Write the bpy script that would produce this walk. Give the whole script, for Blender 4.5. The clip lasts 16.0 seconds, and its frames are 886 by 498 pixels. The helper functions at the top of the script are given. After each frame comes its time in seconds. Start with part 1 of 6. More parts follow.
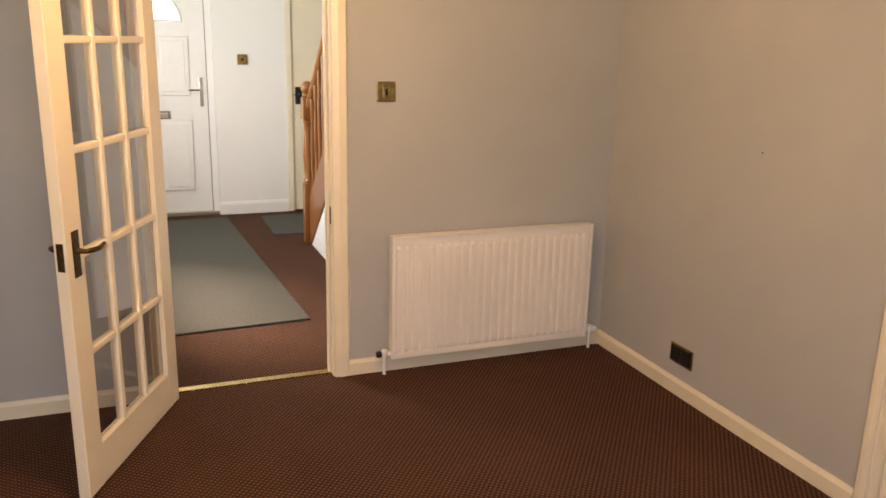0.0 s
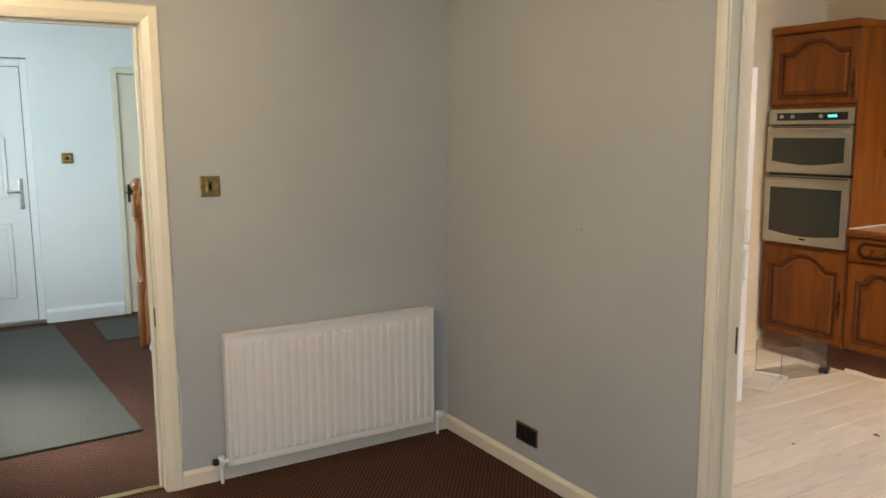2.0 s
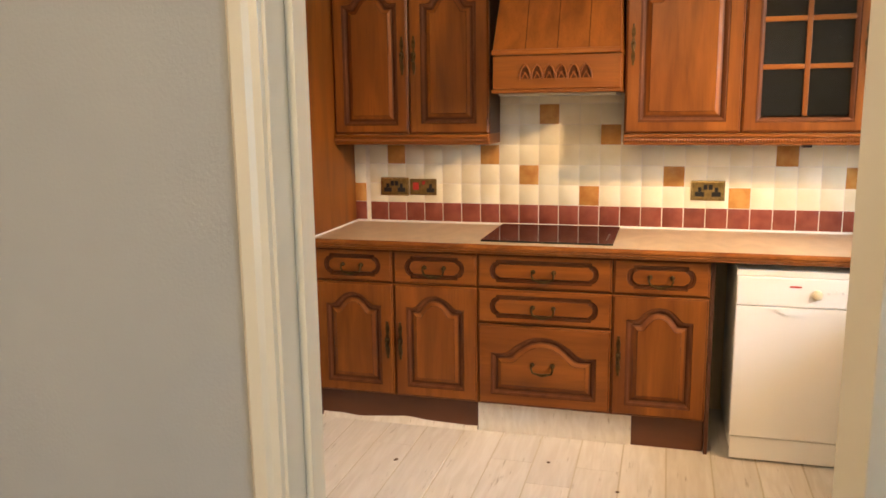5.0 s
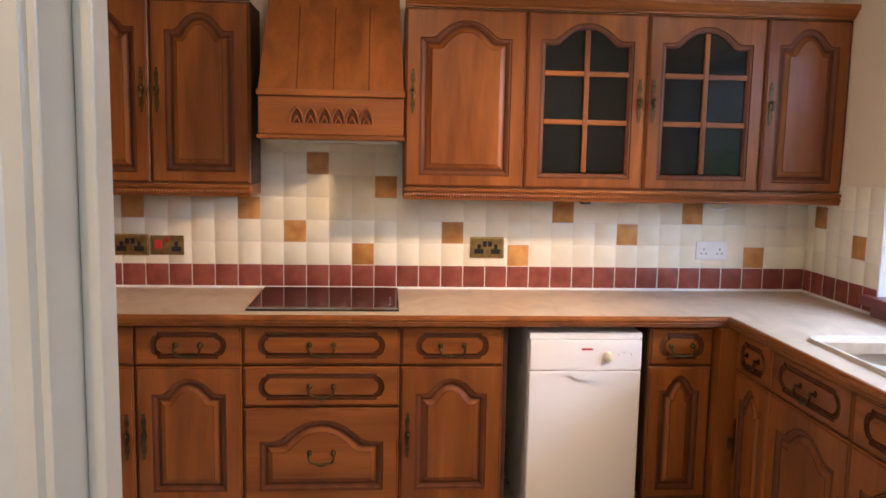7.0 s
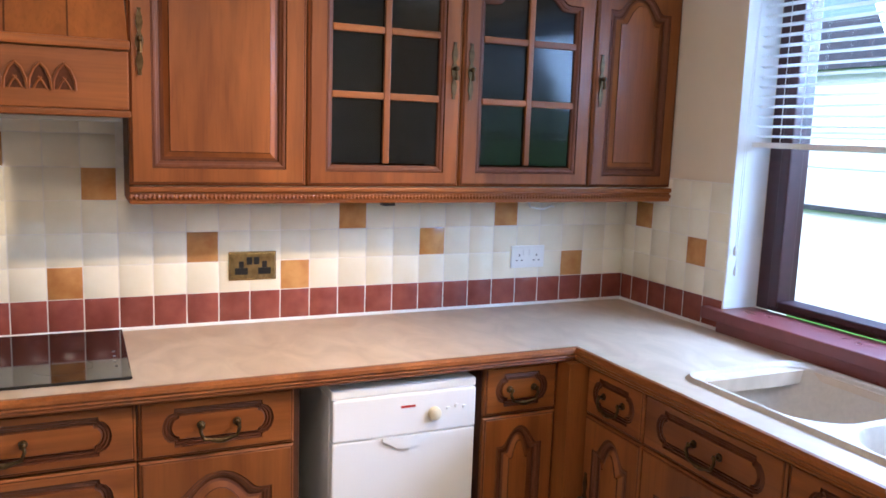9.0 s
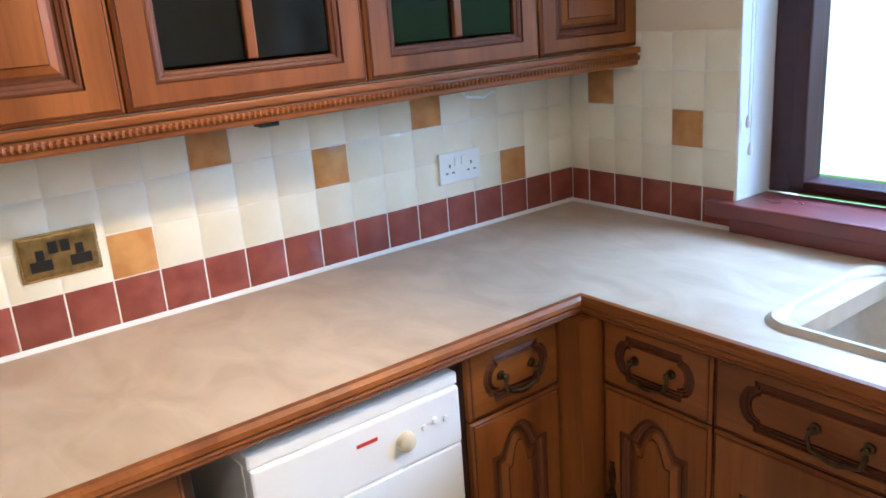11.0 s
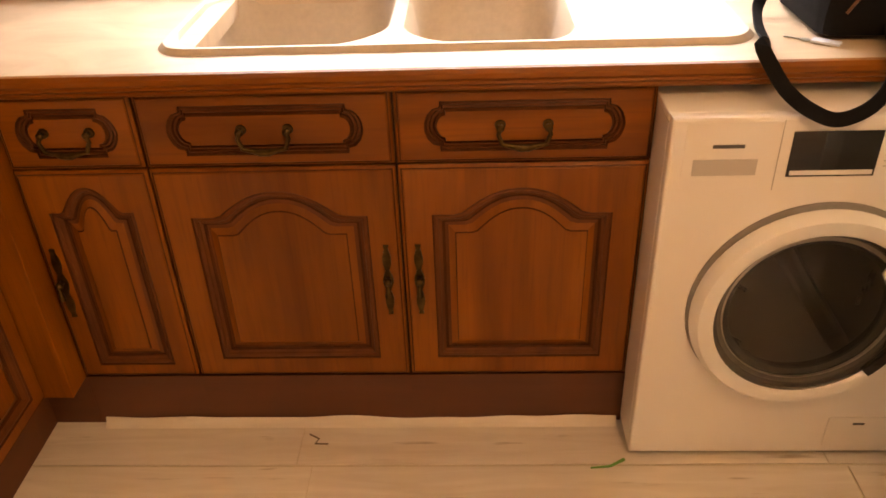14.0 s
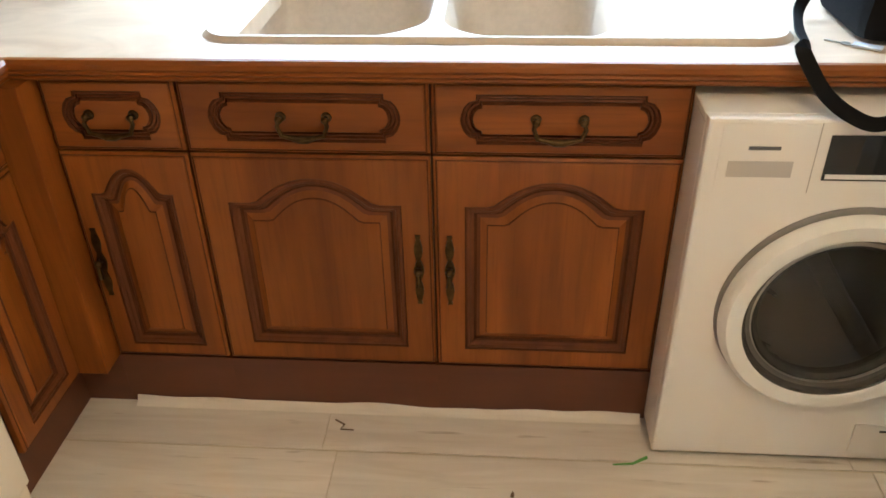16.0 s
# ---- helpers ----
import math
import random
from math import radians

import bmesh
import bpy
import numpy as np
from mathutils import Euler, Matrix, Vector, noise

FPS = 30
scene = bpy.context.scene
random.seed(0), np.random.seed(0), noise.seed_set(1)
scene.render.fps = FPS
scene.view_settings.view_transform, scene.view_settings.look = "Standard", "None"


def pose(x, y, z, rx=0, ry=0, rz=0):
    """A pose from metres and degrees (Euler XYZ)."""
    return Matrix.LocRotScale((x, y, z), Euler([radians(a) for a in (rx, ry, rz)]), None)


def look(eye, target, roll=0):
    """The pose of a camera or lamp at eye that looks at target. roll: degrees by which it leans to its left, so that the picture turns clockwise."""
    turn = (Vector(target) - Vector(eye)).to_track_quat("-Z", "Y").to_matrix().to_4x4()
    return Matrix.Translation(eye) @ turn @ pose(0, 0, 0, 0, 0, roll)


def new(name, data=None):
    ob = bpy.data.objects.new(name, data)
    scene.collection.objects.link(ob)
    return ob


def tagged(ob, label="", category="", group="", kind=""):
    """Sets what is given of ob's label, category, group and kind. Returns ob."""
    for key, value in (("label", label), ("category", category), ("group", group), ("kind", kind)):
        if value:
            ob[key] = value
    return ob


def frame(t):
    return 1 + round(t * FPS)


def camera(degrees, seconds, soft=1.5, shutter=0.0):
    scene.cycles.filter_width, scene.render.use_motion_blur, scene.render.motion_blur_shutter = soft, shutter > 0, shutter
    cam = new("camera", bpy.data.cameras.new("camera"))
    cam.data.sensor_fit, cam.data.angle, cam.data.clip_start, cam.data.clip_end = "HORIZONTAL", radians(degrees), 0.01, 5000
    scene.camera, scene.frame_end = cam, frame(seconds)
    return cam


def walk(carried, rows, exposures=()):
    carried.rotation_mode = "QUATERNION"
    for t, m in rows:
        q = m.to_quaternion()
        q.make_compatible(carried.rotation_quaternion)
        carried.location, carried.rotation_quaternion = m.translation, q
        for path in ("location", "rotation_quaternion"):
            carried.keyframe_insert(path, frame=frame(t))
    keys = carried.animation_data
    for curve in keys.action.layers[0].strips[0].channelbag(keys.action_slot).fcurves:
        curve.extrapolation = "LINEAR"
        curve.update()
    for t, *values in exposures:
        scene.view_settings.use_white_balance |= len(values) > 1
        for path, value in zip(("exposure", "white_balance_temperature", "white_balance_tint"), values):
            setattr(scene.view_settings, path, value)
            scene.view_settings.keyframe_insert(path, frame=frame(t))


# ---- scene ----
cam = camera(57.91, 16.0, soft=1.65)
# seconds, x, y, z, pitch, roll, yaw
ROWS = [
    (0.0, -0.009, 0.061, 1.521, -14.66, -1.25, -21.00),
    (0.5, 0.015, 0.030, 1.571, -5.11, -1.04, -21.95),
    (1.0, 0.016, 0.004, 1.601, 1.61, -0.16, -23.47),
    (1.5, 0.049, 0.010, 1.571, -0.75, -0.04, -26.01),
    (2.0, 0.118, 0.054, 1.522, -8.41, 0.36, -31.32),
    (2.5, 0.250, 0.196, 1.542, -11.63, -0.99, -41.04),
    (3.0, 0.417, 0.473, 1.484, -10.65, -0.67, -50.31),
    (3.5, 0.627, 0.654, 1.504, -10.28, 0.57, -55.24),
    (4.0, 0.835, 0.939, 1.503, -10.13, -0.74, -62.66),
    (4.5, 1.058, 1.150, 1.512, -10.08, 0.31, -69.66),
    (5.0, 1.319, 1.302, 1.528, -10.25, 0.73, -74.41),
    (7.5, 1.866, 1.612, 1.543, -7.45, -0.83, -97.90),
    (8.0, 2.076, 1.644, 1.575, -8.28, -0.90, -102.29),
    (8.5, 2.396, 1.648, 1.570, -6.90, -2.60, -110.40),
    (11.0, 3.618, 1.424, 1.531, -16.92, 4.12, -127.77),
    (11.5, 3.783, 1.404, 1.520, -18.32, 2.89, -145.19),
    (12.0, 3.897, 1.439, 1.521, -19.59, 2.86, -160.89),
    (12.5, 3.898, 1.463, 1.488, -22.83, 2.14, -169.82),
    (13.0, 3.852, 1.559, 1.468, -26.94, 2.25, -173.65),
    (13.5, 3.800, 1.610, 1.448, -29.76, 2.08, -176.23),
    (14.0, 3.779, 1.625, 1.422, -32.73, 1.84, -178.52),
    (14.5, 3.757, 1.647, 1.412, -34.43, 1.25, -183.01),
    (15.0, 3.732, 1.647, 1.410, -34.24, -0.01, -187.17),
    (15.5, 3.745, 1.653, 1.412, -33.49, -0.24, -184.87),
    (16.0, 3.793, 1.647, 1.423, -32.89, 1.05, -175.95),
]
EXPOSURES = [(0.0, 0.88, 8800, 28), (0.5, 0.40, 7800, 18), (1.0, 0.28, 7000, 10), (1.5, -0.02, 6600, 10), (2.0, 0.62, 6400, 10), (2.5, 1.00, 6800, 13), (3.0, 1.14, 6900, 12), (3.5, 1.12, 7100, 12), (4.0, 1.06, 7000, 12),
             (5.0, 0.82, 6600, 12), (7.5, 0.50, 5300, 20), (8.0, 0.65, 5100, 18), (8.5, 0.65, 4800, 16), (11.0, 0.60, 4600, 6), (11.5, 0.50, 4700, 6), (12.0, -0.10, 5700, 12), (12.5, -0.15, 6400, 18),
             (13.0, -0.05, 7000, 22), (13.5, 0.35, 8600, 28), (14.0, 0.85, 10500, 32), (14.5, 1.20, 11000, 29), (15.0, 1.20, 8500, 16), (15.5, 1.10, 6900, 9), (16.0, 1.05, 5800, 5)]
walk(cam, [(t, pose(x, y, z, 90 + pitch, roll, yaw)) for t, x, y, z, pitch, roll, yaw in ROWS], EXPOSURES)

# ---- world and light ----
world = bpy.data.worlds.new("world")
scene.world = world
world.use_nodes = True
wn = world.node_tree.nodes
sky = wn.new("ShaderNodeTexSky")
sky.sky_type, sky.sun_disc = "NISHITA", False
sky.sun_elevation, sky.sun_rotation = radians(45), radians(320)
sky.dust_density, sky.ozone_density = 4.0, 1.0
wn["Background"].inputs["Strength"].default_value = 0.15
world.node_tree.links.new(sky.outputs[0], wn["Background"].inputs["Color"])

sun = new("sun", bpy.data.lights.new("sun", "SUN"))
sun.data.energy, sun.data.angle, sun.data.color = 5.0, radians(20), (1.0, 0.97, 0.93)
sun.matrix_world = look((-13, 15.5, 20), (0, 0, 0))


def lamp(name, kind, where, watts, colour, size=0.1, size_y=None, target=None):
    ob = new(name, bpy.data.lights.new(name, kind))
    ob.data.energy, ob.data.color = watts, colour
    if kind == "AREA":
        ob.data.shape, ob.data.size, ob.data.size_y = "RECTANGLE", size, size_y or size
        ob.matrix_world = look(where, target)
    else:
        ob.data.shadow_soft_size = size
        ob.matrix_world = pose(*where)
    return ob


WARM, DAY = (1.0, 0.70, 0.36), (0.66, 0.82, 1.0)
lamp("lounge_lamp", "POINT", (0.27, 2.0, 2.19), 28, WARM, 0.06)
lamp("kitchen_lamp", "POINT", (3.25, 1.60, 2.26), 16, (1.0, 0.66, 0.34), 0.06)
spot = lamp("sink_spotlight", "SPOT", (3.93, 0.06, 2.20), 130, (1.0, 0.63, 0.29), 0.035)
spot.data.spot_size, spot.data.spot_blend = radians(73), 1.0
spot.matrix_world = look((3.93, 0.06, 2.20), (5.20, 1.90, 0.70))
lamp("kitchen_daylight", "AREA", (3.86, -1.30, 2.00), 62, DAY, 2.2, 0.6, (3.86, 0.25, 0.9))
# added lamp in a made-up hall opening, out of view, to brighten the hall
lamp("hall_added_daylight", "AREA", (-0.60, 5.6, 1.55), 32, (0.72, 0.90, 1.0), 1.3, 1.2, (3.0, 5.6, 1.4))
lamp("lounge_daylight", "AREA", (-0.4, -0.60, 1.45), 27, (0.72, 0.84, 1.0), 2.0, 1.2, (-0.4, 3.0, 1.0))


# ---- materials ----
def mat(name, colour, rough=0.6, metal=0.0, vary=0.0, scale=8.0, stretch=(1, 1, 1), bump=0.0, bump_scale=60.0,
        colour2=None, coat=0.0, per_object=0.0, spec=0.5, detail=6.0, emit=0.0, dist=0.0):
    """A surface with large-scale colour variation, fine relief and, at will, a change from piece to piece."""
    m = bpy.data.materials.new(name)
    m.use_nodes = True
    n, l = m.node_tree.nodes, m.node_tree.links
    b = n["Principled BSDF"]
    b.inputs["Roughness"].default_value, b.inputs["Metallic"].default_value = rough, metal
    b.inputs["Coat Weight"].default_value, b.inputs["Coat Roughness"].default_value = coat, 0.15
    b.inputs["Specular IOR Level"].default_value = spec
    b.inputs["Base Color"].default_value = (*colour, 1)
    if emit:
        b.inputs["Emission Color"].default_value, b.inputs["Emission Strength"].default_value = (*colour, 1), emit
    co = n.new("ShaderNodeTexCoord")
    mp = n.new("ShaderNodeMapping")
    mp.inputs["Scale"].default_value = stretch
    l.new(co.outputs["Object"], mp.inputs["Vector"])
    vec = mp.outputs["Vector"]
    if per_object:
        info = n.new("ShaderNodeObjectInfo")
        add = n.new("ShaderNodeVectorMath")
        mul = n.new("ShaderNodeMath")
        mul.operation = "MULTIPLY"
        mul.inputs[1].default_value = 37.0
        l.new(info.outputs["Random"], mul.inputs[0])
        l.new(vec, add.inputs[0])
        l.new(mul.outputs[0], add.inputs[1])
        vec = add.outputs[0]
    if colour2 is not None or vary:
        c2 = colour2 or tuple(max(0.0, c * (1 - vary)) for c in colour)
        t1 = n.new("ShaderNodeTexNoise")
        t1.inputs["Scale"].default_value, t1.inputs["Detail"].default_value = scale, detail
        t1.inputs["Distortion"].default_value = dist
        l.new(vec, t1.inputs["Vector"])
        ramp = n.new("ShaderNodeValToRGB")
        ramp.color_ramp.elements[0].position, ramp.color_ramp.elements[1].position = 0.33, 0.68
        ramp.color_ramp.elements[0].color, ramp.color_ramp.elements[1].color = (*c2, 1), (*colour, 1)
        l.new(t1.outputs[0], ramp.inputs[0])
        out = ramp.outputs[0]
        if per_object:
            hsv = n.new("ShaderNodeHueSaturation")
            ma = n.new("ShaderNodeMapRange")
            ma.inputs["To Min"].default_value, ma.inputs["To Max"].default_value = 1 - per_object, 1 + per_object
            l.new(info.outputs["Random"], ma.inputs[0])
            l.new(ma.outputs[0], hsv.inputs["Value"])
            l.new(out, hsv.inputs["Color"])
            out = hsv.outputs[0]
        l.new(out, b.inputs["Base Color"])
        rr = n.new("ShaderNodeMapRange")
        rr.inputs["To Min"].default_value, rr.inputs["To Max"].default_value = max(0.02, rough - 0.08), min(1, rough + 0.08)
        l.new(t1.outputs[0], rr.inputs[0])
        l.new(rr.outputs[0], b.inputs["Roughness"])
    if bump:
        t2 = n.new("ShaderNodeTexNoise")
        t2.inputs["Scale"].default_value, t2.inputs["Detail"].default_value = bump_scale, 4
        l.new(vec, t2.inputs["Vector"])
        bp = n.new("ShaderNodeBump")
        bp.inputs["Strength"].default_value, bp.inputs["Distance"].default_value = bump, 0.002
        l.new(t2.outputs[0], bp.inputs["Height"])
        l.new(bp.outputs[0], b.inputs["Normal"])
    return m


def glass_mat(name, colour=(1, 1, 1), rough=0.0):
    m = bpy.data.materials.new(name)
    m.use_nodes = True
    b = m.node_tree.nodes["Principled BSDF"]
    b.inputs["Base Color"].default_value = (*colour, 1)
    b.inputs["Transmission Weight"].default_value, b.inputs["Roughness"].default_value = 1.0, rough
    b.inputs["IOR"].default_value = 1.45
    return m


def carpet_mat():
    """Brown loop carpet: fine diagonal rows of darker and redder loops."""
    m = mat("carpet", (0.050, 0.022, 0.014), 0.95, 0, vary=0.35, scale=3.0, spec=0.1)
    n, l = m.node_tree.nodes, m.node_tree.links
    b = n["Principled BSDF"]
    co = n["Texture Coordinate"]
    waves = []
    for turn in (38, -52):
        mp = n.new("ShaderNodeMapping")
        mp.inputs["Rotation"].default_value = (0, 0, radians(turn))
        w = n.new("ShaderNodeTexWave")
        w.inputs["Scale"].default_value = 19
        w.inputs["Distortion"].default_value, w.inputs["Detail"].default_value = 0.9, 2
        w.inputs["Detail Scale"].default_value = 3
        l.new(co.outputs["Object"], mp.inputs["Vector"])
        l.new(mp.outputs["Vector"], w.inputs["Vector"])
        waves.append(w)
    mul = n.new("ShaderNodeMath")
    mul.operation = "MULTIPLY"
    l.new(waves[0].outputs["Fac"], mul.inputs[0])
    l.new(waves[1].outputs["Fac"], mul.inputs[1])
    mix = n.new("ShaderNodeMix")
    mix.data_type = "RGBA"
    base = n["Color Ramp"].outputs[0]
    l.new(mul.outputs[0], mix.inputs["Factor"])
    l.new(base, mix.inputs["A"])
    mix.inputs["B"].default_value = (0.175, 0.088, 0.056, 1)
    l.new(mix.outputs["Result"], b.inputs["Base Color"])
    bp = n.new("ShaderNodeBump")
    bp.inputs["Strength"].default_value, bp.inputs["Distance"].default_value = 0.8, 0.004
    l.new(mul.outputs[0], bp.inputs["Height"])
    l.new(bp.outputs[0], b.inputs["Normal"])
    return m


WALL = mat("grey_emulsion", (0.44, 0.44, 0.425), 0.75, vary=0.07, scale=1.6, bump=0.25, bump_scale=180, spec=0.25)
WHITE = mat("white_emulsion", (0.80, 0.80, 0.78), 0.7, vary=0.05, scale=1.5, bump=0.2, bump_scale=160, spec=0.3)
CREAMWALL = mat("cream_emulsion", (0.74, 0.63, 0.46), 0.7, vary=0.06, scale=1.5, bump=0.3, bump_scale=150, spec=0.3)
GLOSS = mat("cream_gloss_paint", (0.80, 0.72, 0.56), 0.32, vary=0.05, scale=6, bump=0.15, bump_scale=40)
DOORPAINT = mat("ivory_gloss_paint", (0.80, 0.71, 0.55), 0.35, vary=0.05, scale=6, bump=0.15, bump_scale=40)
RADWHITE = mat("radiator_enamel", (0.82, 0.78, 0.72), 0.35, vary=0.03, scale=5)
CARPET = carpet_mat()
MAT = mat("grey_green_mat", (0.092, 0.092, 0.078), 0.95, vary=0.3, scale=90, bump=0.6, bump_scale=300, spec=0.1)
BRASS = mat("antique_brass", (0.115, 0.075, 0.032), 0.45, 1.0, vary=0.5, scale=60, bump=0.2, bump_scale=120)
BRIGHTBRASS = mat("polished_brass", (0.62, 0.46, 0.20), 0.25, 1.0, vary=0.25, scale=40)
PLATEBRASS = mat("aged_brass_plate", (0.42, 0.30, 0.12), 0.35, 1.0, vary=0.4, scale=50)
CHROME = mat("chrome", (0.75, 0.75, 0.75), 0.15, 1.0)
STEEL = mat("brushed_steel", (0.52, 0.50, 0.43), 0.36, 1.0, vary=0.12, scale=6, stretch=(1, 1, 40), bump=0.05, bump_scale=60)
BLACK = mat("black_plastic", (0.012, 0.012, 0.013), 0.35, vary=0.2, scale=30)
BLACKGLASS = mat("black_glass", (0.008, 0.008, 0.009), 0.05, spec=0.6)
OVENGLASS = mat("oven_glass", (0.018, 0.024, 0.018), 0.06, spec=0.7)
WHITEPLASTIC = mat("white_plastic", (0.80, 0.80, 0.78), 0.32, vary=0.03, scale=20)
APPLIANCE = mat("white_enamel", (0.82, 0.80, 0.77), 0.3, vary=0.025, scale=0.8, detail=1.0, coat=0.15)
WOOD = mat("varnished_oak", (0.262, 0.083, 0.0105), 0.42, spec=0.28, colour2=(0.145, 0.041, 0.0055), scale=1.6, stretch=(7, 7, 0.8),
           bump=0.12, bump_scale=26, coat=0.04, per_object=0.10, dist=0.6)
WOODH = mat("varnished_oak_across", (0.262, 0.083, 0.0105), 0.42, spec=0.28, colour2=(0.145, 0.041, 0.0055), scale=1.6, stretch=(0.8, 7, 7),
            bump=0.12, bump_scale=26, coat=0.04, per_object=0.10, dist=0.6)
GROOVE = mat("dark_glazed_groove", (0.085, 0.024, 0.006), 0.7, spec=0.2, vary=0.35, scale=14, stretch=(6, 6, 1))
# moulding brown: antique stain, with the shade of the bevels mixed into the colour
STAINSHADE = mat("stained_shaded_moulding", (0.135, 0.040, 0.0085), 0.55, spec=0.3, colour2=(0.085, 0.024, 0.006), scale=5, stretch=(5, 5, 1))
DARKWOOD = mat("dark_stained_panel", (0.085, 0.028, 0.010), 0.5, colour2=(0.05, 0.016, 0.006), scale=3, stretch=(14, 14, 1.2), bump=0.1)
PLINTHWOOD = mat("red_brown_plinth_board", (0.125, 0.040, 0.014), 0.5, colour2=(0.088, 0.026, 0.009), scale=2, stretch=(1, 6, 6), bump=0.08)
STAIRWOOD = mat("orange_varnished_pine", (0.34, 0.13, 0.035), 0.35, colour2=(0.22, 0.075, 0.018), scale=3, stretch=(12, 12, 1.2), coat=0.3)
WORKTOP = mat("beige_laminate", (0.61, 0.48, 0.345), 0.38, colour2=(0.48, 0.36, 0.245), scale=5, stretch=(1, 1.6, 1), bump=0.05, bump_scale=90, detail=9, dist=1.2)
TILE = mat("cream_glazed_tile", (0.84, 0.79, 0.64), 0.10, colour2=(0.78, 0.71, 0.54), scale=9, per_object=0.04, bump=0.25, bump_scale=18)
TILERED = mat("terracotta_glazed_tile", (0.27, 0.075, 0.050), 0.2, colour2=(0.19, 0.045, 0.032), scale=14, per_object=0.12, bump=0.2, bump_scale=22)
TILEOR = mat("ochre_glazed_tile", (0.55, 0.29, 0.085), 0.2, colour2=(0.40, 0.17, 0.045), scale=18, per_object=0.12, bump=0.2, bump_scale=22)
GROUT = mat("pale_grout", (0.82, 0.77, 0.68), 0.85, vary=0.15, scale=30)
SEAL = mat("white_sealant", (0.80, 0.78, 0.74), 0.5)
PLANK = mat("whitewashed_vinyl_plank", (0.80, 0.75, 0.68), 0.45, colour2=(0.69, 0.63, 0.55), scale=3, stretch=(1.2, 11, 4), per_object=0.06,
            bump=0.1, bump_scale=30, detail=9, dist=0.8)


def knots(m, dark):
    """Adds scattered dark streaks and knots to a plank material."""
    n, l = m.node_tree.nodes, m.node_tree.links
    b = n["Principled BSDF"]
    src = b.inputs["Base Color"].links[0].from_socket
    vec = n["Noise Texture"].inputs["Vector"].links[0].from_socket
    t = n.new("ShaderNodeTexNoise")
    t.inputs["Scale"].default_value, t.inputs["Detail"].default_value, t.inputs["Roughness"].default_value = 4.2, 3, 0.6
    l.new(vec, t.inputs["Vector"])
    r = n.new("ShaderNodeValToRGB")
    r.color_ramp.elements[0].position, r.color_ramp.elements[1].position = 0.64, 0.76
    r.color_ramp.elements[0].color, r.color_ramp.elements[1].color = (0, 0, 0, 1), (0.75, 0.75, 0.75, 1)
    l.new(t.outputs[0], r.inputs[0])
    mix = n.new("ShaderNodeMix")
    mix.data_type = "RGBA"
    l.new(r.outputs[0], mix.inputs["Factor"])
    l.new(src, mix.inputs["A"])
    mix.inputs["B"].default_value = (*dark, 1)
    l.new(mix.outputs["Result"], b.inputs["Base Color"])




def grain(m, stretch, dark):
    """Adds fine dark pores along the run of the wood."""
    n, l = m.node_tree.nodes, m.node_tree.links
    b = n["Principled BSDF"]
    src = b.inputs["Base Color"].links[0].from_socket
    base = n["Noise Texture"].inputs["Vector"].links[0].from_socket
    mp = n.new("ShaderNodeMapping")
    mp.inputs["Scale"].default_value = stretch
    l.new(base, mp.inputs["Vector"])
    t = n.new("ShaderNodeTexNoise")
    t.inputs["Scale"].default_value, t.inputs["Detail"].default_value, t.inputs["Distortion"].default_value = 9.0, 4, 0.4
    l.new(mp.outputs["Vector"], t.inputs["Vector"])
    r = n.new("ShaderNodeValToRGB")
    r.color_ramp.elements[0].position, r.color_ramp.elements[1].position = 0.50, 0.70
    r.color_ramp.elements[0].color, r.color_ramp.elements[1].color = (0, 0, 0, 1), (0.26, 0.26, 0.26, 1)
    l.new(t.outputs[0], r.inputs[0])
    mix = n.new("ShaderNodeMix")
    mix.data_type = "RGBA"
    l.new(r.outputs[0], mix.inputs["Factor"])
    l.new(src, mix.inputs["A"])
    mix.inputs["B"].default_value = (*dark, 1)
    l.new(mix.outputs["Result"], b.inputs["Base Color"])


knots(PLANK, (0.34, 0.27, 0.19))
grain(WOOD, (2.2, 2.2, 0.9), (0.085, 0.022, 0.004))
grain(WOODH, (0.9, 2.2, 2.2), (0.085, 0.022, 0.004))
UNDERFLOOR = mat("plank_joint", (0.62, 0.55, 0.43), 0.8)
UPVC = mat("rosewood_upvc", (0.045, 0.011, 0.011), 0.38, vary=0.3, scale=4, stretch=(1, 10, 10))
SILL = mat("red_sill_tile", (0.19, 0.052, 0.048), 0.3, vary=0.2, scale=10)
PANE = glass_mat("window_glass")
# opaque pane; the unlit inside of the cupboard is put into its colour
CABGLASS = mat("dark_interior_glass", (0.008, 0.008, 0.007), 0.10, spec=0.35)
SINKM = mat("beige_composite", (0.56, 0.47, 0.37), 0.4, vary=0.1, scale=60, bump=0.05, bump_scale=300)
BLIND = mat("white_blind_slat", (0.80, 0.79, 0.76), 0.4, vary=0.03)
CLEARPLASTIC = glass_mat("clear_plastic", (0.95, 0.97, 0.97), 0.08)
CEILING = mat("white_ceiling", (0.74, 0.72, 0.69), 0.85, vary=0.04, scale=2, bump=0.3, bump_scale=120, spec=0.2)
BULB = mat("lit_bulb", (1.0, 0.80, 0.50), 0.4, emit=45)


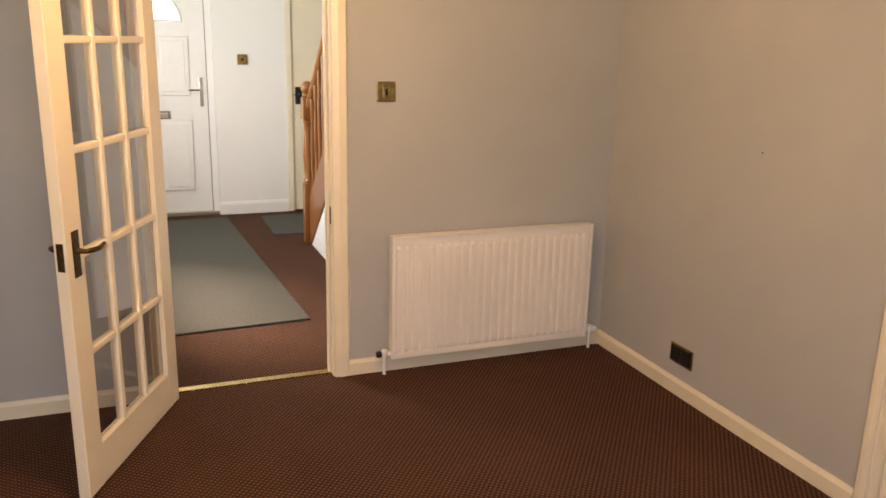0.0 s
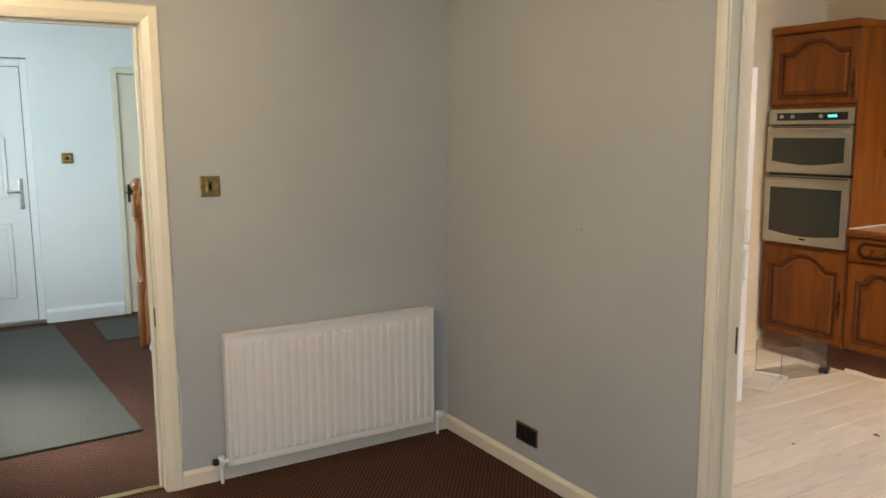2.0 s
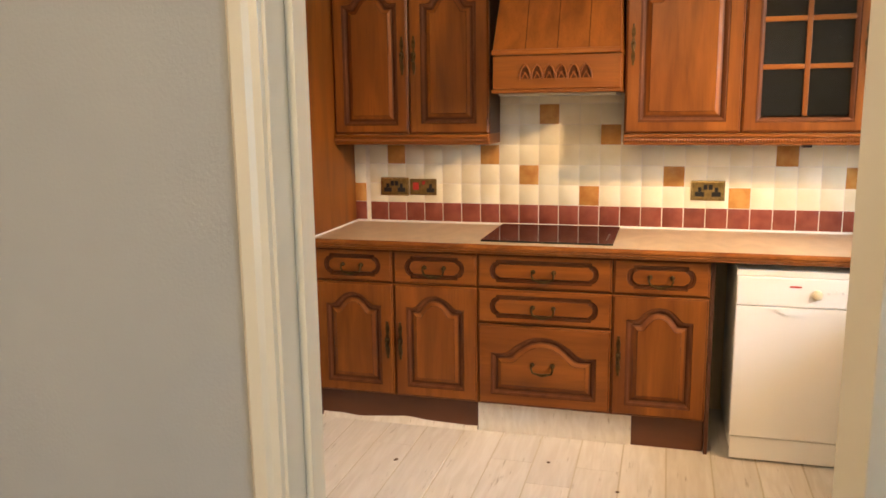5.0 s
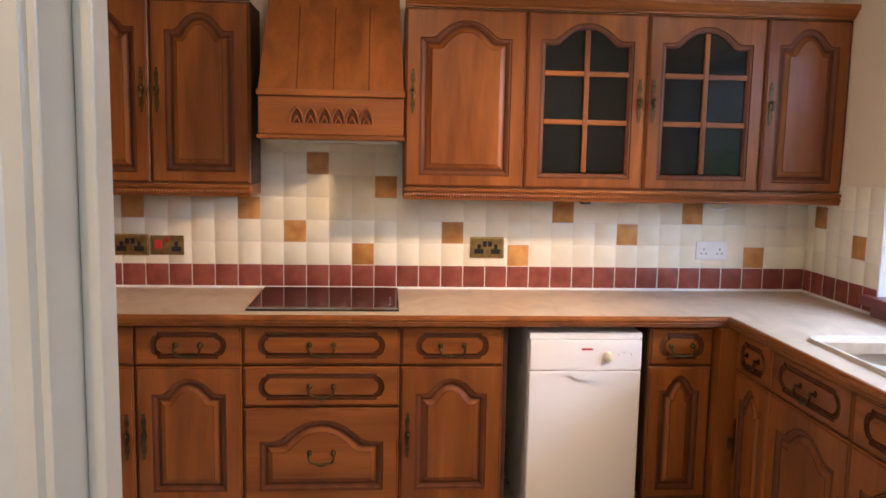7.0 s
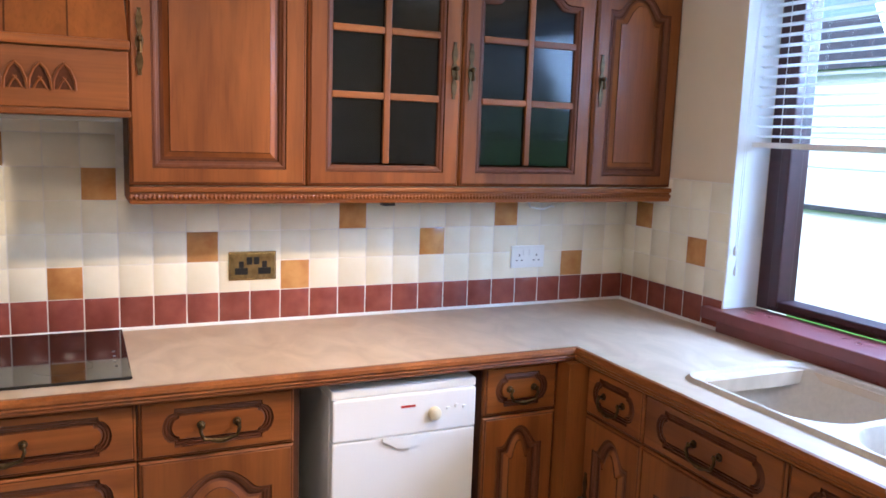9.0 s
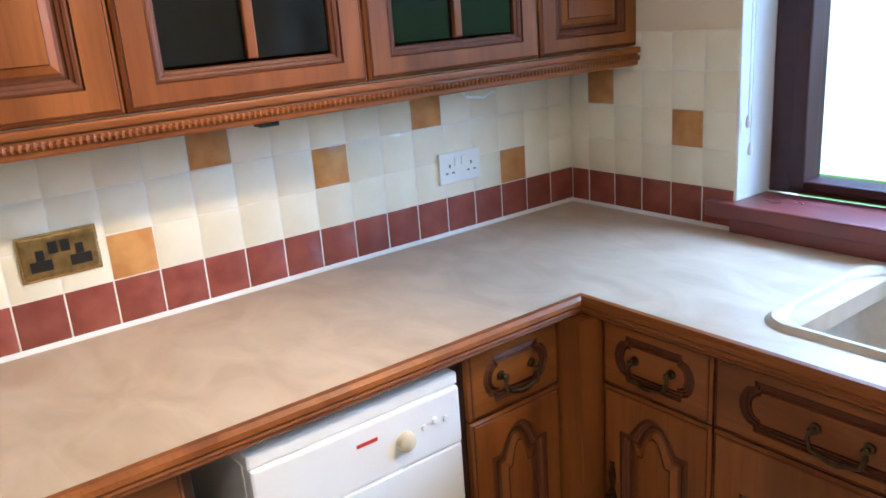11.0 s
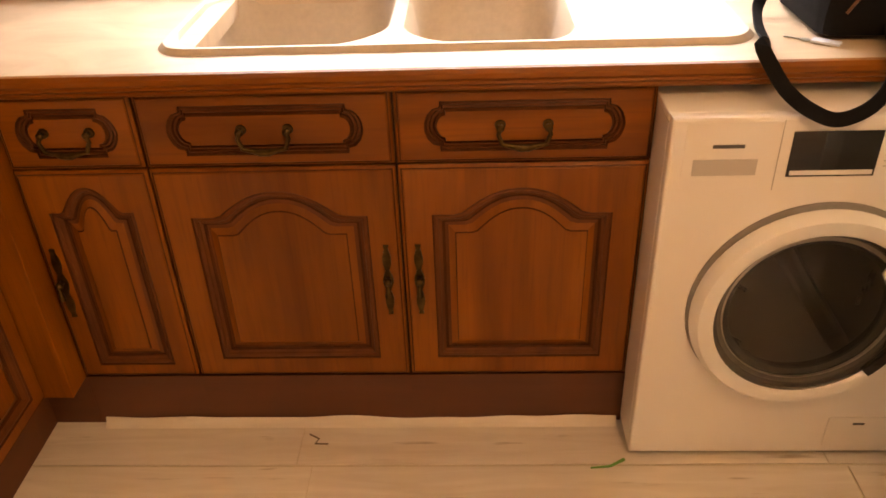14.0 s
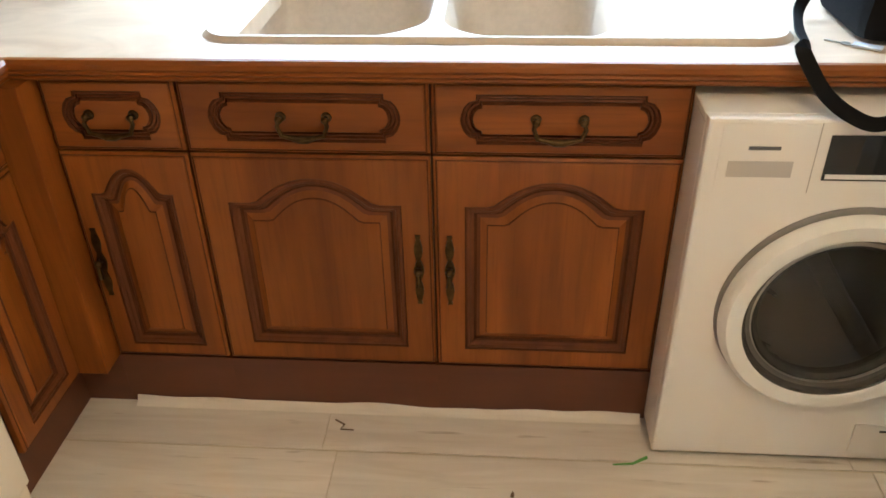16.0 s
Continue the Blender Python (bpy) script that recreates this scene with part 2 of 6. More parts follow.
# ---- mesh helpers ----
def box(bm, x0, y0, z0, x1, y1, z1, mi=0, bevel=0.0):
    """An axis-aligned box, with its edges bevelled at will."""
    vs = [bm.verts.new((x, y, z)) for x in (x0, x1) for y in (y0, y1) for z in (z0, z1)]
    fs = []
    for q in ((0, 1, 3, 2), (4, 6, 7, 5), (0, 4, 5, 1), (2, 3, 7, 6), (0, 2, 6, 4), (1, 5, 7, 3)):
        f = bm.faces.new([vs[i] for i in q])
        f.material_index = mi
        fs.append(f)
    if bevel:
        es = list({e for f in fs for e in f.edges})
        bmesh.ops.bevel(bm, geom=es, offset=bevel, segments=2, affect="EDGES", profile=0.6)
    return bm


def boxed(*a, bevel=0.0):
    bm = bmesh.new()
    return box(bm, *a, bevel=bevel)


def lathe(bm, profile, segs=20, m=Matrix()):
    """A turned shape: (radius, height) pairs spun round z, placed by m."""
    rings = []
    for r, h in profile:
        rings.append([bm.verts.new(m @ Vector((r * math.cos(2 * math.pi * i / segs), r * math.sin(2 * math.pi * i / segs), h))) for i in range(segs)])
    for a, b in zip(rings, rings[1:]):
        for i in range(segs):
            bm.faces.new((a[i], a[(i + 1) % segs], b[(i + 1) % segs], b[i]))
    bm.faces.new(list(reversed(rings[0])))
    bm.faces.new(rings[-1])
    return bm


def tube(bm, points, r, segs=8):
    """A round bar along a line of points."""
    pts = [Vector(p) for p in points]
    rings = []
    for i, p in enumerate(pts):
        d = (pts[min(i + 1, len(pts) - 1)] - pts[max(i - 1, 0)]).normalized()
        a = d.orthogonal().normalized() if i == 0 else (rings[-1][1] - d * rings[-1][1].dot(d)).normalized()
        b = d.cross(a)
        rad = r[i] if isinstance(r, (list, tuple)) else r
        rings.append(([bm.verts.new(p + rad * (a * math.cos(2 * math.pi * k / segs) + b * math.sin(2 * math.pi * k / segs))) for k in range(segs)], a))
    for (u, _), (v, _) in zip(rings, rings[1:]):
        for k in range(segs):
            bm.faces.new((u[k], u[(k + 1) % segs], v[(k + 1) % segs], v[k]))
    bm.faces.new(list(reversed(rings[0][0])))
    bm.faces.new(rings[-1][0])
    return bm


def prism(bm, outline, y0, y1, mi=0):
    """A flat outline in x and z, drawn out from y0 to y1."""
    a = [bm.verts.new((x, y0, z)) for x, z in outline]
    b = [bm.verts.new((x, y1, z)) for x, z in outline]
    fs = [bm.faces.new(a), bm.faces.new(list(reversed(b)))]
    for i in range(len(a)):
        j = (i + 1) % len(a)
        fs.append(bm.faces.new((a[j], a[i], b[i], b[j])))
    for f in fs:
        f.material_index = mi
    return bm


def finish(bm, name, mats, smooth=False):
    bmesh.ops.recalc_face_normals(bm, faces=bm.faces)
    me = bpy.data.meshes.new(name)
    bm.to_mesh(me)
    bm.free()
    for m in mats if isinstance(mats, (list, tuple)) else [mats]:
        me.materials.append(m)
    if smooth:
        me.polygons.foreach_set("use_smooth", [True] * len(me.polygons))
        me.set_sharp_from_angle(angle=radians(40))
    return me


def part(name, bm, material, parent, label="", smooth=False):
    """Links a bmesh as one mesh object under a thing or part."""
    ob = new(name, finish(bm, name, material, smooth))
    ob.parent = parent
    if label:
        tagged(ob, label)
    return ob


def solid(name, bm, material, label="", category="", kind="", group="", smooth=False):
    """Links a bmesh as one top-level mesh."""
    return tagged(new(name, finish(bm, name, material, smooth)), label, category, group, kind)


def thing(name, m, label, category, group=""):
    ob = new(name)
    ob.empty_display_size = 0.1
    ob.matrix_world = m
    return tagged(ob, label, category, group)


def structure(name, bm, material, label, category):
    return solid(name, bm, material, label, category, "structure")


# poses of things whose front looks west (hob run) and north (sink run); local x runs to the viewer's right
def west(x, y, z=0.0):
    return pose(x, y, z, 0, 0, -90)


def north(x, y, z=0.0):
    return pose(x, y, z, 0, 0, 180)


# ---- the shell of the house ----
CEIL = 2.39
XE, YN = 2.20, 3.445            # lounge: faces of its east and north wall
XK, KB, KS, KN = 2.305, 5.367, -0.40, 3.56   # kitchen: west, east, south and north face
XW, YS = -2.2, -0.50            # lounge: west and south face
HW, HF = -0.45, 7.135           # hall: west and far face

bm = bmesh.new()
for x0, x1, z0, z1 in ((XW - 0.1, 0.045, 0, CEIL), (0.795, XE, 0, CEIL), (0.045, 0.795, 1.985, CEIL)):
    box(bm, x0, YN, z0, x1, YN + 0.1, z1)
structure("wall_north", bm, WALL, "grey painted plaster wall with the hall doorway", "wall")

bm = bmesh.new()
for y0, y1, z0, z1 in ((YS - 0.2, 1.000, 0, CEIL), (1.793, 4.2, 0, CEIL), (1.000, 1.793, 1.955, CEIL)):
    box(bm, XE, y0, z0, XE + 0.06, y1, z1)
structure("wall_east", bm, WALL, "grey painted plaster wall with the kitchen doorway", "wall")

bm = bmesh.new()
for y0, y1, z0, z1 in ((KS - 0.3, 1.000, 0, CEIL), (1.793, KN + 0.1, 0, CEIL), (1.000, 1.793, 1.955, CEIL)):
    box(bm, XE + 0.06, y0, z0, XK, y1, z1)
structure("wall_kitchen_west", bm, CREAMWALL, "cream painted kitchen wall beside the doorway", "wall")

structure("wall_west", boxed(XW - 0.1, YS - 0.2, 0, XW, YN, CEIL), WALL, "grey painted plaster lounge wall", "wall")
bm = bmesh.new()
for x0, x1, z0, z1 in ((XW, -1.5, 0, CEIL), (0.7, XE, 0, CEIL), (-1.5, 0.7, 0, 0.8), (-1.5, 0.7, 2.1, CEIL)):
    box(bm, x0, YS - 0.2, z0, x1, YS, z1)
structure("wall_south", bm, WALL, "grey painted plaster wall with a window opening", "wall")

# kitchen walls
WX0, WX1, WZ0, WZ1 = 2.94, 4.78, 0.945, 2.16
structure("wall_kitchen_east", boxed(KB, KS - 0.3, 0, KB + 0.15, KN + 0.1, CEIL), CREAMWALL, "cream painted kitchen wall behind the cupboards", "wall")
structure("wall_kitchen_north", boxed(XK, KN, 0, KB, KN + 0.1, CEIL), CREAMWALL, "cream painted kitchen wall", "wall")
bm = bmesh.new()
for x0, x1, z0, z1 in ((XK, WX0, 0, CEIL), (WX1, KB, 0, CEIL), (WX0, WX1, 0, WZ0), (WX0, WX1, WZ1, CEIL)):
    box(bm, x0, KS - 0.3, z0, x1, KS, z1)
structure("wall_kitchen_south", bm, CREAMWALL, "cream painted kitchen wall with the window", "wall")

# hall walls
# the west opening is invented and unseen; it only lets the added lamp in
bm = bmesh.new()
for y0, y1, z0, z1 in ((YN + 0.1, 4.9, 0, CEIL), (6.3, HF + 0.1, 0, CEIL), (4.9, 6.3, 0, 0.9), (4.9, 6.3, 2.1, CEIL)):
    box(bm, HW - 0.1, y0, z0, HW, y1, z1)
structure("wall_hall_west", bm, WHITE, "white painted hall wall, unseen, with an opening added for a lamp", "wall")
bm = bmesh.new()
for x0, x1, z0, z1 in ((HW, -0.32, 0, CEIL), (0.66, 1.31, 0, CEIL), (2.07, 2.3, 0, CEIL), (-0.32, 0.66, 2.1, CEIL), (1.31, 2.07, 2.0, CEIL)):
    box(bm, x0, HF, z0, x1, HF + 0.12, z1)
structure("wall_hall_far", bm, WHITE, "white painted hall wall round the front door", "wall")
structure("wall_hall_east", boxed(2.2, 4.2, 0, 2.3, HF, 4.9), WHITE, "white painted wall beside the stairs", "wall")
structure("wall_hall_end", boxed(0.0, HF + 0.5, 0, 2.3, HF + 0.6, CEIL), WHITE, "plain white wall of the room beyond the hall", "wall")

# floors
structure("floor", boxed(XW, YS, -0.1, XE + 0.05, YN + 0.05, 0), CARPET, "dark brown patterned loop carpet", "carpet")
structure("floor_hall", boxed(HW, YN + 0.055, -0.1, 2.2, HF + 0.5, -0.002), CARPET, "dark brown patterned loop carpet in the hall", "carpet")
KFLOOR = structure("floor_kitchen", boxed(XE + 0.055, KS, -0.1, KB, KN, -0.004), UNDERFLOOR, "whitewashed wood-effect plank floor", "floor")

# ceilings
structure("ceiling", boxed(XW - 0.1, YS - 0.2, CEIL, XE + 0.06, YN + 0.1, CEIL + 0.1), CEILING, "white painted lounge ceiling", "ceiling")
structure("ceiling_kitchen", boxed(XE + 0.06, KS - 0.3, CEIL, KB + 0.15, KN + 0.1, CEIL + 0.1), CEILING, "white painted kitchen ceiling", "ceiling")
structure("ceiling_hall", boxed(HW - 0.1, YN + 0.1, CEIL, 2.3, HF + 0.6, CEIL + 0.1), CEILING, "white painted hall ceiling", "ceiling")
structure("soffit", boxed(1.28, 3.12, 2.275, XE - 0.002, YN - 0.002, CEIL - 0.002), WALL, "boxed-in grey soffit under the stairs", "soffit")


def sweep(path, profile):
    """A moulding along a line of wall corners; the room is to the right of the line. profile: (out from wall, height)."""
    bm = bmesh.new()
    rings = []
    for i, p in enumerate(path):
        p = Vector(p)
        d0 = (p - Vector(path[i - 1])).normalized() if i else None
        d1 = (Vector(path[i + 1]) - p).normalized() if i + 1 < len(path) else None
        n0 = Vector((d0.y, -d0.x)) if d0 else None
        n1 = Vector((d1.y, -d1.x)) if d1 else None
        if n0 and n1:
            mit = (n0 + n1) / (1 + n0.dot(n1))
        else:
            mit = n0 or n1
        rings.append([bm.verts.new((p.x + mit.x * u, p.y + mit.y * u, z)) for u, z in profile])
    for a, b in zip(rings, rings[1:]):
        for k in range(len(profile)):
            j = (k + 1) % len(profile)
            bm.faces.new((a[k], a[j], b[j], b[k]))
    bm.faces.new(list(reversed(rings[0])))
    bm.faces.new(rings[-1])
    return bm


cove = [(0, CEIL - 0.105), (0.006, CEIL - 0.105), (0.006, CEIL - 0.097)]
cove += [(0.012 + 0.085 * (1 - math.cos(a)), CEIL - 0.092 + 0.08 * math.sin(a)) for a in [math.pi / 2 * k / 8 for k in range(9)]]
cove += [(0.102, CEIL - 0.008), (0.102, CEIL), (0, CEIL)]
structure("trim", sweep([(XW, YS), (XW, YN), (1.28, YN), (1.28, 3.12), (XE, 3.12), (XE, YS), (XW, YS)], cove), WHITE, "white plaster coving round the ceiling", "coving")


def skirting(path, h=0.072, d=0.016, material=GLOSS, label="cream gloss skirting board"):
    structure("baseboard", sweep(path, [(0, 0.0), (d, 0.0), (d, h * 0.78), (d * 0.8, h * 0.86), (d * 0.45, h), (0, h)]), material, label, "skirting board")


skirting([(XW, YS), (XW, YN), (-0.022, YN)])
skirting([(0.85, YN), (XE, YN), (XE, 1.812)])
skirting([(XE, 0.979), (XE, YS), (XW, YS)])
skirting([(0.665, HF), (1.255, HF)], 0.11, 0.016, WHITE, "white painted skirting board")
skirting([(HW, YN + 0.1), (HW, HF)], 0.11, 0.016, WHITE, "white painted skirting board")


def door_case(name, m, w, h, depth, arch, label, both=True):
    """The lining, stops and architraves of a doorway; local x across the opening, y through the wall."""
    t = thing(name, m, label, "door frame")
    t["kind"] = "structure"
    bm = bmesh.new()
    box(bm, -0.025, -0.004, 0, 0, depth + 0.004, h, bevel=0.002)
    part("jamb", bm, GLOSS, t)
    part("jamb", boxed(w, -0.004, 0, w + 0.025, depth + 0.004, h, bevel=0.002), GLOSS, t)
    part("head", boxed(-0.025, -0.004, h, w + 0.025, depth + 0.004, h + 0.025, bevel=0.002), GLOSS, t)
    for x0, x1 in ((0.0005, 0.012), (w - 0.012, w - 0.0005)):
        part("door_stop", boxed(x0, depth * 0.42, 0, x1, depth * 0.42 + 0.03, h - 0.012, bevel=0.002), GLOSS, t)
    part("door_stop", boxed(0.012, depth * 0.42, h - 0.012, w - 0.012, depth * 0.42 + 0.03, h - 0.0005, bevel=0.002), GLOSS, t)
    for y0, out in ((0.0, -1), (depth, 1)) if both else ((0.0, -1),):
        prof = [(0.004, 0.0), (0.006, 0.012), (0.016, 0.014), (arch * 0.5, 0.019), (arch - 0.006, 0.019), (arch, 0.014), (arch, 0.0)]
        for side in (0, 1):
            bm = bmesh.new()
            ring = [[], []]
            for k, z in enumerate((0.0, None)):
                for u, v in prof:
                    x = -u if side == 0 else w + u
                    ring[k].append(bm.verts.new((x, y0 + out * v, 0.0 if k == 0 else h + u)))
            for i in range(len(prof)):
                j = (i + 1) % len(prof)
                bm.faces.new((ring[0][i], ring[0][j], ring[1][j], ring[1][i]))
            bm.faces.new(ring[0])
            bm.faces.new(ring[1])
            part("architrave", bm, GLOSS, t)
        bm = bmesh.new()
        a = [bm.verts.new((-u, y0 + out * v, h + u)) for u, v in prof]
        b = [bm.verts.new((w + u, y0 + out * v, h + u)) for u, v in prof]
        for i in range(len(prof)):
            j = (i + 1) % len(prof)
            bm.faces.new((a[i], a[j], b[j], b[i]))
        bm.faces.new(a)
        bm.faces.new(b)
        part("architrave", bm, GLOSS, t)
    return t


hall_case = door_case("door_1", pose(0.07, YN, 0), 0.712, 1.945, 0.1, 0.072, "cream gloss painted door frame to the hall")
part("strike_plate", boxed(0.7105, 0.006, 0.72, 0.714, 0.030, 0.80), BRASS, hall_case, "small brass strike plate")
kit_case = door_case("door_2", pose(XE, 1.761, 0, 0, 0, -90), 0.732, 1.93, 0.105, 0.046, "cream gloss painted door frame to the kitchen")
part("strike_plate", boxed(-0.002, 0.072, 0.78, 0.0015, 0.097, 0.87), BRASS, kit_case, "small brass strike plate")
structure("threshold", boxed(0.072, YN + 0.035, 0, 0.780, YN + 0.075, 0.008, bevel=0.003), BRIGHTBRASS, "polished brass carpet threshold strip", "threshold")
structure("threshold", boxed(XE + 0.035, 1.031, 0, XE + 0.075, 1.764, 0.008, bevel=0.003), BRIGHTBRASS, "polished brass carpet threshold strip", "threshold")


# ---- lounge things ----
def lever_handle(parent, x, z, y, out, turn, material=BRASS, plate=(0.02, 0.075), lever=0.10):
    """A lever on a backplate. out: -1 or 1, the side it stands off; turn: the way the lever points along x."""
    y0, y1 = sorted((y, y + out * 0.004))
    h = part("door_handle", boxed(x - plate[0], y0, z - plate[1], x + plate[0], y1, z + plate[1], bevel=0.0015), material, parent, "antique brass lever handle on a backplate")
    bm = bmesh.new()
    tube(bm, [(x, y + out * 0.003, z + 0.01), (x, y + out * 0.035, z + 0.01), (x + turn * 0.012, y + out * 0.046, z + 0.01),
              (x + turn * lever * 0.6, y + out * 0.048, z + 0.006), (x + turn * lever, y + out * 0.045, z + 0.012)], [0.010, 0.008, 0.009, 0.008, 0.006], 10)
    part("lever", bm, material, h, smooth=True)
    return h


def glazed_door(m, w=0.783, h=1.935):
    """A fifteen-pane glazed door; hinged at local x = 0."""
    t = thing("glazed_door", m, "open cream-painted glazed door with fifteen panes and brass handle", "door")
    z0, d = 0.012, 0.040
    part("stile", boxed(0, 0, z0, 0.098, d, h, bevel=0.003), DOORPAINT, t)
    part("stile", boxed(w - 0.105, 0, z0, w, d, h, bevel=0.003), DOORPAINT, t)
    part("rail", boxed(0.0985, 0.0005, z0, w - 0.1055, d - 0.0005, z0 + 0.15, bevel=0.003), DOORPAINT, t)
    part("rail", boxed(0.0985, 0.0005, h - 0.105, w - 0.1055, d - 0.0005, h, bevel=0.003), DOORPAINT, t)
    xs = [0.0985 + (w - 0.204) * k / 3 for k in range(4)]
    zs = [z0 + 0.15 + (h - 0.105 - z0 - 0.15) * k / 5 for k in range(6)]
    for x in xs[1:3]:
        part("glazing_bar", boxed(x - 0.012, 0.003, zs[0], x + 0.012, d - 0.003, zs[-1], bevel=0.006), DOORPAINT, t)
    for z in zs[1:5]:
        for k in range(3):
            part("glazing_bar", boxed(xs[k] + (0.012 if k else 0), 0.004, z - 0.012, xs[k + 1] - (0.012 if k < 2 else 0), d - 0.004, z + 0.012, bevel=0.006), DOORPAINT, t)
    for k in range(3):
        for j in range(5):
            part("pane", boxed(xs[k] + 0.006, d / 2 - 0.002, zs[j] + 0.006, xs[k + 1] - 0.006, d / 2 + 0.002, zs[j + 1] - 0.006), PANE, t, "clear glass")
    lever_handle(t, w - 0.055, 0.845, d, 1, -1)
    lever_handle(t, w - 0.055, 0.845, 0, -1, -1)
    part("latch_plate", boxed(w - 0.0005, 0.009, 0.80, w + 0.002, d - 0.009, 0.89), BRASS, t)
    for z in (0.22, 1.68):
        bm = bmesh.new()
        lathe(bm, [(0.006, z - 0.04), (0.006, z + 0.04)], 10, Matrix.Translation((-0.006, -0.004, 0)))
        part("hinge", bm, BRASS, t)
    return t


glazed_door(pose(0.062, YN - 0.03, 0, 0, 0, -114.3))


def radiator(m, w, h):
    """A pressed-steel panel radiator with flutes, a top grille and valves; its back faces local +y."""
    t = thing("radiator", m, "white enamelled panel radiator fixed under the wall switch", "radiator")
    n = 25
    prof = []
    pitch = (w - 0.03) / n
    for k in range(n):
        x = 0.015 + k * pitch
        prof += [(x, 0.017), (x + pitch * 0.16, 0.002), (x + pitch * 0.60, 0.002), (x + pitch * 0.76, 0.017)]
    prof.append((w - 0.015, 0.017))
    bm = bmesh.new()
    zs = [(0.03, 0.010), (0.045, 0.0), (h - 0.055, 0.0), (h - 0.04, 0.010)]
    rings = []
    for z, flat in zs:
        rings.append([bm.verts.new((x, max(y, flat) if flat else y, z)) for x, y in prof])
    for a, b in zip(rings, rings[1:]):
        for i in range(len(prof) - 1):
            bm.faces.new((a[i], a[i + 1], b[i + 1], b[i]))
    part("front_panel", bm, RADWHITE, t)
    part("bottom_rail", boxed(0.0165, 0.009, 0.0, w - 0.0165, 0.024, 0.0315, bevel=0.004), RADWHITE, t)
    part("top_rail", boxed(0.0165, 0.009, h - 0.042, w - 0.0165, 0.024, h - 0.0045, bevel=0.004), RADWHITE, t)
    part("side_panel", boxed(0.0, 0.006, 0.002, 0.016, 0.060, h - 0.0045, bevel=0.003), RADWHITE, t)
    part("side_panel", boxed(w - 0.016, 0.006, 0.002, w, 0.060, h - 0.0045, bevel=0.003), RADWHITE, t)
    part("back_panel", boxed(0.0165, 0.020, 0.032, w - 0.0165, 0.030, h - 0.0425), RADWHITE, t)
    part("top_grille", boxed(0.0, 0.002, h - 0.004, w, 0.062, h + 0.002, bevel=0.002), RADWHITE, t)
    for x, q in ((-0.03, -1), (w + 0.03, 1)):
        bm = bmesh.new()
        tube(bm, [(x, 0.03, -0.075), (x, 0.03, 0.022), (x - q * 0.035, 0.03, 0.025)], [0.008, 0.010, 0.011], 12)
        lathe(bm, [(0.013, -0.012), (0.016, -0.008), (0.016, 0.020), (0.012, 0.026)], 14, Matrix.Translation((x, 0.03, 0.022)))
        v = part("valve", bm, WHITEPLASTIC, t, "white radiator valve on its pipe", True)
        bm = bmesh.new()
        lathe(bm, [(0.010, 0.0), (0.015, 0.003), (0.015, 0.022), (0.011, 0.026)], 14, pose(x + q * 0.012, 0.03, 0.026, 0, 90 * q, 0))
        part("valve_cap", bm, BLACK if q < 0 else WHITEPLASTIC, v, smooth=True)
    for x in (0.15, w - 0.15):
        part("bracket", boxed(x - 0.015, 0.03, 0.1, x + 0.015, 0.0835, h - 0.08), RADWHITE, t)
    return t


radiator(pose(1.04, 3.362, 0.077), 1.035, 0.583)


def wall_plate(name, m, w, h, label, category, toggles=(), material=BRASS, inset=BLACK):
    """A switch or socket plate on a wall; local x across, front towards -y."""
    t = thing(name, m, label, category)
    part("plate", boxed(-w / 2, -0.008, -h / 2, w / 2, 0, h / 2, bevel=0.003), PLATEBRASS, t)
    for x, z, tw, th, mm in toggles:
        part("rocker", boxed(x - tw / 2, -0.012, z - th / 2, x + tw / 2, -0.0082, z + th / 2, bevel=0.001), mm, t)
    return t


wall_plate("light_switch", pose(1.03, YN, 1.297), 0.086, 0.086, "antique brass light switch on the grey wall", "light switch",
           ((0, 0, 0.034, 0.046, BRIGHTBRASS), (0, 0, 0.012, 0.030, BLACK)))
wall_plate("wall_socket", pose(XE, 2.77, 0.186, 0, 0, -90), 0.150, 0.086, "antique brass double socket low on the wall", "socket",
           ((-0.036, 0.0, 0.060, 0.066, BLACK), (0.036, 0.0, 0.060, 0.066, BLACK)))

bm = bmesh.new()
tube(bm, [(0.853, YN - 0.004, 1.0), (0.857, YN - 0.004, 0.75), (0.852, YN - 0.012, 0.55), (0.862, YN - 0.006, 0.42), (0.856, YN - 0.004, 0.12)], 0.0025, 6)
solid("telephone_cable", bm, WHITEPLASTIC, "thin white cable hanging beside the door frame", "cable")

bm = bmesh.new()
tube(bm, [(XE - 0.003, 0.971, 0.075), (XE - 0.003, 0.969, 0.8), (XE - 0.003, 0.972, 1.5), (XE - 0.003, 0.970, 2.27)], 0.0018, 6)
solid("aerial_cable", bm, mat("grey_cable", (0.30, 0.30, 0.30), 0.5), "thin grey cable clipped beside the kitchen door frame", "cable")
bm = bmesh.new()
lathe(bm, [(0.0026, 0.0), (0.0026, 0.003), (0.0015, 0.004)], 10, pose(XE, 2.433, 1.135, 0, -90, 0))
solid("wall_nail", bm, BLACK, "small dark nail head in the grey wall", "nail")

# ceiling light with a bare bulb, and the smoke alarm
cl = thing("ceiling_light", pose(0.27, 2.0, CEIL), "lit ceiling lamp with a bare bulb", "ceiling light")
bm = bmesh.new()
lathe(bm, [(0.05, 0.0), (0.05, -0.012), (0.02, -0.03), (0.016, -0.09), (0.022, -0.10), (0.022, -0.13)], 20)
part("holder", bm, WHITEPLASTIC, cl, smooth=True)
bm = bmesh.new()
lathe(bm, [(0.014, -0.1305), (0.018, -0.145), (0.032, -0.175), (0.034, -0.195), (0.024, -0.22), (0.006, -0.231)], 20)
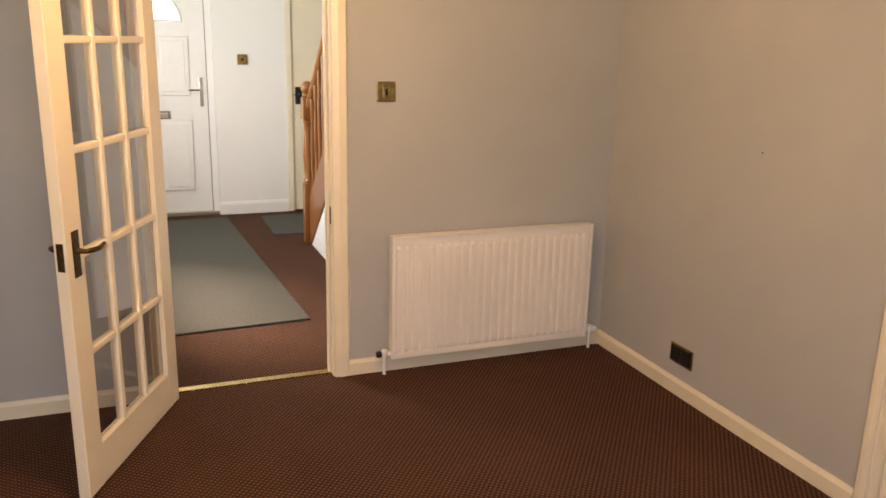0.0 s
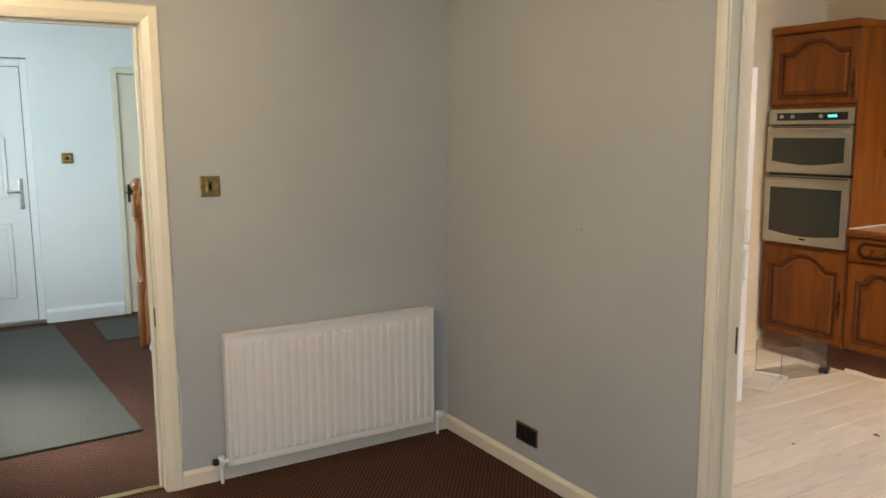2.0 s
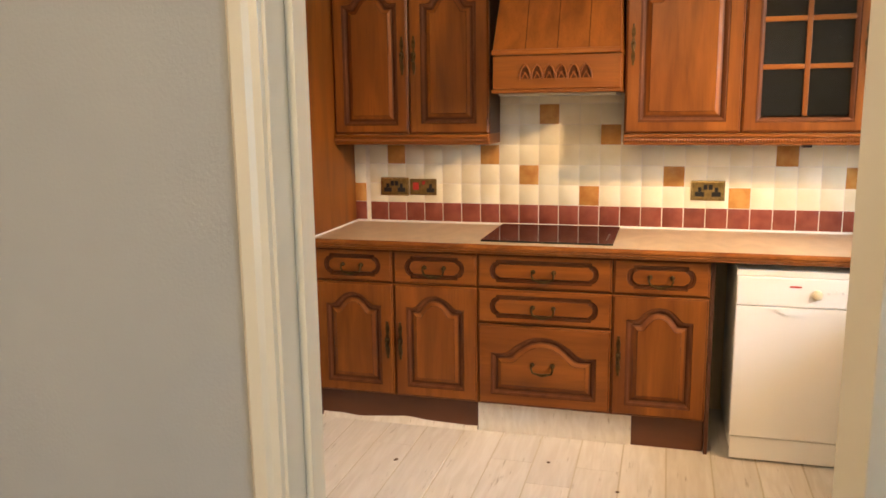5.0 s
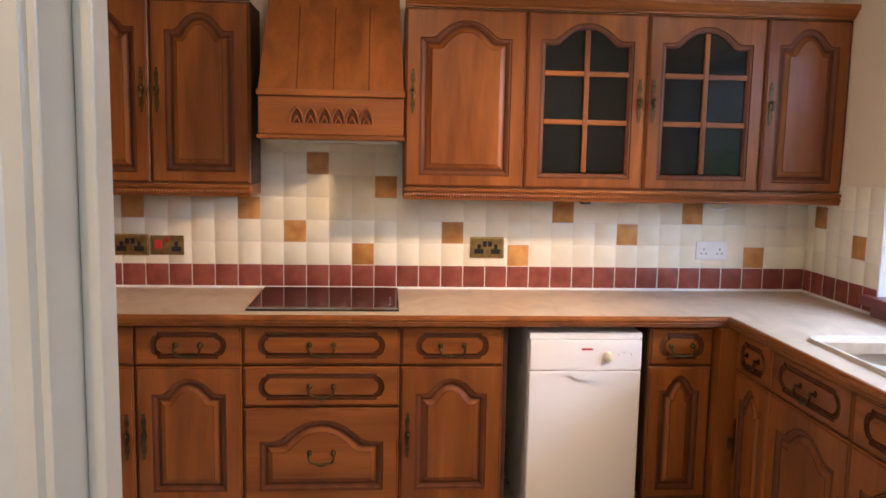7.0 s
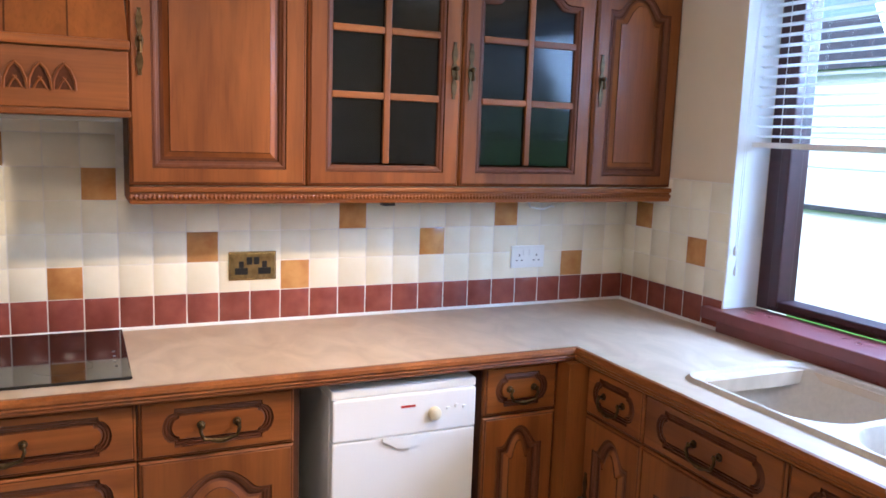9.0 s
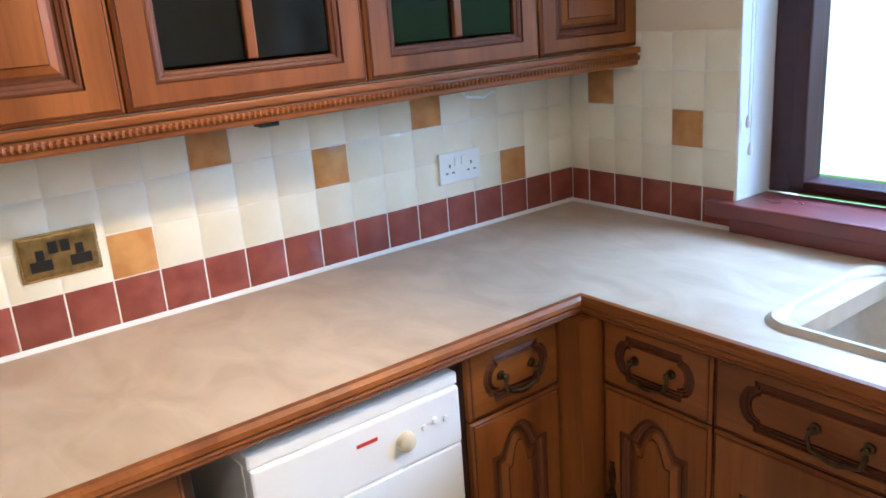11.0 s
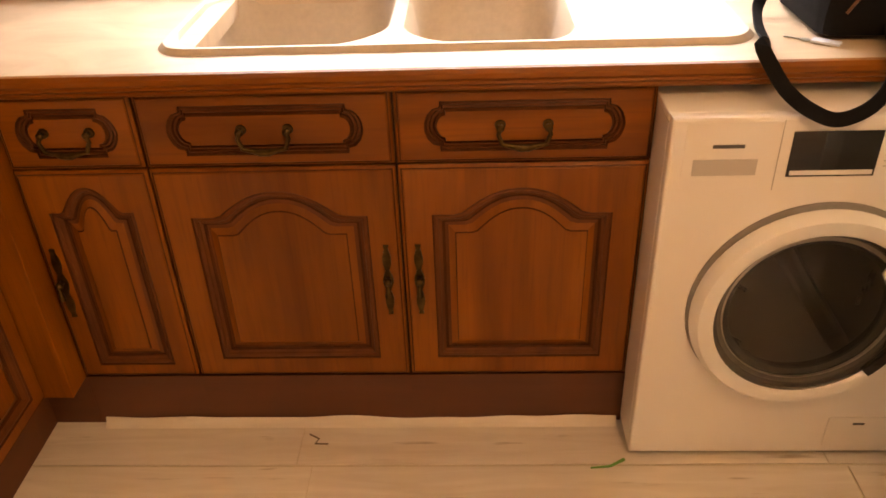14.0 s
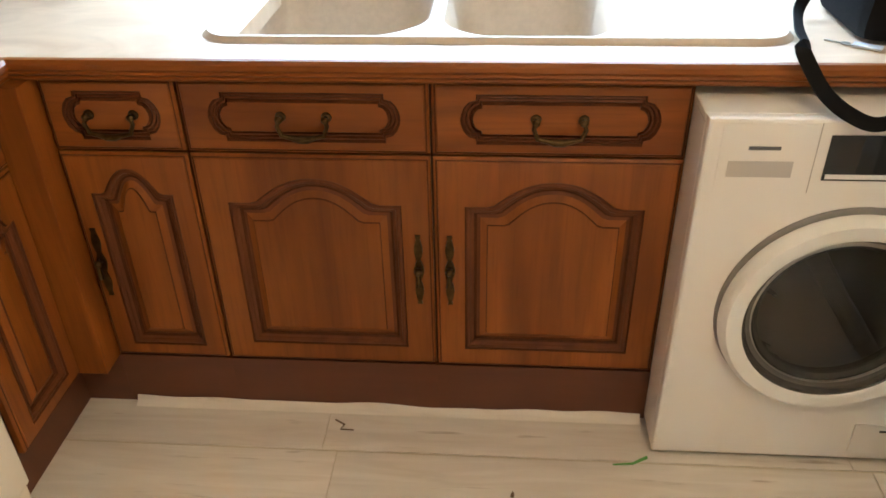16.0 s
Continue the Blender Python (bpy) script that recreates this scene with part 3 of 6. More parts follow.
bulb = part("bulb", bm, BULB, cl, "glowing bulb", True)
bulb.visible_shadow = False

sa = thing("smoke_alarm", pose(0.775, 2.96, CEIL), "round white smoke alarm on the ceiling", "smoke alarm")
bm = bmesh.new()
lathe(bm, [(0.055, 0), (0.055, -0.012), (0.052, -0.030), (0.040, -0.038)], 28)
part("casing", bm, WHITEPLASTIC, sa, smooth=True)
bm = bmesh.new()
lathe(bm, [(0.012, -0.0382), (0.010, -0.042)], 14)
part("button", bm, WHITEPLASTIC, sa)

# ---- hall ----
runner = boxed(-0.735, 0.0, -0.002, 0.0, 2.74, 0.010, bevel=0.004)
bmesh.ops.transform(runner, matrix=pose(0.84, 4.24, 0, 0, 0, 3.0), verts=runner.verts)
solid("hall_runner", runner, MAT, "grey-green ribbed mat laid on the hall carpet", "mat")
solid("door_mat", boxed(0.98, 6.25, -0.002, 1.5, 6.95, 0.009, bevel=0.004), MAT, "small grey-green mat at the foot of the stairs", "mat")


def panel_relief(bm, x0, z0, x1, z1, y):
    """A raised moulded field on a door face looking towards -y."""
    box(bm, x0, y - 0.014, z0, x1, y + 0.002, z1, bevel=0.010)
    box(bm, x0 + 0.040, y - 0.022, z0 + 0.035, x1 - 0.035, y, z1 - 0.035, bevel=0.004)


def front_door():
    t = thing("front_door", pose(-0.32, HF, 0), "closed white plastic front door with fan-shaped light", "door")
    UW = WHITEPLASTIC
    part("frame", boxed(0, 0.035, 0, 0.05, 0.10, 2.09, bevel=0.004), UW, t)
    part("frame", boxed(0.93, 0.035, 0, 0.98, 0.10, 2.09, bevel=0.004), UW, t)
    part("frame", boxed(0.0505, 0.035, 2.035, 0.9295, 0.10, 2.09, bevel=0.004), UW, t)
    leaf = boxed(0.055, 0.05, 0.03, 0.925, 0.09, 2.03, bevel=0.003)
    for x0, x1 in ((0.19, 0.45), (0.53, 0.79)):
        panel_relief(leaf, x0, 0.22, x1, 0.82, 0.05)
        panel_relief(leaf, x0, 1.02, x1, 1.50, 0.05)
    part("leaf", leaf, UW, t)
    # the pane emits by itself in place of daylight coming through it
    bm = bmesh.new()
    cx, cz, r = 0.49, 1.62, 0.24
    prism(bm, [(cx + r * math.cos(a), cz + r * 0.95 * math.sin(a)) for a in [math.pi * k / 18 for k in range(19)]], 0.044, 0.0495)
    part("fan_light", bm, mat("frosted_glass_glow", (0.86, 0.93, 1.0), 0.3, emit=1.6), t, "frosted glass fan light with daylight put in as a glow")
    bm = bmesh.new()
    tube(bm, [(cx + (r + 0.012) * math.cos(a), 0.045, cz + (r * 0.95 + 0.012) * math.sin(a)) for a in [math.pi * k / 18 for k in range(19)]], 0.012, 8)
    tube(bm, [(cx - r - 0.012, 0.045, cz), (cx + r + 0.012, 0.045, cz)], 0.012, 8)
    part("glazing_bead", bm, UW, t, smooth=True)
    # thin dark strips stand in for the shade between leaf and frame
    for q in ((0.0505, 0.0302, 0.0545, 2.0345), (0.9255, 0.0302, 0.9295, 2.0345), (0.0545, 2.0305, 0.9255, 2.0345)):
        part("seal_and_edge_shade", boxed(q[0], 0.046, q[1], q[2], 0.06, q[3]), mat("leaf_edge_shade", (0.12, 0.12, 0.12), 0.7), t)
    lb = part("letterbox", boxed(0.36, 0.042, 0.83, 0.62, 0.0495, 0.895, bevel=0.003), CHROME, t, "metal letter plate")
    part("flap", boxed(0.385, 0.038, 0.845, 0.595, 0.0418, 0.88, bevel=0.002), STEEL, lb)
    h = part("door_handle", boxed(0.862, 0.044, 0.93, 0.892, 0.0495, 1.17, bevel=0.003), CHROME, t, "chrome lever handle on a long plate")
    bm = bmesh.new()
    tube(bm, [(0.877, 0.045, 1.07), (0.877, 0.005, 1.07), (0.86, -0.004, 1.07), (0.775, -0.004, 1.07)], 0.009, 10)
    part("lever", bm, CHROME, h, smooth=True)
    part("sill_bar", boxed(0.0, 0.02, -0.002, 0.98, 0.12, 0.028, bevel=0.003), STEEL, t)
    return t


front_door()
cup = thing("cupboard_door", pose(1.31, HF, 0), "closed cream flush door with black handle plate", "door")
part("frame", boxed(-0.045, -0.012, 0, 0.0, 0.06, 2.0, bevel=0.003), GLOSS, cup)
part("frame", boxed(0.76, -0.012, 0, 0.805, 0.06, 2.0, bevel=0.003), GLOSS, cup)
part("frame", boxed(-0.045, -0.012, 2.0, 0.805, 0.06, 2.045, bevel=0.003), GLOSS, cup)
part("leaf", boxed(0.004, 0.006, 0.008, 0.756, 0.045, 1.996, bevel=0.002), DOORPAINT, cup)
lever_handle(cup, 0.06, 1.02, 0.006, -1, -1, BLACK, (0.03, 0.075), 0.05)
wall_plate("light_switch", pose(0.90, HF, 1.322), 0.086, 0.086, "antique brass light switch on the white hall wall", "light switch",
           ((0, 0, 0.050, 0.050, BRIGHTBRASS), (0, 0, 0.022, 0.022, BLACK)))


def staircase():
    """A straight flight that climbs towards the lounge wall, with newel, string, rail and turned balusters."""
    t = thing("staircase", pose(1.205, 5.97, 0), "varnished pine staircase with turned newel post and balusters", "staircase")
    rise, going, n = 0.19, 0.225, 9
    for k in range(n):
        bm = bmesh.new()
        y1 = -k * going
        box(bm, 0.03, y1 - going, 0 if k == 0 else k * rise - 0.05, 0.95, y1 + 0.02, (k + 1) * rise, bevel=0.008)
        part("tread", bm, CARPET, t, "carpeted step")
    bm = bmesh.new()
    slope = rise / going
    ys = -n * going
    vs = [(-0.06, 0.0), (-0.06, 0.36), (ys, 0.36 + (-ys - 0.06) * slope), (ys, 0.02 + (-ys - 0.06) * slope)]
    a = [bm.verts.new((-0.012, y, z)) for y, z in vs]
    b = [bm.verts.new((0.024, y, z)) for y, z in vs]
    bm.faces.new(a)
    bm.faces.new(list(reversed(b)))
    for i in range(4):
        bm.faces.new((a[i], b[i], b[(i + 1) % 4], a[(i + 1) % 4]))
    part("string", bm, STAIRWOOD, t)
    bm = bmesh.new()
    vs = [(-0.09, 0.0), (ys, 0.01 + (-ys - 0.06) * slope), (ys, 0.0)]
    a = [bm.verts.new((-0.004, y, z)) for y, z in vs]
    b = [bm.verts.new((0.02, y, z)) for y, z in vs]
    bm.faces.new(a)
    bm.faces.new(list(reversed(b)))
    for i in range(3):
        bm.faces.new((a[i], b[i], b[(i + 1) % 3], a[(i + 1) % 3]))
    part("spandrel", bm, WHITE, t, "white panel under the string")
    nw = boxed(-0.042, -0.042, 0, 0.042, 0.042, 0.46, bevel=0.004)
    lathe(nw, [(0.030, 0.46), (0.040, 0.475), (0.028, 0.50), (0.036, 0.56), (0.040, 0.66), (0.030, 0.82), (0.028, 0.90), (0.040, 0.915), (0.03, 0.93)], 18)
    box(nw, -0.042, -0.042, 0.93, 0.042, 0.042, 1.09, bevel=0.004)
    lathe(nw, [(0.028, 1.09), (0.040, 1.10), (0.026, 1.115), (0.040, 1.13), (0.048, 1.155), (0.044, 1.18), (0.026, 1.2), (0.006, 1.207)], 18)
    part("newel_post", nw, STAIRWOOD, t, "turned pine newel with a ball cap", True)
    bm = bmesh.new()
    p0, p1 = Vector((0.006, -0.03, 1.03)), Vector((0.006, ys, 1.03 + (-ys - 0.03) * slope))
    tube(bm, [p0, p1], 0.03, 10)
    part("handrail", bm, STAIRWOOD, t, smooth=True)
    for k in range(15):
        y = -0.13 - k * 0.125
        z0, z1 = 0.35 + (-y - 0.06) * slope, 1.02 + (-y - 0.03) * slope
        bm = bmesh.new()
        hgt = z1 - z0
        lathe(bm, [(0.016, 0), (0.016, 0.10), (0.011, 0.12), (0.017, 0.2), (0.018, hgt * 0.5), (0.011, hgt - 0.14), (0.016, hgt - 0.10), (0.016, hgt)], 10, Matrix.Translation((0.006, y, z0)))
        part("baluster", bm, STAIRWOOD, t, smooth=True)
    return t


staircase()


# ---- kitchen joinery ----
def ring_face(bm, a, b, mi):
    n = len(a)
    for i in range(n):
        j = (i + 1) % n
        f = bm.faces.new((a[i], a[j], b[j], b[i]))
        f.material_index = mi


def arch_line(w, h, s, arch, z0=0.0, n=25):
    """The outline of a field inset by s at the sides and a little less at top and bottom, its top a cathedral arch of that rise; starts bottom left, runs anticlockwise."""
    q = s - 0.012
    pts = [(s, z0 + q), (w - s, z0 + q)]
    for k in range(n):
        x = (w - s) + (2 * s - w) * k / (n - 1)
        u = abs(2 * x / w - 1) * w / (w - 2 * s) if arch else 1
        v = (1 - (u / 0.70) ** 2.2) ** 1.15 if u < 0.70 else 0.0
        pts.append((x, z0 + h - q - arch + arch * v))
    return pts


def arched_door(w, h, arch, stile=0.050, d=0.020, glass=None):
    """A framed door front with a raised field; its front plane is y = 0. glass: leave the field open."""
    bm = bmesh.new()
    n = 25
    outer = [(0, 0), (w, 0)] + [(w - w * k / (n - 1), h) for k in range(n)]

    def ring(pts, y):
        return [bm.verts.new((x, y, z)) for x, z in pts]

    def inset(e):
        return [(min(max(x, e), w - e), min(max(z, e), h - e)) for x, z in outer]

    back, side = ring(outer, d), ring(outer, 0.007)
    lip, cut, front = ring(inset(0.005), 0.0025), ring(inset(0.008), 0.0022), ring(inset(0.010), 0)
    ring_face(bm, back, side, 0)
    ring_face(bm, side, lip, 0)
    ring_face(bm, lip, cut, 1)
    ring_face(bm, cut, front, 0)
    prev = front
    # quirk, ovolo and fillet of the frame, then the groove
    for off, y, mi in ((0.0, 0.0, 0), (0.003, 0.004, 1), (0.007, 0.0030, 2), (0.012, 0.0045, 2), (0.014, 0.0075, 2), (0.020, 0.0100, 2), (0.022, 0.013, 1)):
        r = ring(arch_line(w, h, stile + off, arch), y)
        ring_face(bm, prev, r, mi)
        prev = r
    if glass is None:
        for off, y, mi in ((0.026, 0.0135, 1), (0.033, 0.0110, 2), (0.047, 0.0040, 0), (0.049, 0.0012, 1)):
            r = ring(arch_line(w, h, stile + off, arch * (1 - off)), y)
            ring_face(bm, prev, r, mi)
            prev = r
        bm.faces.new(prev)
        bm.faces.new(list(reversed(back)))
    else:
        r5 = ring(arch_line(w, h, stile + 0.022, arch), d)
        ring_face(bm, prev, r5, 1)
        ring_face(bm, r5, back, 0)
    return bm


def bracket_line(w, h, s, sz):
    """A long oblong whose ends are drawn in like a bracket."""
    x0, x1, z0, z1 = s, w - s, sz, h - sz
    q, zc = (z1 - z0), (z0 + z1) / 2
    a = q * 0.38
    right = [(x1 - a * 0.78, z0), (x1 - a * 0.76, z0 + q * 0.11), (x1 - a * 0.42, z0 + q * 0.15), (x1 - a * 0.17, z0 + q * 0.26), (x1 - 0.04 * a, zc - q * 0.11), (x1, zc)]
    right += [(x, 2 * zc - z) for x, z in reversed(right[:-1])]
    left = [(w - x, 2 * zc - z) for x, z in right]
    return right + left


def drawer_front(w, h, d=0.020):
    bm = bmesh.new()
    s, sz = 0.056 if w > 0.32 else 0.036, 0.026
    line = bracket_line(w, h, s, sz)
    half = len(line) // 2

    def ring(pts, y):
        return [bm.verts.new((x, y, z)) for x, z in pts]

    outer = []
    for i in range(len(line)):
        k = i % half
        u = k / (half - 1)
        outer.append((w, u * h) if i < half else (0, h - u * h))
    def inset(e):
        return [(min(max(x, e), w - e), min(max(z, e), h - e)) for x, z in outer]

    back, side = ring(outer, d), ring(outer, 0.007)
    lip, cut, front = ring(inset(0.005), 0.0025), ring(inset(0.008), 0.0022), ring(inset(0.010), 0)
    ring_face(bm, back, side, 0)
    ring_face(bm, side, lip, 0)
    ring_face(bm, lip, cut, 1)
    ring_face(bm, cut, front, 0)
    r1 = ring(line, 0)
    ring_face(bm, front, r1, 0)
    prev = r1
    for k, (off, y) in enumerate(((0.004, 0.006), (0.008, 0.0035), (0.011, 0.008), (0.015, 0.0055), (0.018, 0.009), (0.022, 0.001))):
        r = ring(bracket_line(w, h, s + off * 1.15, sz + off), y)
        ring_face(bm, prev, r, 2 if k % 2 else 1)
        prev = r
    bm.faces.new(prev)
    bm.faces.new(list(reversed(back)))
    return bm


def bail_handle(parent, x, z, w=0.085):
    """An antique brass swan-neck drop handle on two rosettes."""
    bm = bmesh.new()
    for s in (-1, 1):
        lathe(bm, [(0.011, 0), (0.010, 0.004), (0.005, 0.006), (0.005, 0.014), (0.008, 0.018), (0.004, 0.022)], 10, pose(x + s * w / 2, 0.0, z, 90))
    pts = [(x - w / 2, -0.017, z), (x - w / 2 - 0.004, -0.020, z - 0.012), (x - w / 2 + 0.004, -0.021, z - 0.032), (x - w / 4, -0.021, z - 0.036),
           (x - 0.008, -0.021, z - 0.040), (x + 0.008, -0.021, z - 0.040), (x + w / 4, -0.021, z - 0.036), (x + w / 2 - 0.004, -0.021, z - 0.032),
           (x + w / 2 + 0.004, -0.020, z - 0.012), (x + w / 2, -0.017, z)]
    tube(bm, pts, [0.0042, 0.0045, 0.0048, 0.0052, 0.0075, 0.0075, 0.0052, 0.0048, 0.0045, 0.0042], 8)
    part("handle", bm, BRASS, parent, "antique brass drop handle", True)


def plate_handle(parent, x, z, h=0.18):
    """A tall pierced brass backplate with a small drop pull."""
    bm = bmesh.new()
    half = []
    for k in range(21):
        u = -1 + 2 * k / 20
        r = 0.004 + 0.0075 * abs(math.cos(u * 5.2)) * (1 - 0.45 * abs(u))
        half.append((r, u * h / 2))
    outline = [(x + r, z + v) for r, v in half] + [(x - r, z + v) for r, v in reversed(half)]
    prism(bm, outline, -0.004, 0.0)
    lathe(bm, [(0.006, 0), (0.005, 0.008), (0.009, 0.014), (0.008, 0.020), (0.003, 0.024)], 10, pose(x, -0.003, z + 0.006, 90))
    tube(bm, [(x, -0.018, z + 0.004), (x, -0.022, z - 0.012), (x, -0.022, z - 0.03)], [0.004, 0.005, 0.007], 8)
    part("handle", bm, BRASS, parent, "antique brass handle on a long plate", True)


def add_door(t, x0, x1, z0, z1, arch, handle=None, mat_=None, stile=0.050):
    g = 0.0025
    bm = arched_door(x1 - x0 - 2 * g, z1 - z0 - 2 * g, arch, stile)
    bmesh.ops.translate(bm, verts=bm.verts, vec=(x0 + g, 0, z0 + g))
    ob = part("door", bm, [mat_ or WOOD, GROOVE, STAINSHADE], t)
    if handle:
        plate_handle(ob, x0 + handle[0] if handle[0] > 0 else x1 + handle[0], handle[1])
    return ob


def add_drawer(t, x0, x1, z0, z1, handle=True, arch=0.0, hz=None):
    g = 0.0025
    bm = arched_door(x1 - x0 - 2 * g, z1 - z0 - 2 * g, arch, 0.06) if arch else drawer_front(x1 - x0 - 2 * g, z1 - z0 - 2 * g)
    bmesh.ops.translate(bm, verts=bm.verts, vec=(x0 + g, 0, z0 + g))
    ob = part("drawer_front", bm, [WOODH, GROOVE, STAINSHADE], t)
    if handle:
        bail_handle(ob, (x0 + x1) / 2, hz or (z0 + z1) / 2 + 0.002, min(0.092, (x1 - x0) * 0.33))
    return ob


def carcass(t, w, depth, z0, z1, material=DARKWOOD, front=0.022):
    bm = bmesh.new()
    box(bm, 0, front, z0, 0.018, depth, z1)
    box(bm, w - 0.018, front, z0, w, depth, z1)
    box(bm, 0.018, front, z0, w - 0.018, depth, z0 + 0.018)
    box(bm, 0.018, depth - 0.008, z0 + 0.018, w - 0.018, depth, z1)
    box(bm, 0.018, front, z0 + 0.018, w - 0.018, front + 0.006, z1)
    return part("body", bm, material, t)


def plinth(t, w, material=PLINTHWOOD, set_back=0.055):
    part("plinth", boxed(0, set_back, 0, w, set_back + 0.018, 0.150), material, t, "dark brown plinth board")


FX, FY = 4.775, 0.203           # front planes of the two runs
ZB, ZD, ZT = 0.155, 0.706, 0.868  # bottom of doors, foot of drawers, top of units


def base_unit(m, w, handle, label, set_back=0.055, drawer_handle=True):
    t = thing("base_cabinet", m, label, "kitchen cabinet", "fitted base units")
    carcass(t, w, 0.56, 0.15, ZT)
    plinth(t, w, PLINTHWOOD, set_back)
    st = 0.064 if w > 0.45 else 0.060 if w > 0.35 else 0.048
    add_door(t, 0, w, ZB, ZD, 0.060, handle, stile=st)
    add_drawer(t, 0, w, ZD, ZT, drawer_handle)
    return t


# hob run, from the oven housing towards the window
base_unit(west(FX, 2.925), 0.404, (-0.032, 0.43), "brown oak base unit with drawer beside the oven housing")
base_unit(west(FX, 2.521), 0.404, (0.032, 0.43), "brown oak base unit with arched door and drawer")
t = thing("drawer_unit", west(FX, 2.117), "brown oak pan drawer unit under the hob", "kitchen cabinet", "fitted base units")
carcass(t, 0.603, 0.56, 0.15, ZT)
part("plinth", boxed(0, 0.055, 0.0, 0.603, 0.073, 0.150), PLINTHWOOD, t)
add_drawer(t, 0, 0.603, ZD + 0.002, ZT)
add_drawer(t, 0, 0.603, 0.543, ZD)
add_drawer(t, 0, 0.603, ZB, 0.541, True, 0.085, 0.36)
base_unit(west(FX, 1.514), 0.404, (0.032, 0.43), "brown oak base unit beside the dishwasher gap")
base_unit(west(FX, 0.530), 0.262, None, "narrow brown oak corner base unit")
# sink run
base_unit(north(4.715, FY), 0.280, (0.030, 0.43), "narrow brown oak base unit in the corner", 0.008)
base_unit(north(4.435, FY), 0.503, (-0.034, 0.43), "brown oak sink base unit with drawer front", 0.008)
base_unit(north(3.932, FY), 0.503, (0.034, 0.43), "brown oak sink base unit beside the washing machine", 0.008)
solid("corner_post", boxed(4.7155, 0.1815, 0.15, 4.7995, 0.2675, 0.868, bevel=0.002), WOOD, "plain oak corner post between the units", "corner post")
solid("corner_plinth", box(boxed(4.7155, 0.177, 0, 4.83, 0.195, 0.1495), 4.8302, 0.177, 0, 4.848, 0.268, 0.1495), PLINTHWOOD, "dark brown corner of the plinth", "plinth")
solid("end_panel", boxed(XK + 0.002, 0.165, 0, 2.80, 0.185, 0.868, bevel=0.002), PLINTHWOOD, "dark brown end panel beside the washing machine", "panel")
solid("gap_panel", boxed(4.80, 1.092, 0.0, 5.35, 1.108, 0.868), DARKWOOD, "dark side panel of the dishwasher gap", "panel")

# vinyl offcut turned up against the plinth
bm = bmesh.new()
box(bm, 4.822, 1.42, 0.001, 4.828, 2.125, 0.150, bevel=0.001)
solid("vinyl_offcut", bm, PLANK, "pale vinyl flooring turned up against the plinth", "offcut")



def curled_edge(path, height, name="vinyl_edge"):
    """The lifted, wavy edge of the vinyl where it laps up a plinth."""
    bm = bmesh.new()
    n = 40
    rows_ = []
    a, b = Vector(path[0]), Vector(path[1])
    d = (b - a).normalized()
    out = Vector((d.y, -d.x, 0))
    for k in range(n + 1):
        p = a.lerp(b, k / n)
        h = height * (0.55 + 0.45 * noise.noise(p * 3.1) + 0.25 * noise.noise(p * 9.0))
        h = max(0.006, h)
        rows_.append([bm.verts.new(q) for q in (p + out * 0.022 + Vector((0, 0, 0.0006)), p + out * 0.008 + Vector((0, 0, h * 0.35)), p + out * 0.001 + Vector((0, 0, h)),
                                                p - out * 0.001 + Vector((0, 0, h)), p + out * 0.004 + Vector((0, 0, h * 0.3)))])
    for r0, r1 in zip(rows_, rows_[1:]):
        ring_face(bm, r0, r1, 0)
    return solid(name, bm, PLANK, "lifted wavy edge of pale vinyl flooring along the plinth", "vinyl edge", smooth=True)


curled_edge([(4.828, 2.92, 0), (4.828, 2.13, 0)], 0.040)
curled_edge([(4.70, 0.197, 0), (3.44, 0.197, 0)], 0.024)

# oven housing
t = thing("oven_housing", west(FX, 3.53), "tall brown oak housing around a built-in oven", "kitchen cabinet")
carcass(t, 0.603, 0.58, 0.15, 2.12, WOOD)
plinth(t, 0.603)
add_door(t, 0, 0.603, ZB, 0.755, 0.085, (-0.034, 0.43))
add_door(t, 0, 0.603, 1.665, 2.12, 0.075, (-0.034, 1.78))
part("cornice", boxed(-0.0, -0.02, 2.121, 0.603, 0.58, 2.17, bevel=0.012), WOODH, t)
part("end_panel", boxed(0.6035, 0.0, 0.15, 0.605, 0.58, 2.12), WOOD, t)


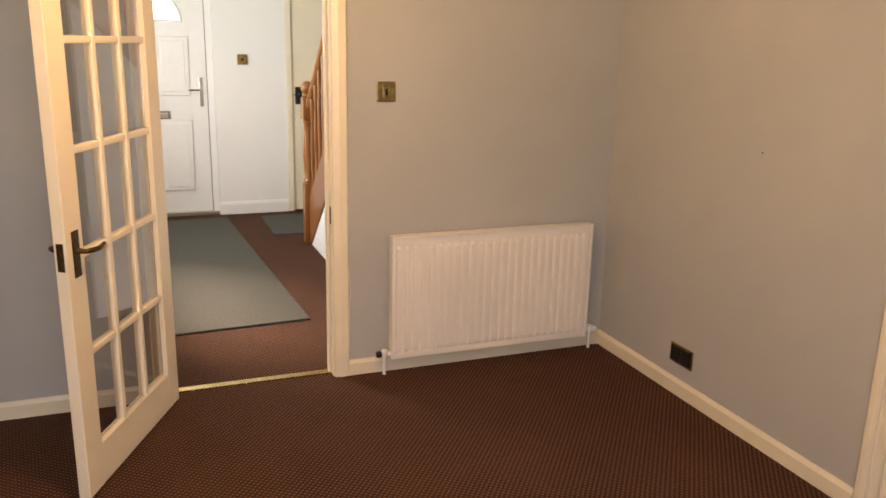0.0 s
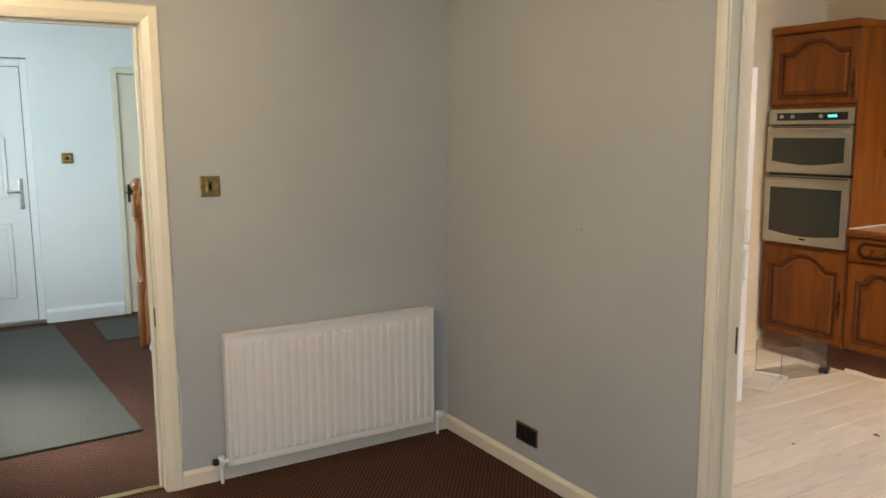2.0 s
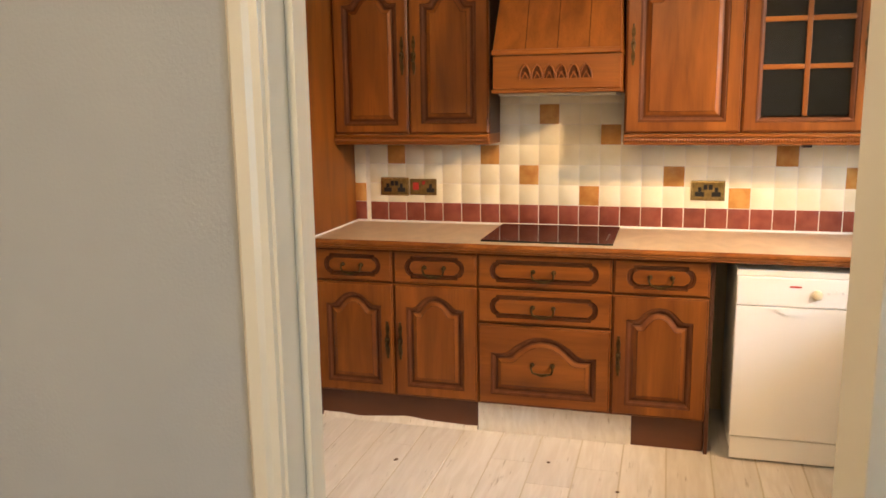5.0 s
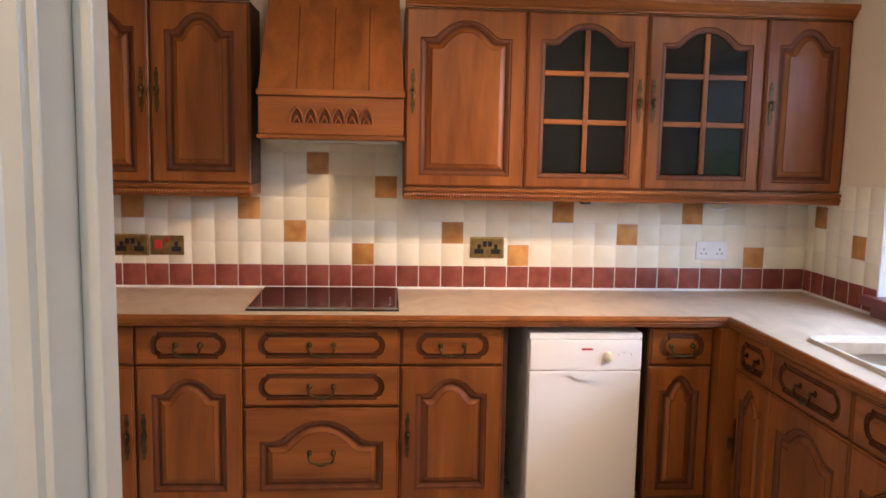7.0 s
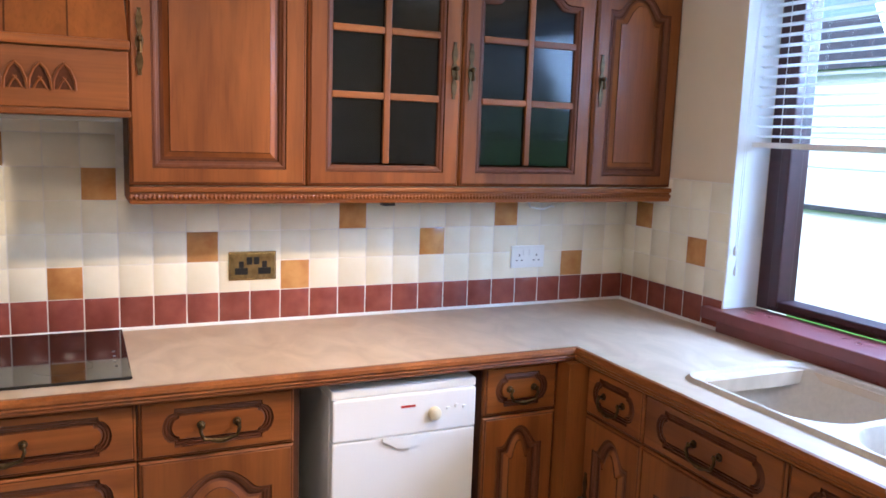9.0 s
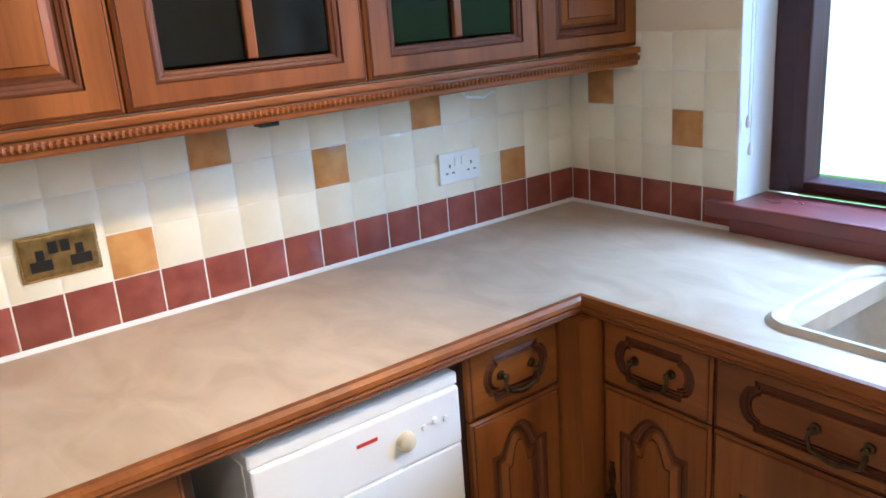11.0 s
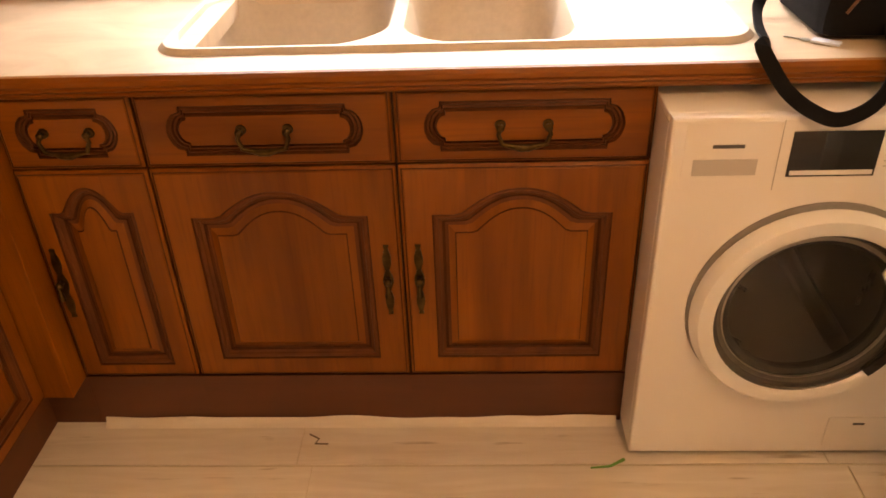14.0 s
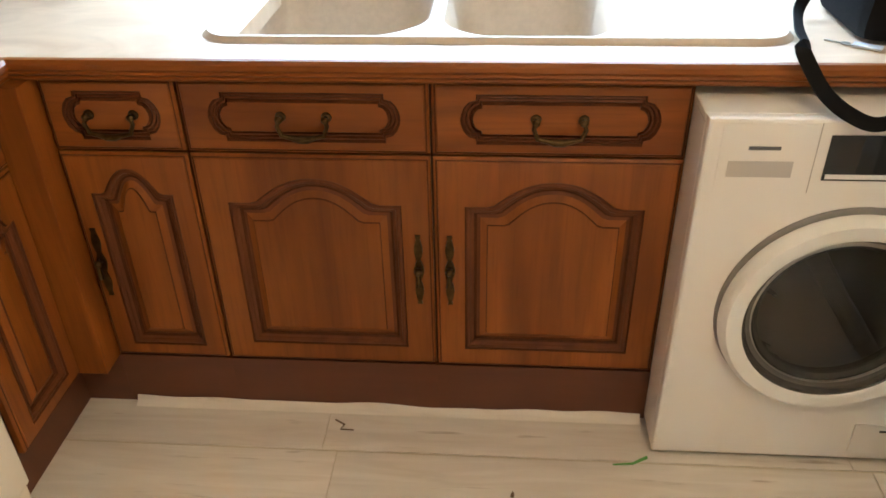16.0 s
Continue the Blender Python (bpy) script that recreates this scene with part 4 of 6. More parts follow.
def double_oven(m, w=0.592):
    t = thing("double_oven", m, "brushed steel double oven with dark glass doors", "oven")
    z0 = 0.772
    part("body", boxed(0.004, 0.021, z0 + 0.002, w - 0.004, 0.0218, 1.645), BLACK, t)
    pan = part("control_panel", boxed(0, -0.012, z0 + 0.775, w, 0.020, z0 + 0.872, bevel=0.004), STEEL, t)
    part("display", boxed(0.06, -0.0135, z0 + 0.80, w - 0.04, -0.0122, z0 + 0.848, bevel=0.0005), BLACKGLASS, pan, "black control strip")
    part("clock", boxed(w - 0.17, -0.0145, z0 + 0.818, w - 0.11, -0.0137, z0 + 0.832), mat("green_clock_digits", (0.1, 0.9, 0.6), 0.4, emit=1.2), pan, "small green clock digits")
    for x in (0.1, 0.18, 0.38):
        bm = bmesh.new()
        lathe(bm, [(0.012, 0.0), (0.011, 0.014), (0.008, 0.016)], 14, pose(x, -0.0137, z0 + 0.824, 90))
        part("knob", bm, STEEL, pan, smooth=True)
    for a, b in ((0.005, 0.445), (0.465, 0.765)):
        d = part("oven_door", boxed(0, -0.020, z0 + a, w, 0.020, z0 + b, bevel=0.004), STEEL, t)
        bm = bmesh.new()
        gx0, gx1, g0, g1 = 0.045, w - 0.045, z0 + a + 0.075, z0 + b - 0.075
        n = 12
        low = [(gx0 + (gx1 - gx0) * k / n, g0 - 0.022 * math.sin(math.pi * k / n)) for k in range(n + 1)]
        prism(bm, low + [(gx1, g1), (gx0, g1)], -0.0225, -0.0202)
        part("oven_window", bm, OVENGLASS, d, "dark greenish oven glass")
        bm = bmesh.new()
        zh = z0 + b - 0.035
        tube(bm, [(0.03, -0.0205, zh), (0.03, -0.05, zh), (0.045, -0.056, zh), (w - 0.045, -0.056, zh), (w - 0.03, -0.05, zh), (w - 0.03, -0.0205, zh)], 0.010, 10)
        part("handle", bm, STEEL, d, smooth=True)
        part("vent_slot", boxed(0.01, -0.0215, z0 + b - 0.012, w - 0.01, -0.0203, z0 + b - 0.004), BLACK, d)
    part("badge", boxed(w / 2 - 0.022, -0.0212, z0 + 0.034, w / 2 + 0.022, -0.0203, z0 + 0.046), BLACK, t)
    return t


double_oven(west(FX, 3.525))

# wall cupboards
WXF, WZB, WZT = 5.10, 1.385, 2.12


def wall_unit(y, w, kind, label, handle=None):
    t = thing("wall_cabinet", west(WXF, y), label, "kitchen cabinet", "wall cupboards")
    bm = bmesh.new()
    dep = KB - WXF - 0.002
    if kind == "glass":
        for q in ((0, 0.022, WZB, 0.018, dep, WZT), (w - 0.018, 0.022, WZB, w, dep, WZT), (0.018, 0.022, WZB, w - 0.018, dep, WZB + 0.018),
                  (0.018, 0.022, WZT - 0.018, w - 0.018, dep, WZT), (0.018, dep - 0.01, WZB + 0.018, w - 0.018, dep, WZT - 0.018)):
            box(bm, *q)
        part("body", bm, DARKWOOD, t)
        for z in (1.62, 1.86):
            part("shelf", boxed(0.0185, 0.05, z, w - 0.0185, dep - 0.0105, z + 0.016), DARKWOOD, t)
        g = 0.0025
        W, H = w - 2 * g, WZT - WZB - 2 * g
        bm = arched_door(W, H, 0.07, 0.056, glass=True)
        bmesh.ops.translate(bm, verts=bm.verts, vec=(g, 0, WZB + g))
        d = part("door", bm, [WOOD, GROOVE, STAINSHADE], t)
        x0, x1, z0, z1 = 0.078, w - 0.078, WZB + 0.078, WZT - 0.078
        part("glazing_bar", boxed(w / 2 - 0.011, 0.004, z0 - 0.004, w / 2 + 0.011, 0.017, z1 + 0.004, bevel=0.004), WOOD, d)
        zs = [z0, z0 + 0.205, z0 + 0.405, z1]
        for z in zs[1:3]:
            for a, b in ((x0, w / 2 - 0.0112), (w / 2 + 0.0112, x1)):
                part("glazing_bar", boxed(a, 0.0045, z - 0.011, b, 0.0165, z + 0.011, bevel=0.004), WOODH, d)
        for k in range(3):
            for a, b in ((x0 - 0.004, w / 2), (w / 2, x1 + 0.004)):
                part("pane", boxed(a + 0.001, 0.0172, zs[k] - 0.004, b - 0.001, 0.0196, zs[k + 1] + (0.0 if k < 2 else 0.004)), CABGLASS, d, "leaded cabinet glass, the dark interior put into its colour")
        if handle:
            plate_handle(d, handle[0] if handle[0] > 0 else w + handle[0], handle[1])
    else:
        carcass(t, w, dep, WZB, WZT)
        add_door(t, 0, w, WZB, WZT, 0.07, handle, stile=0.060 if w > 0.40 else 0.052)
    return t


wall_unit(2.925, 0.394, "door", "brown oak wall cupboard beside the oven housing", (-0.030, 1.76))
wall_unit(2.531, 0.401, "door", "brown oak wall cupboard beside the extractor hood", (0.030, 1.76))
wall_unit(1.503, 0.504, "door", "brown oak wall cupboard with arched panel", (0.034, 1.78))
wall_unit(0.999, 0.512, "glass", "brown oak wall cupboard with glazed arched door", (-0.030, 1.76))
wall_unit(0.487, 0.511, "glass", "brown oak wall cupboard with glazed arched door", (0.030, 1.76))
wall_unit(-0.024, 0.374, "door", "narrow brown oak wall cupboard against the window wall", (0.030, 1.76))


def pelmet(y0, y1, ends):
    """The light pelmet with its rope moulding, and the cornice, along a run of wall cupboards."""
    t = thing("pelmet", west(WXF, y0), "oak light pelmet with rope moulding under the cupboards", "pelmet")
    w = y0 - y1
    dep = KB - WXF - 0.004
    bm = bmesh.new()
    box(bm, 0, -0.012, 1.368, w, 0.014, 1.384, bevel=0.004)
    box(bm, 0.0, -0.004, 1.334, w, 0.012, 1.368, bevel=0.005)
    if ends[0]:
        box(bm, 0.0, 0.0145, 1.334, 0.016, dep, 1.384, bevel=0.003)
    if ends[1]:
        box(bm, w - 0.016, 0.0145, 1.334, w, dep, 1.384, bevel=0.003)
    part("board", bm, WOODH, t)
    bm = bmesh.new()
    n = int(w / 0.012)
    vs = []
    segs = 6
    for k in range(n * 2 + 1):
        x = w * k / (n * 2)
        r = 0.0085 if k % 2 else 0.0048
        vs.append([bm.verts.new((x + 0.004 * math.cos(2 * math.pi * i / segs), -0.006 + r * math.cos(2 * math.pi * i / segs), 1.354 + r * math.sin(2 * math.pi * i / segs))) for i in range(segs)])
    for a, b in zip(vs, vs[1:]):
        for i in range(segs):
            bm.faces.new((a[i], a[(i + 1) % segs], b[(i + 1) % segs], b[i]))
    part("rope_moulding", bm, WOODH, t, "carved rope moulding", True)
    c = thing("cornice", west(WXF, y0), "moulded oak cornice along the tops of the cupboards", "cornice")
    bm = bmesh.new()
    prof = [(0.016, 2.121), (-0.004, 2.121), (-0.006, 2.130), (-0.016, 2.136), (-0.028, 2.152), (-0.040, 2.160), (-0.042, 2.178), (0.016, 2.178)]
    a = [bm.verts.new((-0.0, y, z)) for y, z in prof]
    b = [bm.verts.new((w, y, z)) for y, z in prof]
    ring_face(bm, a, b, 0)
    bm.faces.new(a)
    bm.faces.new(b)
    part("moulding", bm, WOODH, c)


pelmet(2.923, 2.130, (0, 1))
pelmet(1.503, -0.397, (1, 0))
solid("cable_clip", boxed(5.12, 0.70, 1.322, 5.16, 0.74, 1.334, bevel=0.003), BLACK, "small black plastic clip under the cupboards", "clip")
bm = bmesh.new()
tube(bm, [(5.20, 0.16, 1.334), (5.19, 0.155, 1.308), (5.19, 0.10, 1.300), (5.20, 0.06, 1.312), (5.21, 0.045, 1.306)], 0.004, 6)
solid("loose_cable", bm, WHITEPLASTIC, "short white cable end hanging under the cupboards", "cable")


def hood():
    t = thing("extractor_hood", west(KB, 2.065), "carved oak extractor hood canopy above the hob", "extractor hood")
    w, f0, f1 = 0.555, -0.485, -0.30
    bm = bmesh.new()
    box(bm, 0, f0, 1.590, w, -0.008, 1.735, bevel=0.004)
    part("band", bm, WOODH, t)
    part("lower_moulding", boxed(-0.006, f0 - 0.010, 1.572, w + 0.004, -0.008, 1.589, bevel=0.005), WOODH, t)
    part("upper_moulding", boxed(-0.006, f0 - 0.014, 1.7355, w + 0.004, -0.008, 1.760, bevel=0.007), WOODH, t)
    bm = bmesh.new()
    a = [bm.verts.new(p) for p in ((0, f0 + 0.004, 1.7605), (w, f0 + 0.004, 1.7605), (w, -0.008, 1.7605), (0, -0.008, 1.7605))]
    b = [bm.verts.new(p) for p in ((0.02, f1, 2.17), (w - 0.02, f1, 2.17), (w - 0.02, -0.008, 2.17), (0.02, -0.008, 2.17))]
    ring_face(bm, a, b, 0)
    bm.faces.new(a)
    bm.faces.new(b)
    part("canopy", bm, WOOD, t, "sloping panelled canopy")
    for k in range(6):
        cx = w / 2 + (k - 2.5) * 0.053
        # flat dark plate, slightly proud, in place of the shade in a carved niche
        bm = bmesh.new()
        prism(bm, [(cx - 0.022, 1.634), (cx + 0.022, 1.634), (cx + 0.019, 1.660), (cx + 0.010, 1.680), (cx, 1.691), (cx - 0.010, 1.680), (cx - 0.019, 1.660)], f0 - 0.0012, f0 + 0.004)
        niche = part("niche_shade", bm, GROOVE, t, "dark pointed plate for the shade inside the carving")
        bm = bmesh.new()
        for q in (-1, 1):
            tube(bm, [(cx + q * 0.025, f0 - 0.002, 1.632), (cx + q * 0.023, f0 - 0.003, 1.656), (cx + q * 0.013, f0 - 0.003, 1.681), (cx - q * 0.003, f0 - 0.002, 1.697)], 0.0038, 6)
            tube(bm, [(cx + q * 0.014, f0 - 0.001, 1.634), (cx + q * 0.006, f0 - 0.0015, 1.650), (cx - q * 0.004, f0 - 0.001, 1.662)], 0.0028, 6)
        part("carved_arch", bm, WOODH, niche, smooth=True)
    for x in (0.145, 0.285, 0.42):
        bm = bmesh.new()
        p0, p1 = (f0 + 0.004, 1.762), (f1, 2.168)
        vs = [bm.verts.new(p) for p in ((x - 0.002, p0[0] - 0.0006, p0[1]), (x + 0.002, p0[0] - 0.0006, p0[1]), (x + 0.002, p1[0] - 0.0006, p1[1]), (x - 0.002, p1[0] - 0.0006, p1[1]))]
        ws = [bm.verts.new(v.co + Vector((0, 0.004, 0))) for v in vs]
        bm.faces.new(vs)
        ring_face(bm, vs, ws, 0)
        part("board_joint", bm, GROOVE, t)
    part("filter_plate", boxed(0.02, f0 + 0.03, 1.560, w - 0.02, -0.02, 1.5715, bevel=0.002), STEEL, t, "grey metal filter plate")
    return t


hood()

# worktop
bm = bmesh.new()
SX0, SX1, SY0, SY1 = 3.27, 4.335, -0.305, 0.080
for q in ((4.762, 0.2125, KB - 0.002, 2.923), (SX1, KS + 0.002, KB - 0.002, 0.2125), (XK + 0.002, KS + 0.002, SX0, 0.2125),
          (SX0, KS + 0.002, SX1, SY0), (SX0, SY1, SX1, 0.2125)):
    box(bm, q[0], q[1], 0.870, q[2], q[3], 0.9095)
bmesh.ops.remove_doubles(bm, verts=bm.verts, dist=0.0005)
wt = thing("worktop", pose(0, 0, 0), "mottled beige laminate worktop with moulded oak edge", "worktop")
part("top", bm, WORKTOP, wt)
nose = [(0, 0.868), (0.010, 0.868), (0.016, 0.874), (0.014, 0.879), (0.021, 0.884), (0.019, 0.889), (0.024, 0.895), (0.022, 0.904), (0.014, 0.911), (0, 0.9105)]
part("edging", sweep([(4.7615, 2.923), (4.7615, 0.2130), (XK + 0.002, 0.2130)], nose), [WOODH], wt, "moulded oak edging")
solid("sealant_bead", sweep([(KB, 2.92), (KB, KS), (XK, KS)], [(0.008, 0.9100), (0.018, 0.9100), (0.010, 0.917), (0.008, 0.919)]), SEAL, "white sealant bead behind the worktop", "sealant")
bm = bmesh.new()
box(bm, 4.765, 2.9165, 0.910, 5.35, 2.9225, 0.9155, bevel=0.001)
solid("sealant_bead", bm, SEAL, "white sealant bead along the oven housing", "sealant")

# hob
hb = thing("hob", west(4.830, 2.113, 0.9098), "black glass electric hob set on the worktop", "hob")
part("glass", boxed(0, 0, 0, 0.594, 0.515, 0.008, bevel=0.003), BLACKGLASS, hb)
for x, y, r in ((0.15, 0.14, 0.095), (0.15, 0.38, 0.075), (0.43, 0.14, 0.075), (0.43, 0.38, 0.095)):
    bm = bmesh.new()
    vs = [[bm.verts.new((x + q * math.cos(a), y + q * math.sin(a), 0.0083)) for a in [2 * math.pi * k / 40 for k in range(40)]] for q in (r, r - 0.003)]
    ring_face(bm, vs[0], vs[1], 0)
    part("zone_mark", bm, mat("grey_hob_print", (0.022, 0.022, 0.022), 0.12), hb)
for k in range(4):
    part("touch_mark", boxed(0.555, 0.10 + k * 0.05, 0.0081, 0.563, 0.115 + k * 0.05, 0.0085), mat("pale_hob_print", (0.10, 0.10, 0.10), 0.3), hb)



# sink
def smooth01(v):
    v = min(1.0, max(0.0, v))
    return v * v * (3 - 2 * v)


def sink():
    x0, x1, y0, y1 = 3.225, 4.412, -0.343, 0.124
    t = thing("sink", pose(0, 0, 0), "beige composite double-bowl sink with drainer", "sink")
    nx, ny = 200, 84
    bm = bmesh.new()

    def rr(x, y, ax, ay, bx, by, r):
        cx, cy, hx, hy = (ax + bx) / 2, (ay + by) / 2, (bx - ax) / 2 - r, (by - ay) / 2 - r
        dx, dy = max(abs(x - cx) - hx, 0), max(abs(y - cy) - hy, 0)
        return r - math.hypot(dx, dy) if dx or dy else r + min(hx - abs(x - cx), hy - abs(y - cy))

    grid = []
    for j in range(ny + 1):
        row = []
        for i in range(nx + 1):
            u, v = i / nx, j / ny
            x, y = x0 + (x1 - x0) * u, y0 + (y1 - y0) * v
            c = 0.075
            ex, ey = min(x - x0, x1 - x), min(y - y0, y1 - y)
            if ex < c and ey < c:
                px, py = c - ex, c - ey
                k = max(px, py) / math.hypot(px, py) if px or py else 1
                px, py = px * k, py * k
                x = x0 + c - px if x < (x0 + x1) / 2 else x1 - c + px
                y = y0 + c - py if y < (y0 + y1) / 2 else y1 - c + py
            ex, ey = min(x - x0, x1 - x), min(y - y0, y1 - y)
            edge = rr(x, y, x0, y0, x1, y1, c)
            z = 0.9105 + 0.011 * smooth01(edge / 0.012) - 0.006 * smooth01((edge - 0.018) / 0.02)
            f = -0.034 * math.exp(-((x - 3.935) / 0.13) ** 2)
            b1 = rr(x, y, 3.952, y0 + 0.030, x1 - 0.026, y1 - 0.024 + f, 0.11)
            b2 = rr(x, y, 3.572, y0 + 0.030, 3.918, y1 - 0.024 + f, 0.10)
            b = max(b1, b2)
            z -= 0.19 * smooth01((b + 0.002) / 0.042)
            if x < 3.56 and b < 0:
                z -= 0.008 * (0.5 + 0.5 * math.sin((y + 0.05 * math.sin((x - 3.3) * 9)) * 62)) * smooth01((x - x0 - 0.06) / 0.04) * smooth01((3.56 - x) / 0.04) * smooth01(ey / 0.09 - 0.4)
            row.append(bm.verts.new((x, y, z)))
        grid.append(row)
    for j in range(ny):
        for i in range(nx):
            bm.faces.new((grid[j][i], grid[j][i + 1], grid[j + 1][i + 1], grid[j + 1][i]))
    part("basin", bm, SINKM, t, smooth=True)
    for x, y in ((4.14, -0.12), (3.75, -0.12)):
        bm = bmesh.new()
        lathe(bm, [(0.04, 0.722), (0.04, 0.728), (0.03, 0.729), (0.012, 0.725)], 20, Matrix.Translation((x, y, 0)))
        part("waste", bm, CHROME, t, "chrome plug waste", True)
    return t


sink()

tp = thing("kitchen_tap", pose(3.935, -0.312, 0.914), "beige swivel mixer tap with two short lever heads", "tap")
bm = bmesh.new()
lathe(bm, [(0.028, 0), (0.026, 0.008), (0.021, 0.015), (0.019, 0.06), (0.022, 0.075), (0.018, 0.095), (0.012, 0.10)], 18)
tube(bm, [(-0.05, 0, 0.046), (0.05, 0, 0.046)], 0.013, 12)
part("body", bm, SINKM, tp, smooth=True)
bm = bmesh.new()
tube(bm, [(0, 0, 0.10), (0, 0, 0.165), (0.004, 0.001, 0.182), (0.02, 0.004, 0.192), (0.10, 0.02, 0.190), (0.112, 0.024, 0.189), (0.138, 0.030, 0.187)], [0.0125, 0.012, 0.012, 0.012, 0.012, 0.0165, 0.0165], 12)
part("spout", bm, SINKM, tp, smooth=True)
for s in (-1, 1):
    bm = bmesh.new()
    lathe(bm, [(0.012, 0.0), (0.018, 0.003), (0.0195, 0.012), (0.0185, 0.026), (0.010, 0.031)], 16, pose(s * 0.038, 0, 0.046, 0, 90 * s, 0))
    head = part("tap_head", bm, SINKM, tp, smooth=True)
    part("lever", boxed(s * 0.054 - 0.006, -0.004, 0.060, s * 0.054 + 0.006, 0.034, 0.069, bevel=0.003), SINKM, head)


# sockets on the tiles
def tile_socket(m, label, plate, dark, extra=None):
    t = thing("wall_socket", m, label, "socket")
    part("plate", boxed(-0.073, -0.009, -0.043, 0.073, 0, 0.043, bevel=0.003), plate, t)
    if plate is PLATEBRASS:
        part("rim", boxed(-0.078, -0.006, -0.048, 0.078, -0.0005, 0.048, bevel=0.003), BRIGHTBRASS, t)
    for x in (-0.038, 0.038) if plate is WHITEPLASTIC else ():
        for dx, dz, hw, hh in ((0, 0.006, 0.0025, 0.0045), (-0.011, -0.014, 0.0045, 0.0022), (0.011, -0.014, 0.0045, 0.0022)):
            part("pin_slot", boxed(x + dx - hw, -0.0102, dz - hh, x + dx + hw, -0.0092, dz + hh), dark, t)
    for x in (-0.038, 0.038) if plate is not WHITEPLASTIC else ():
        part("outlet", boxed(x - 0.021, -0.0105, -0.028, x + 0.021, -0.0092, -0.006), dark, t)
        part("earth_slot", boxed(x - 0.008, -0.0105, -0.0055, x + 0.008, -0.0092, 0.016), dark, t)
    for x in (-0.012, 0.012):
        part("rocker", boxed(x - 0.009, -0.0125, 0.005, x + 0.009, -0.0092, 0.030, bevel=0.001), extra or dark, t)
    return t


REDPLASTIC = mat("red_plastic", (0.45, 0.03, 0.02), 0.35)
tile_socket(west(KB - 0.009, 2.700, 1.100), "brass double socket with black inserts on the tiles", PLATEBRASS, BLACK)
cs = thing("cooker_switch", west(KB - 0.009, 2.541, 1.100), "brass cooker switch with red rocker and socket", "switch")
part("plate", boxed(-0.073, -0.009, -0.043, 0.073, 0, 0.043, bevel=0.003), PLATEBRASS, cs)
part("rocker", boxed(-0.055, -0.014, -0.016, -0.022, -0.0092, 0.024, bevel=0.002), REDPLASTIC, cs)
part("rocker", boxed(-0.004, -0.013, 0.012, 0.012, -0.0092, 0.032, bevel=0.002), REDPLASTIC, cs)
part("outlet", boxed(0.02, -0.0105, -0.028, 0.062, -0.0092, -0.006), BLACK, cs)
part("earth_slot", boxed(0.033, -0.0105, -0.0055, 0.049, -0.0092, 0.016), BLACK, cs)
tile_socket(west(KB - 0.009, 1.112, 1.103), "brass double socket with black inserts above the worktop", PLATEBRASS, BLACK)
tile_socket(west(KB - 0.009, 0.060, 1.100), "white plastic double socket near the corner", WHITEPLASTIC, mat("dark_socket_slot", (0.12, 0.12, 0.12), 0.5), WHITEPLASTIC)


# ---- appliances ----
def dishwasher(m, w=0.448):
    t = thing("dishwasher", m, "slim white freestanding dishwasher under the worktop", "dishwasher")
    part("body", boxed(0.002, 0.030, 0.05, w - 0.002, 0.56, 0.815, bevel=0.004), APPLIANCE, t)
    part("top", boxed(0, 0.0, 0.8155, w, 0.57, 0.842, bevel=0.006), APPLIANCE, t)
    cp = part("control_panel", boxed(0.002, -0.006, 0.692, w - 0.002, 0.0295, 0.8145, bevel=0.006), APPLIANCE, t)
    bm = bmesh.new()
    lathe(bm, [(0.020, 0), (0.019, 0.012), (0.013, 0.016)], 18, pose(0.31, -0.006, 0.748, 90))
    part("knob", bm, mat("yellowed_plastic", (0.62, 0.54, 0.36), 0.4), cp, "yellowed round dial", True)
    part("badge", boxed(0.205, -0.0072, 0.774, 0.250, -0.0062, 0.781), REDPLASTIC, cp)
    for k in range(3):
        bm = bmesh.new()
        lathe(bm, [(0.006, 0), (0.005, 0.004)], 10, pose(0.355 + k * 0.026, -0.006, 0.758 + 0.006 * (k % 2), 90))
        part("button", bm, WHITEPLASTIC, cp)
    part("door_panel", boxed(0.002, -0.004, 0.115, w - 0.002, 0.0295, 0.6905, bevel=0.006), APPLIANCE, t)
    bm = bmesh.new()
    pts = [(0.15 + 0.15 * k / 12, 0.682 - 0.030 * math.sin(math.pi * k / 12)) for k in range(13)]
    prism(bm, pts + [(0.30, 0.6895), (0.15, 0.6895)], -0.0105, -0.0042)
    part("grip", bm, WHITEPLASTIC, t, "moulded grip of the door")
    part("kick_plate", boxed(0.006, 0.004, 0.012, w - 0.006, 0.0295, 0.112, bevel=0.003), APPLIANCE, t)
    for x in (0.03, w - 0.03):
        for y in (0.05, 0.53):
            part("foot", boxed(x - 0.015, y - 0.015, 0, x + 0.015, y + 0.015, 0.05), BLACK, t)
    return t


dishwasher(west(4.768, 1.010))

rng = random.Random(4)
bm = bmesh.new()
g = [[bm.verts.new((4.80 + 0.10 * i / 5 + rng.uniform(-.008, .008), 0.66 + 0.24 * j / 9 + rng.uniform(-.01, .01), 0.843 + abs(rng.gauss(0, .007)) + (0.012 if 0 < i < 5 and 0 < j < 9 else 0))) for j in range(10)] for i in range(6)]
for i in range(5):
    for j in range(9):
        bm.faces.new((g[i][j], g[i + 1][j], g[i + 1][j + 1], g[i][j + 1]))
solid("plastic_bag", bm, CLEARPLASTIC, "crumpled clear plastic bag on the dishwasher", "plastic bag", smooth=True).visible_shadow = False


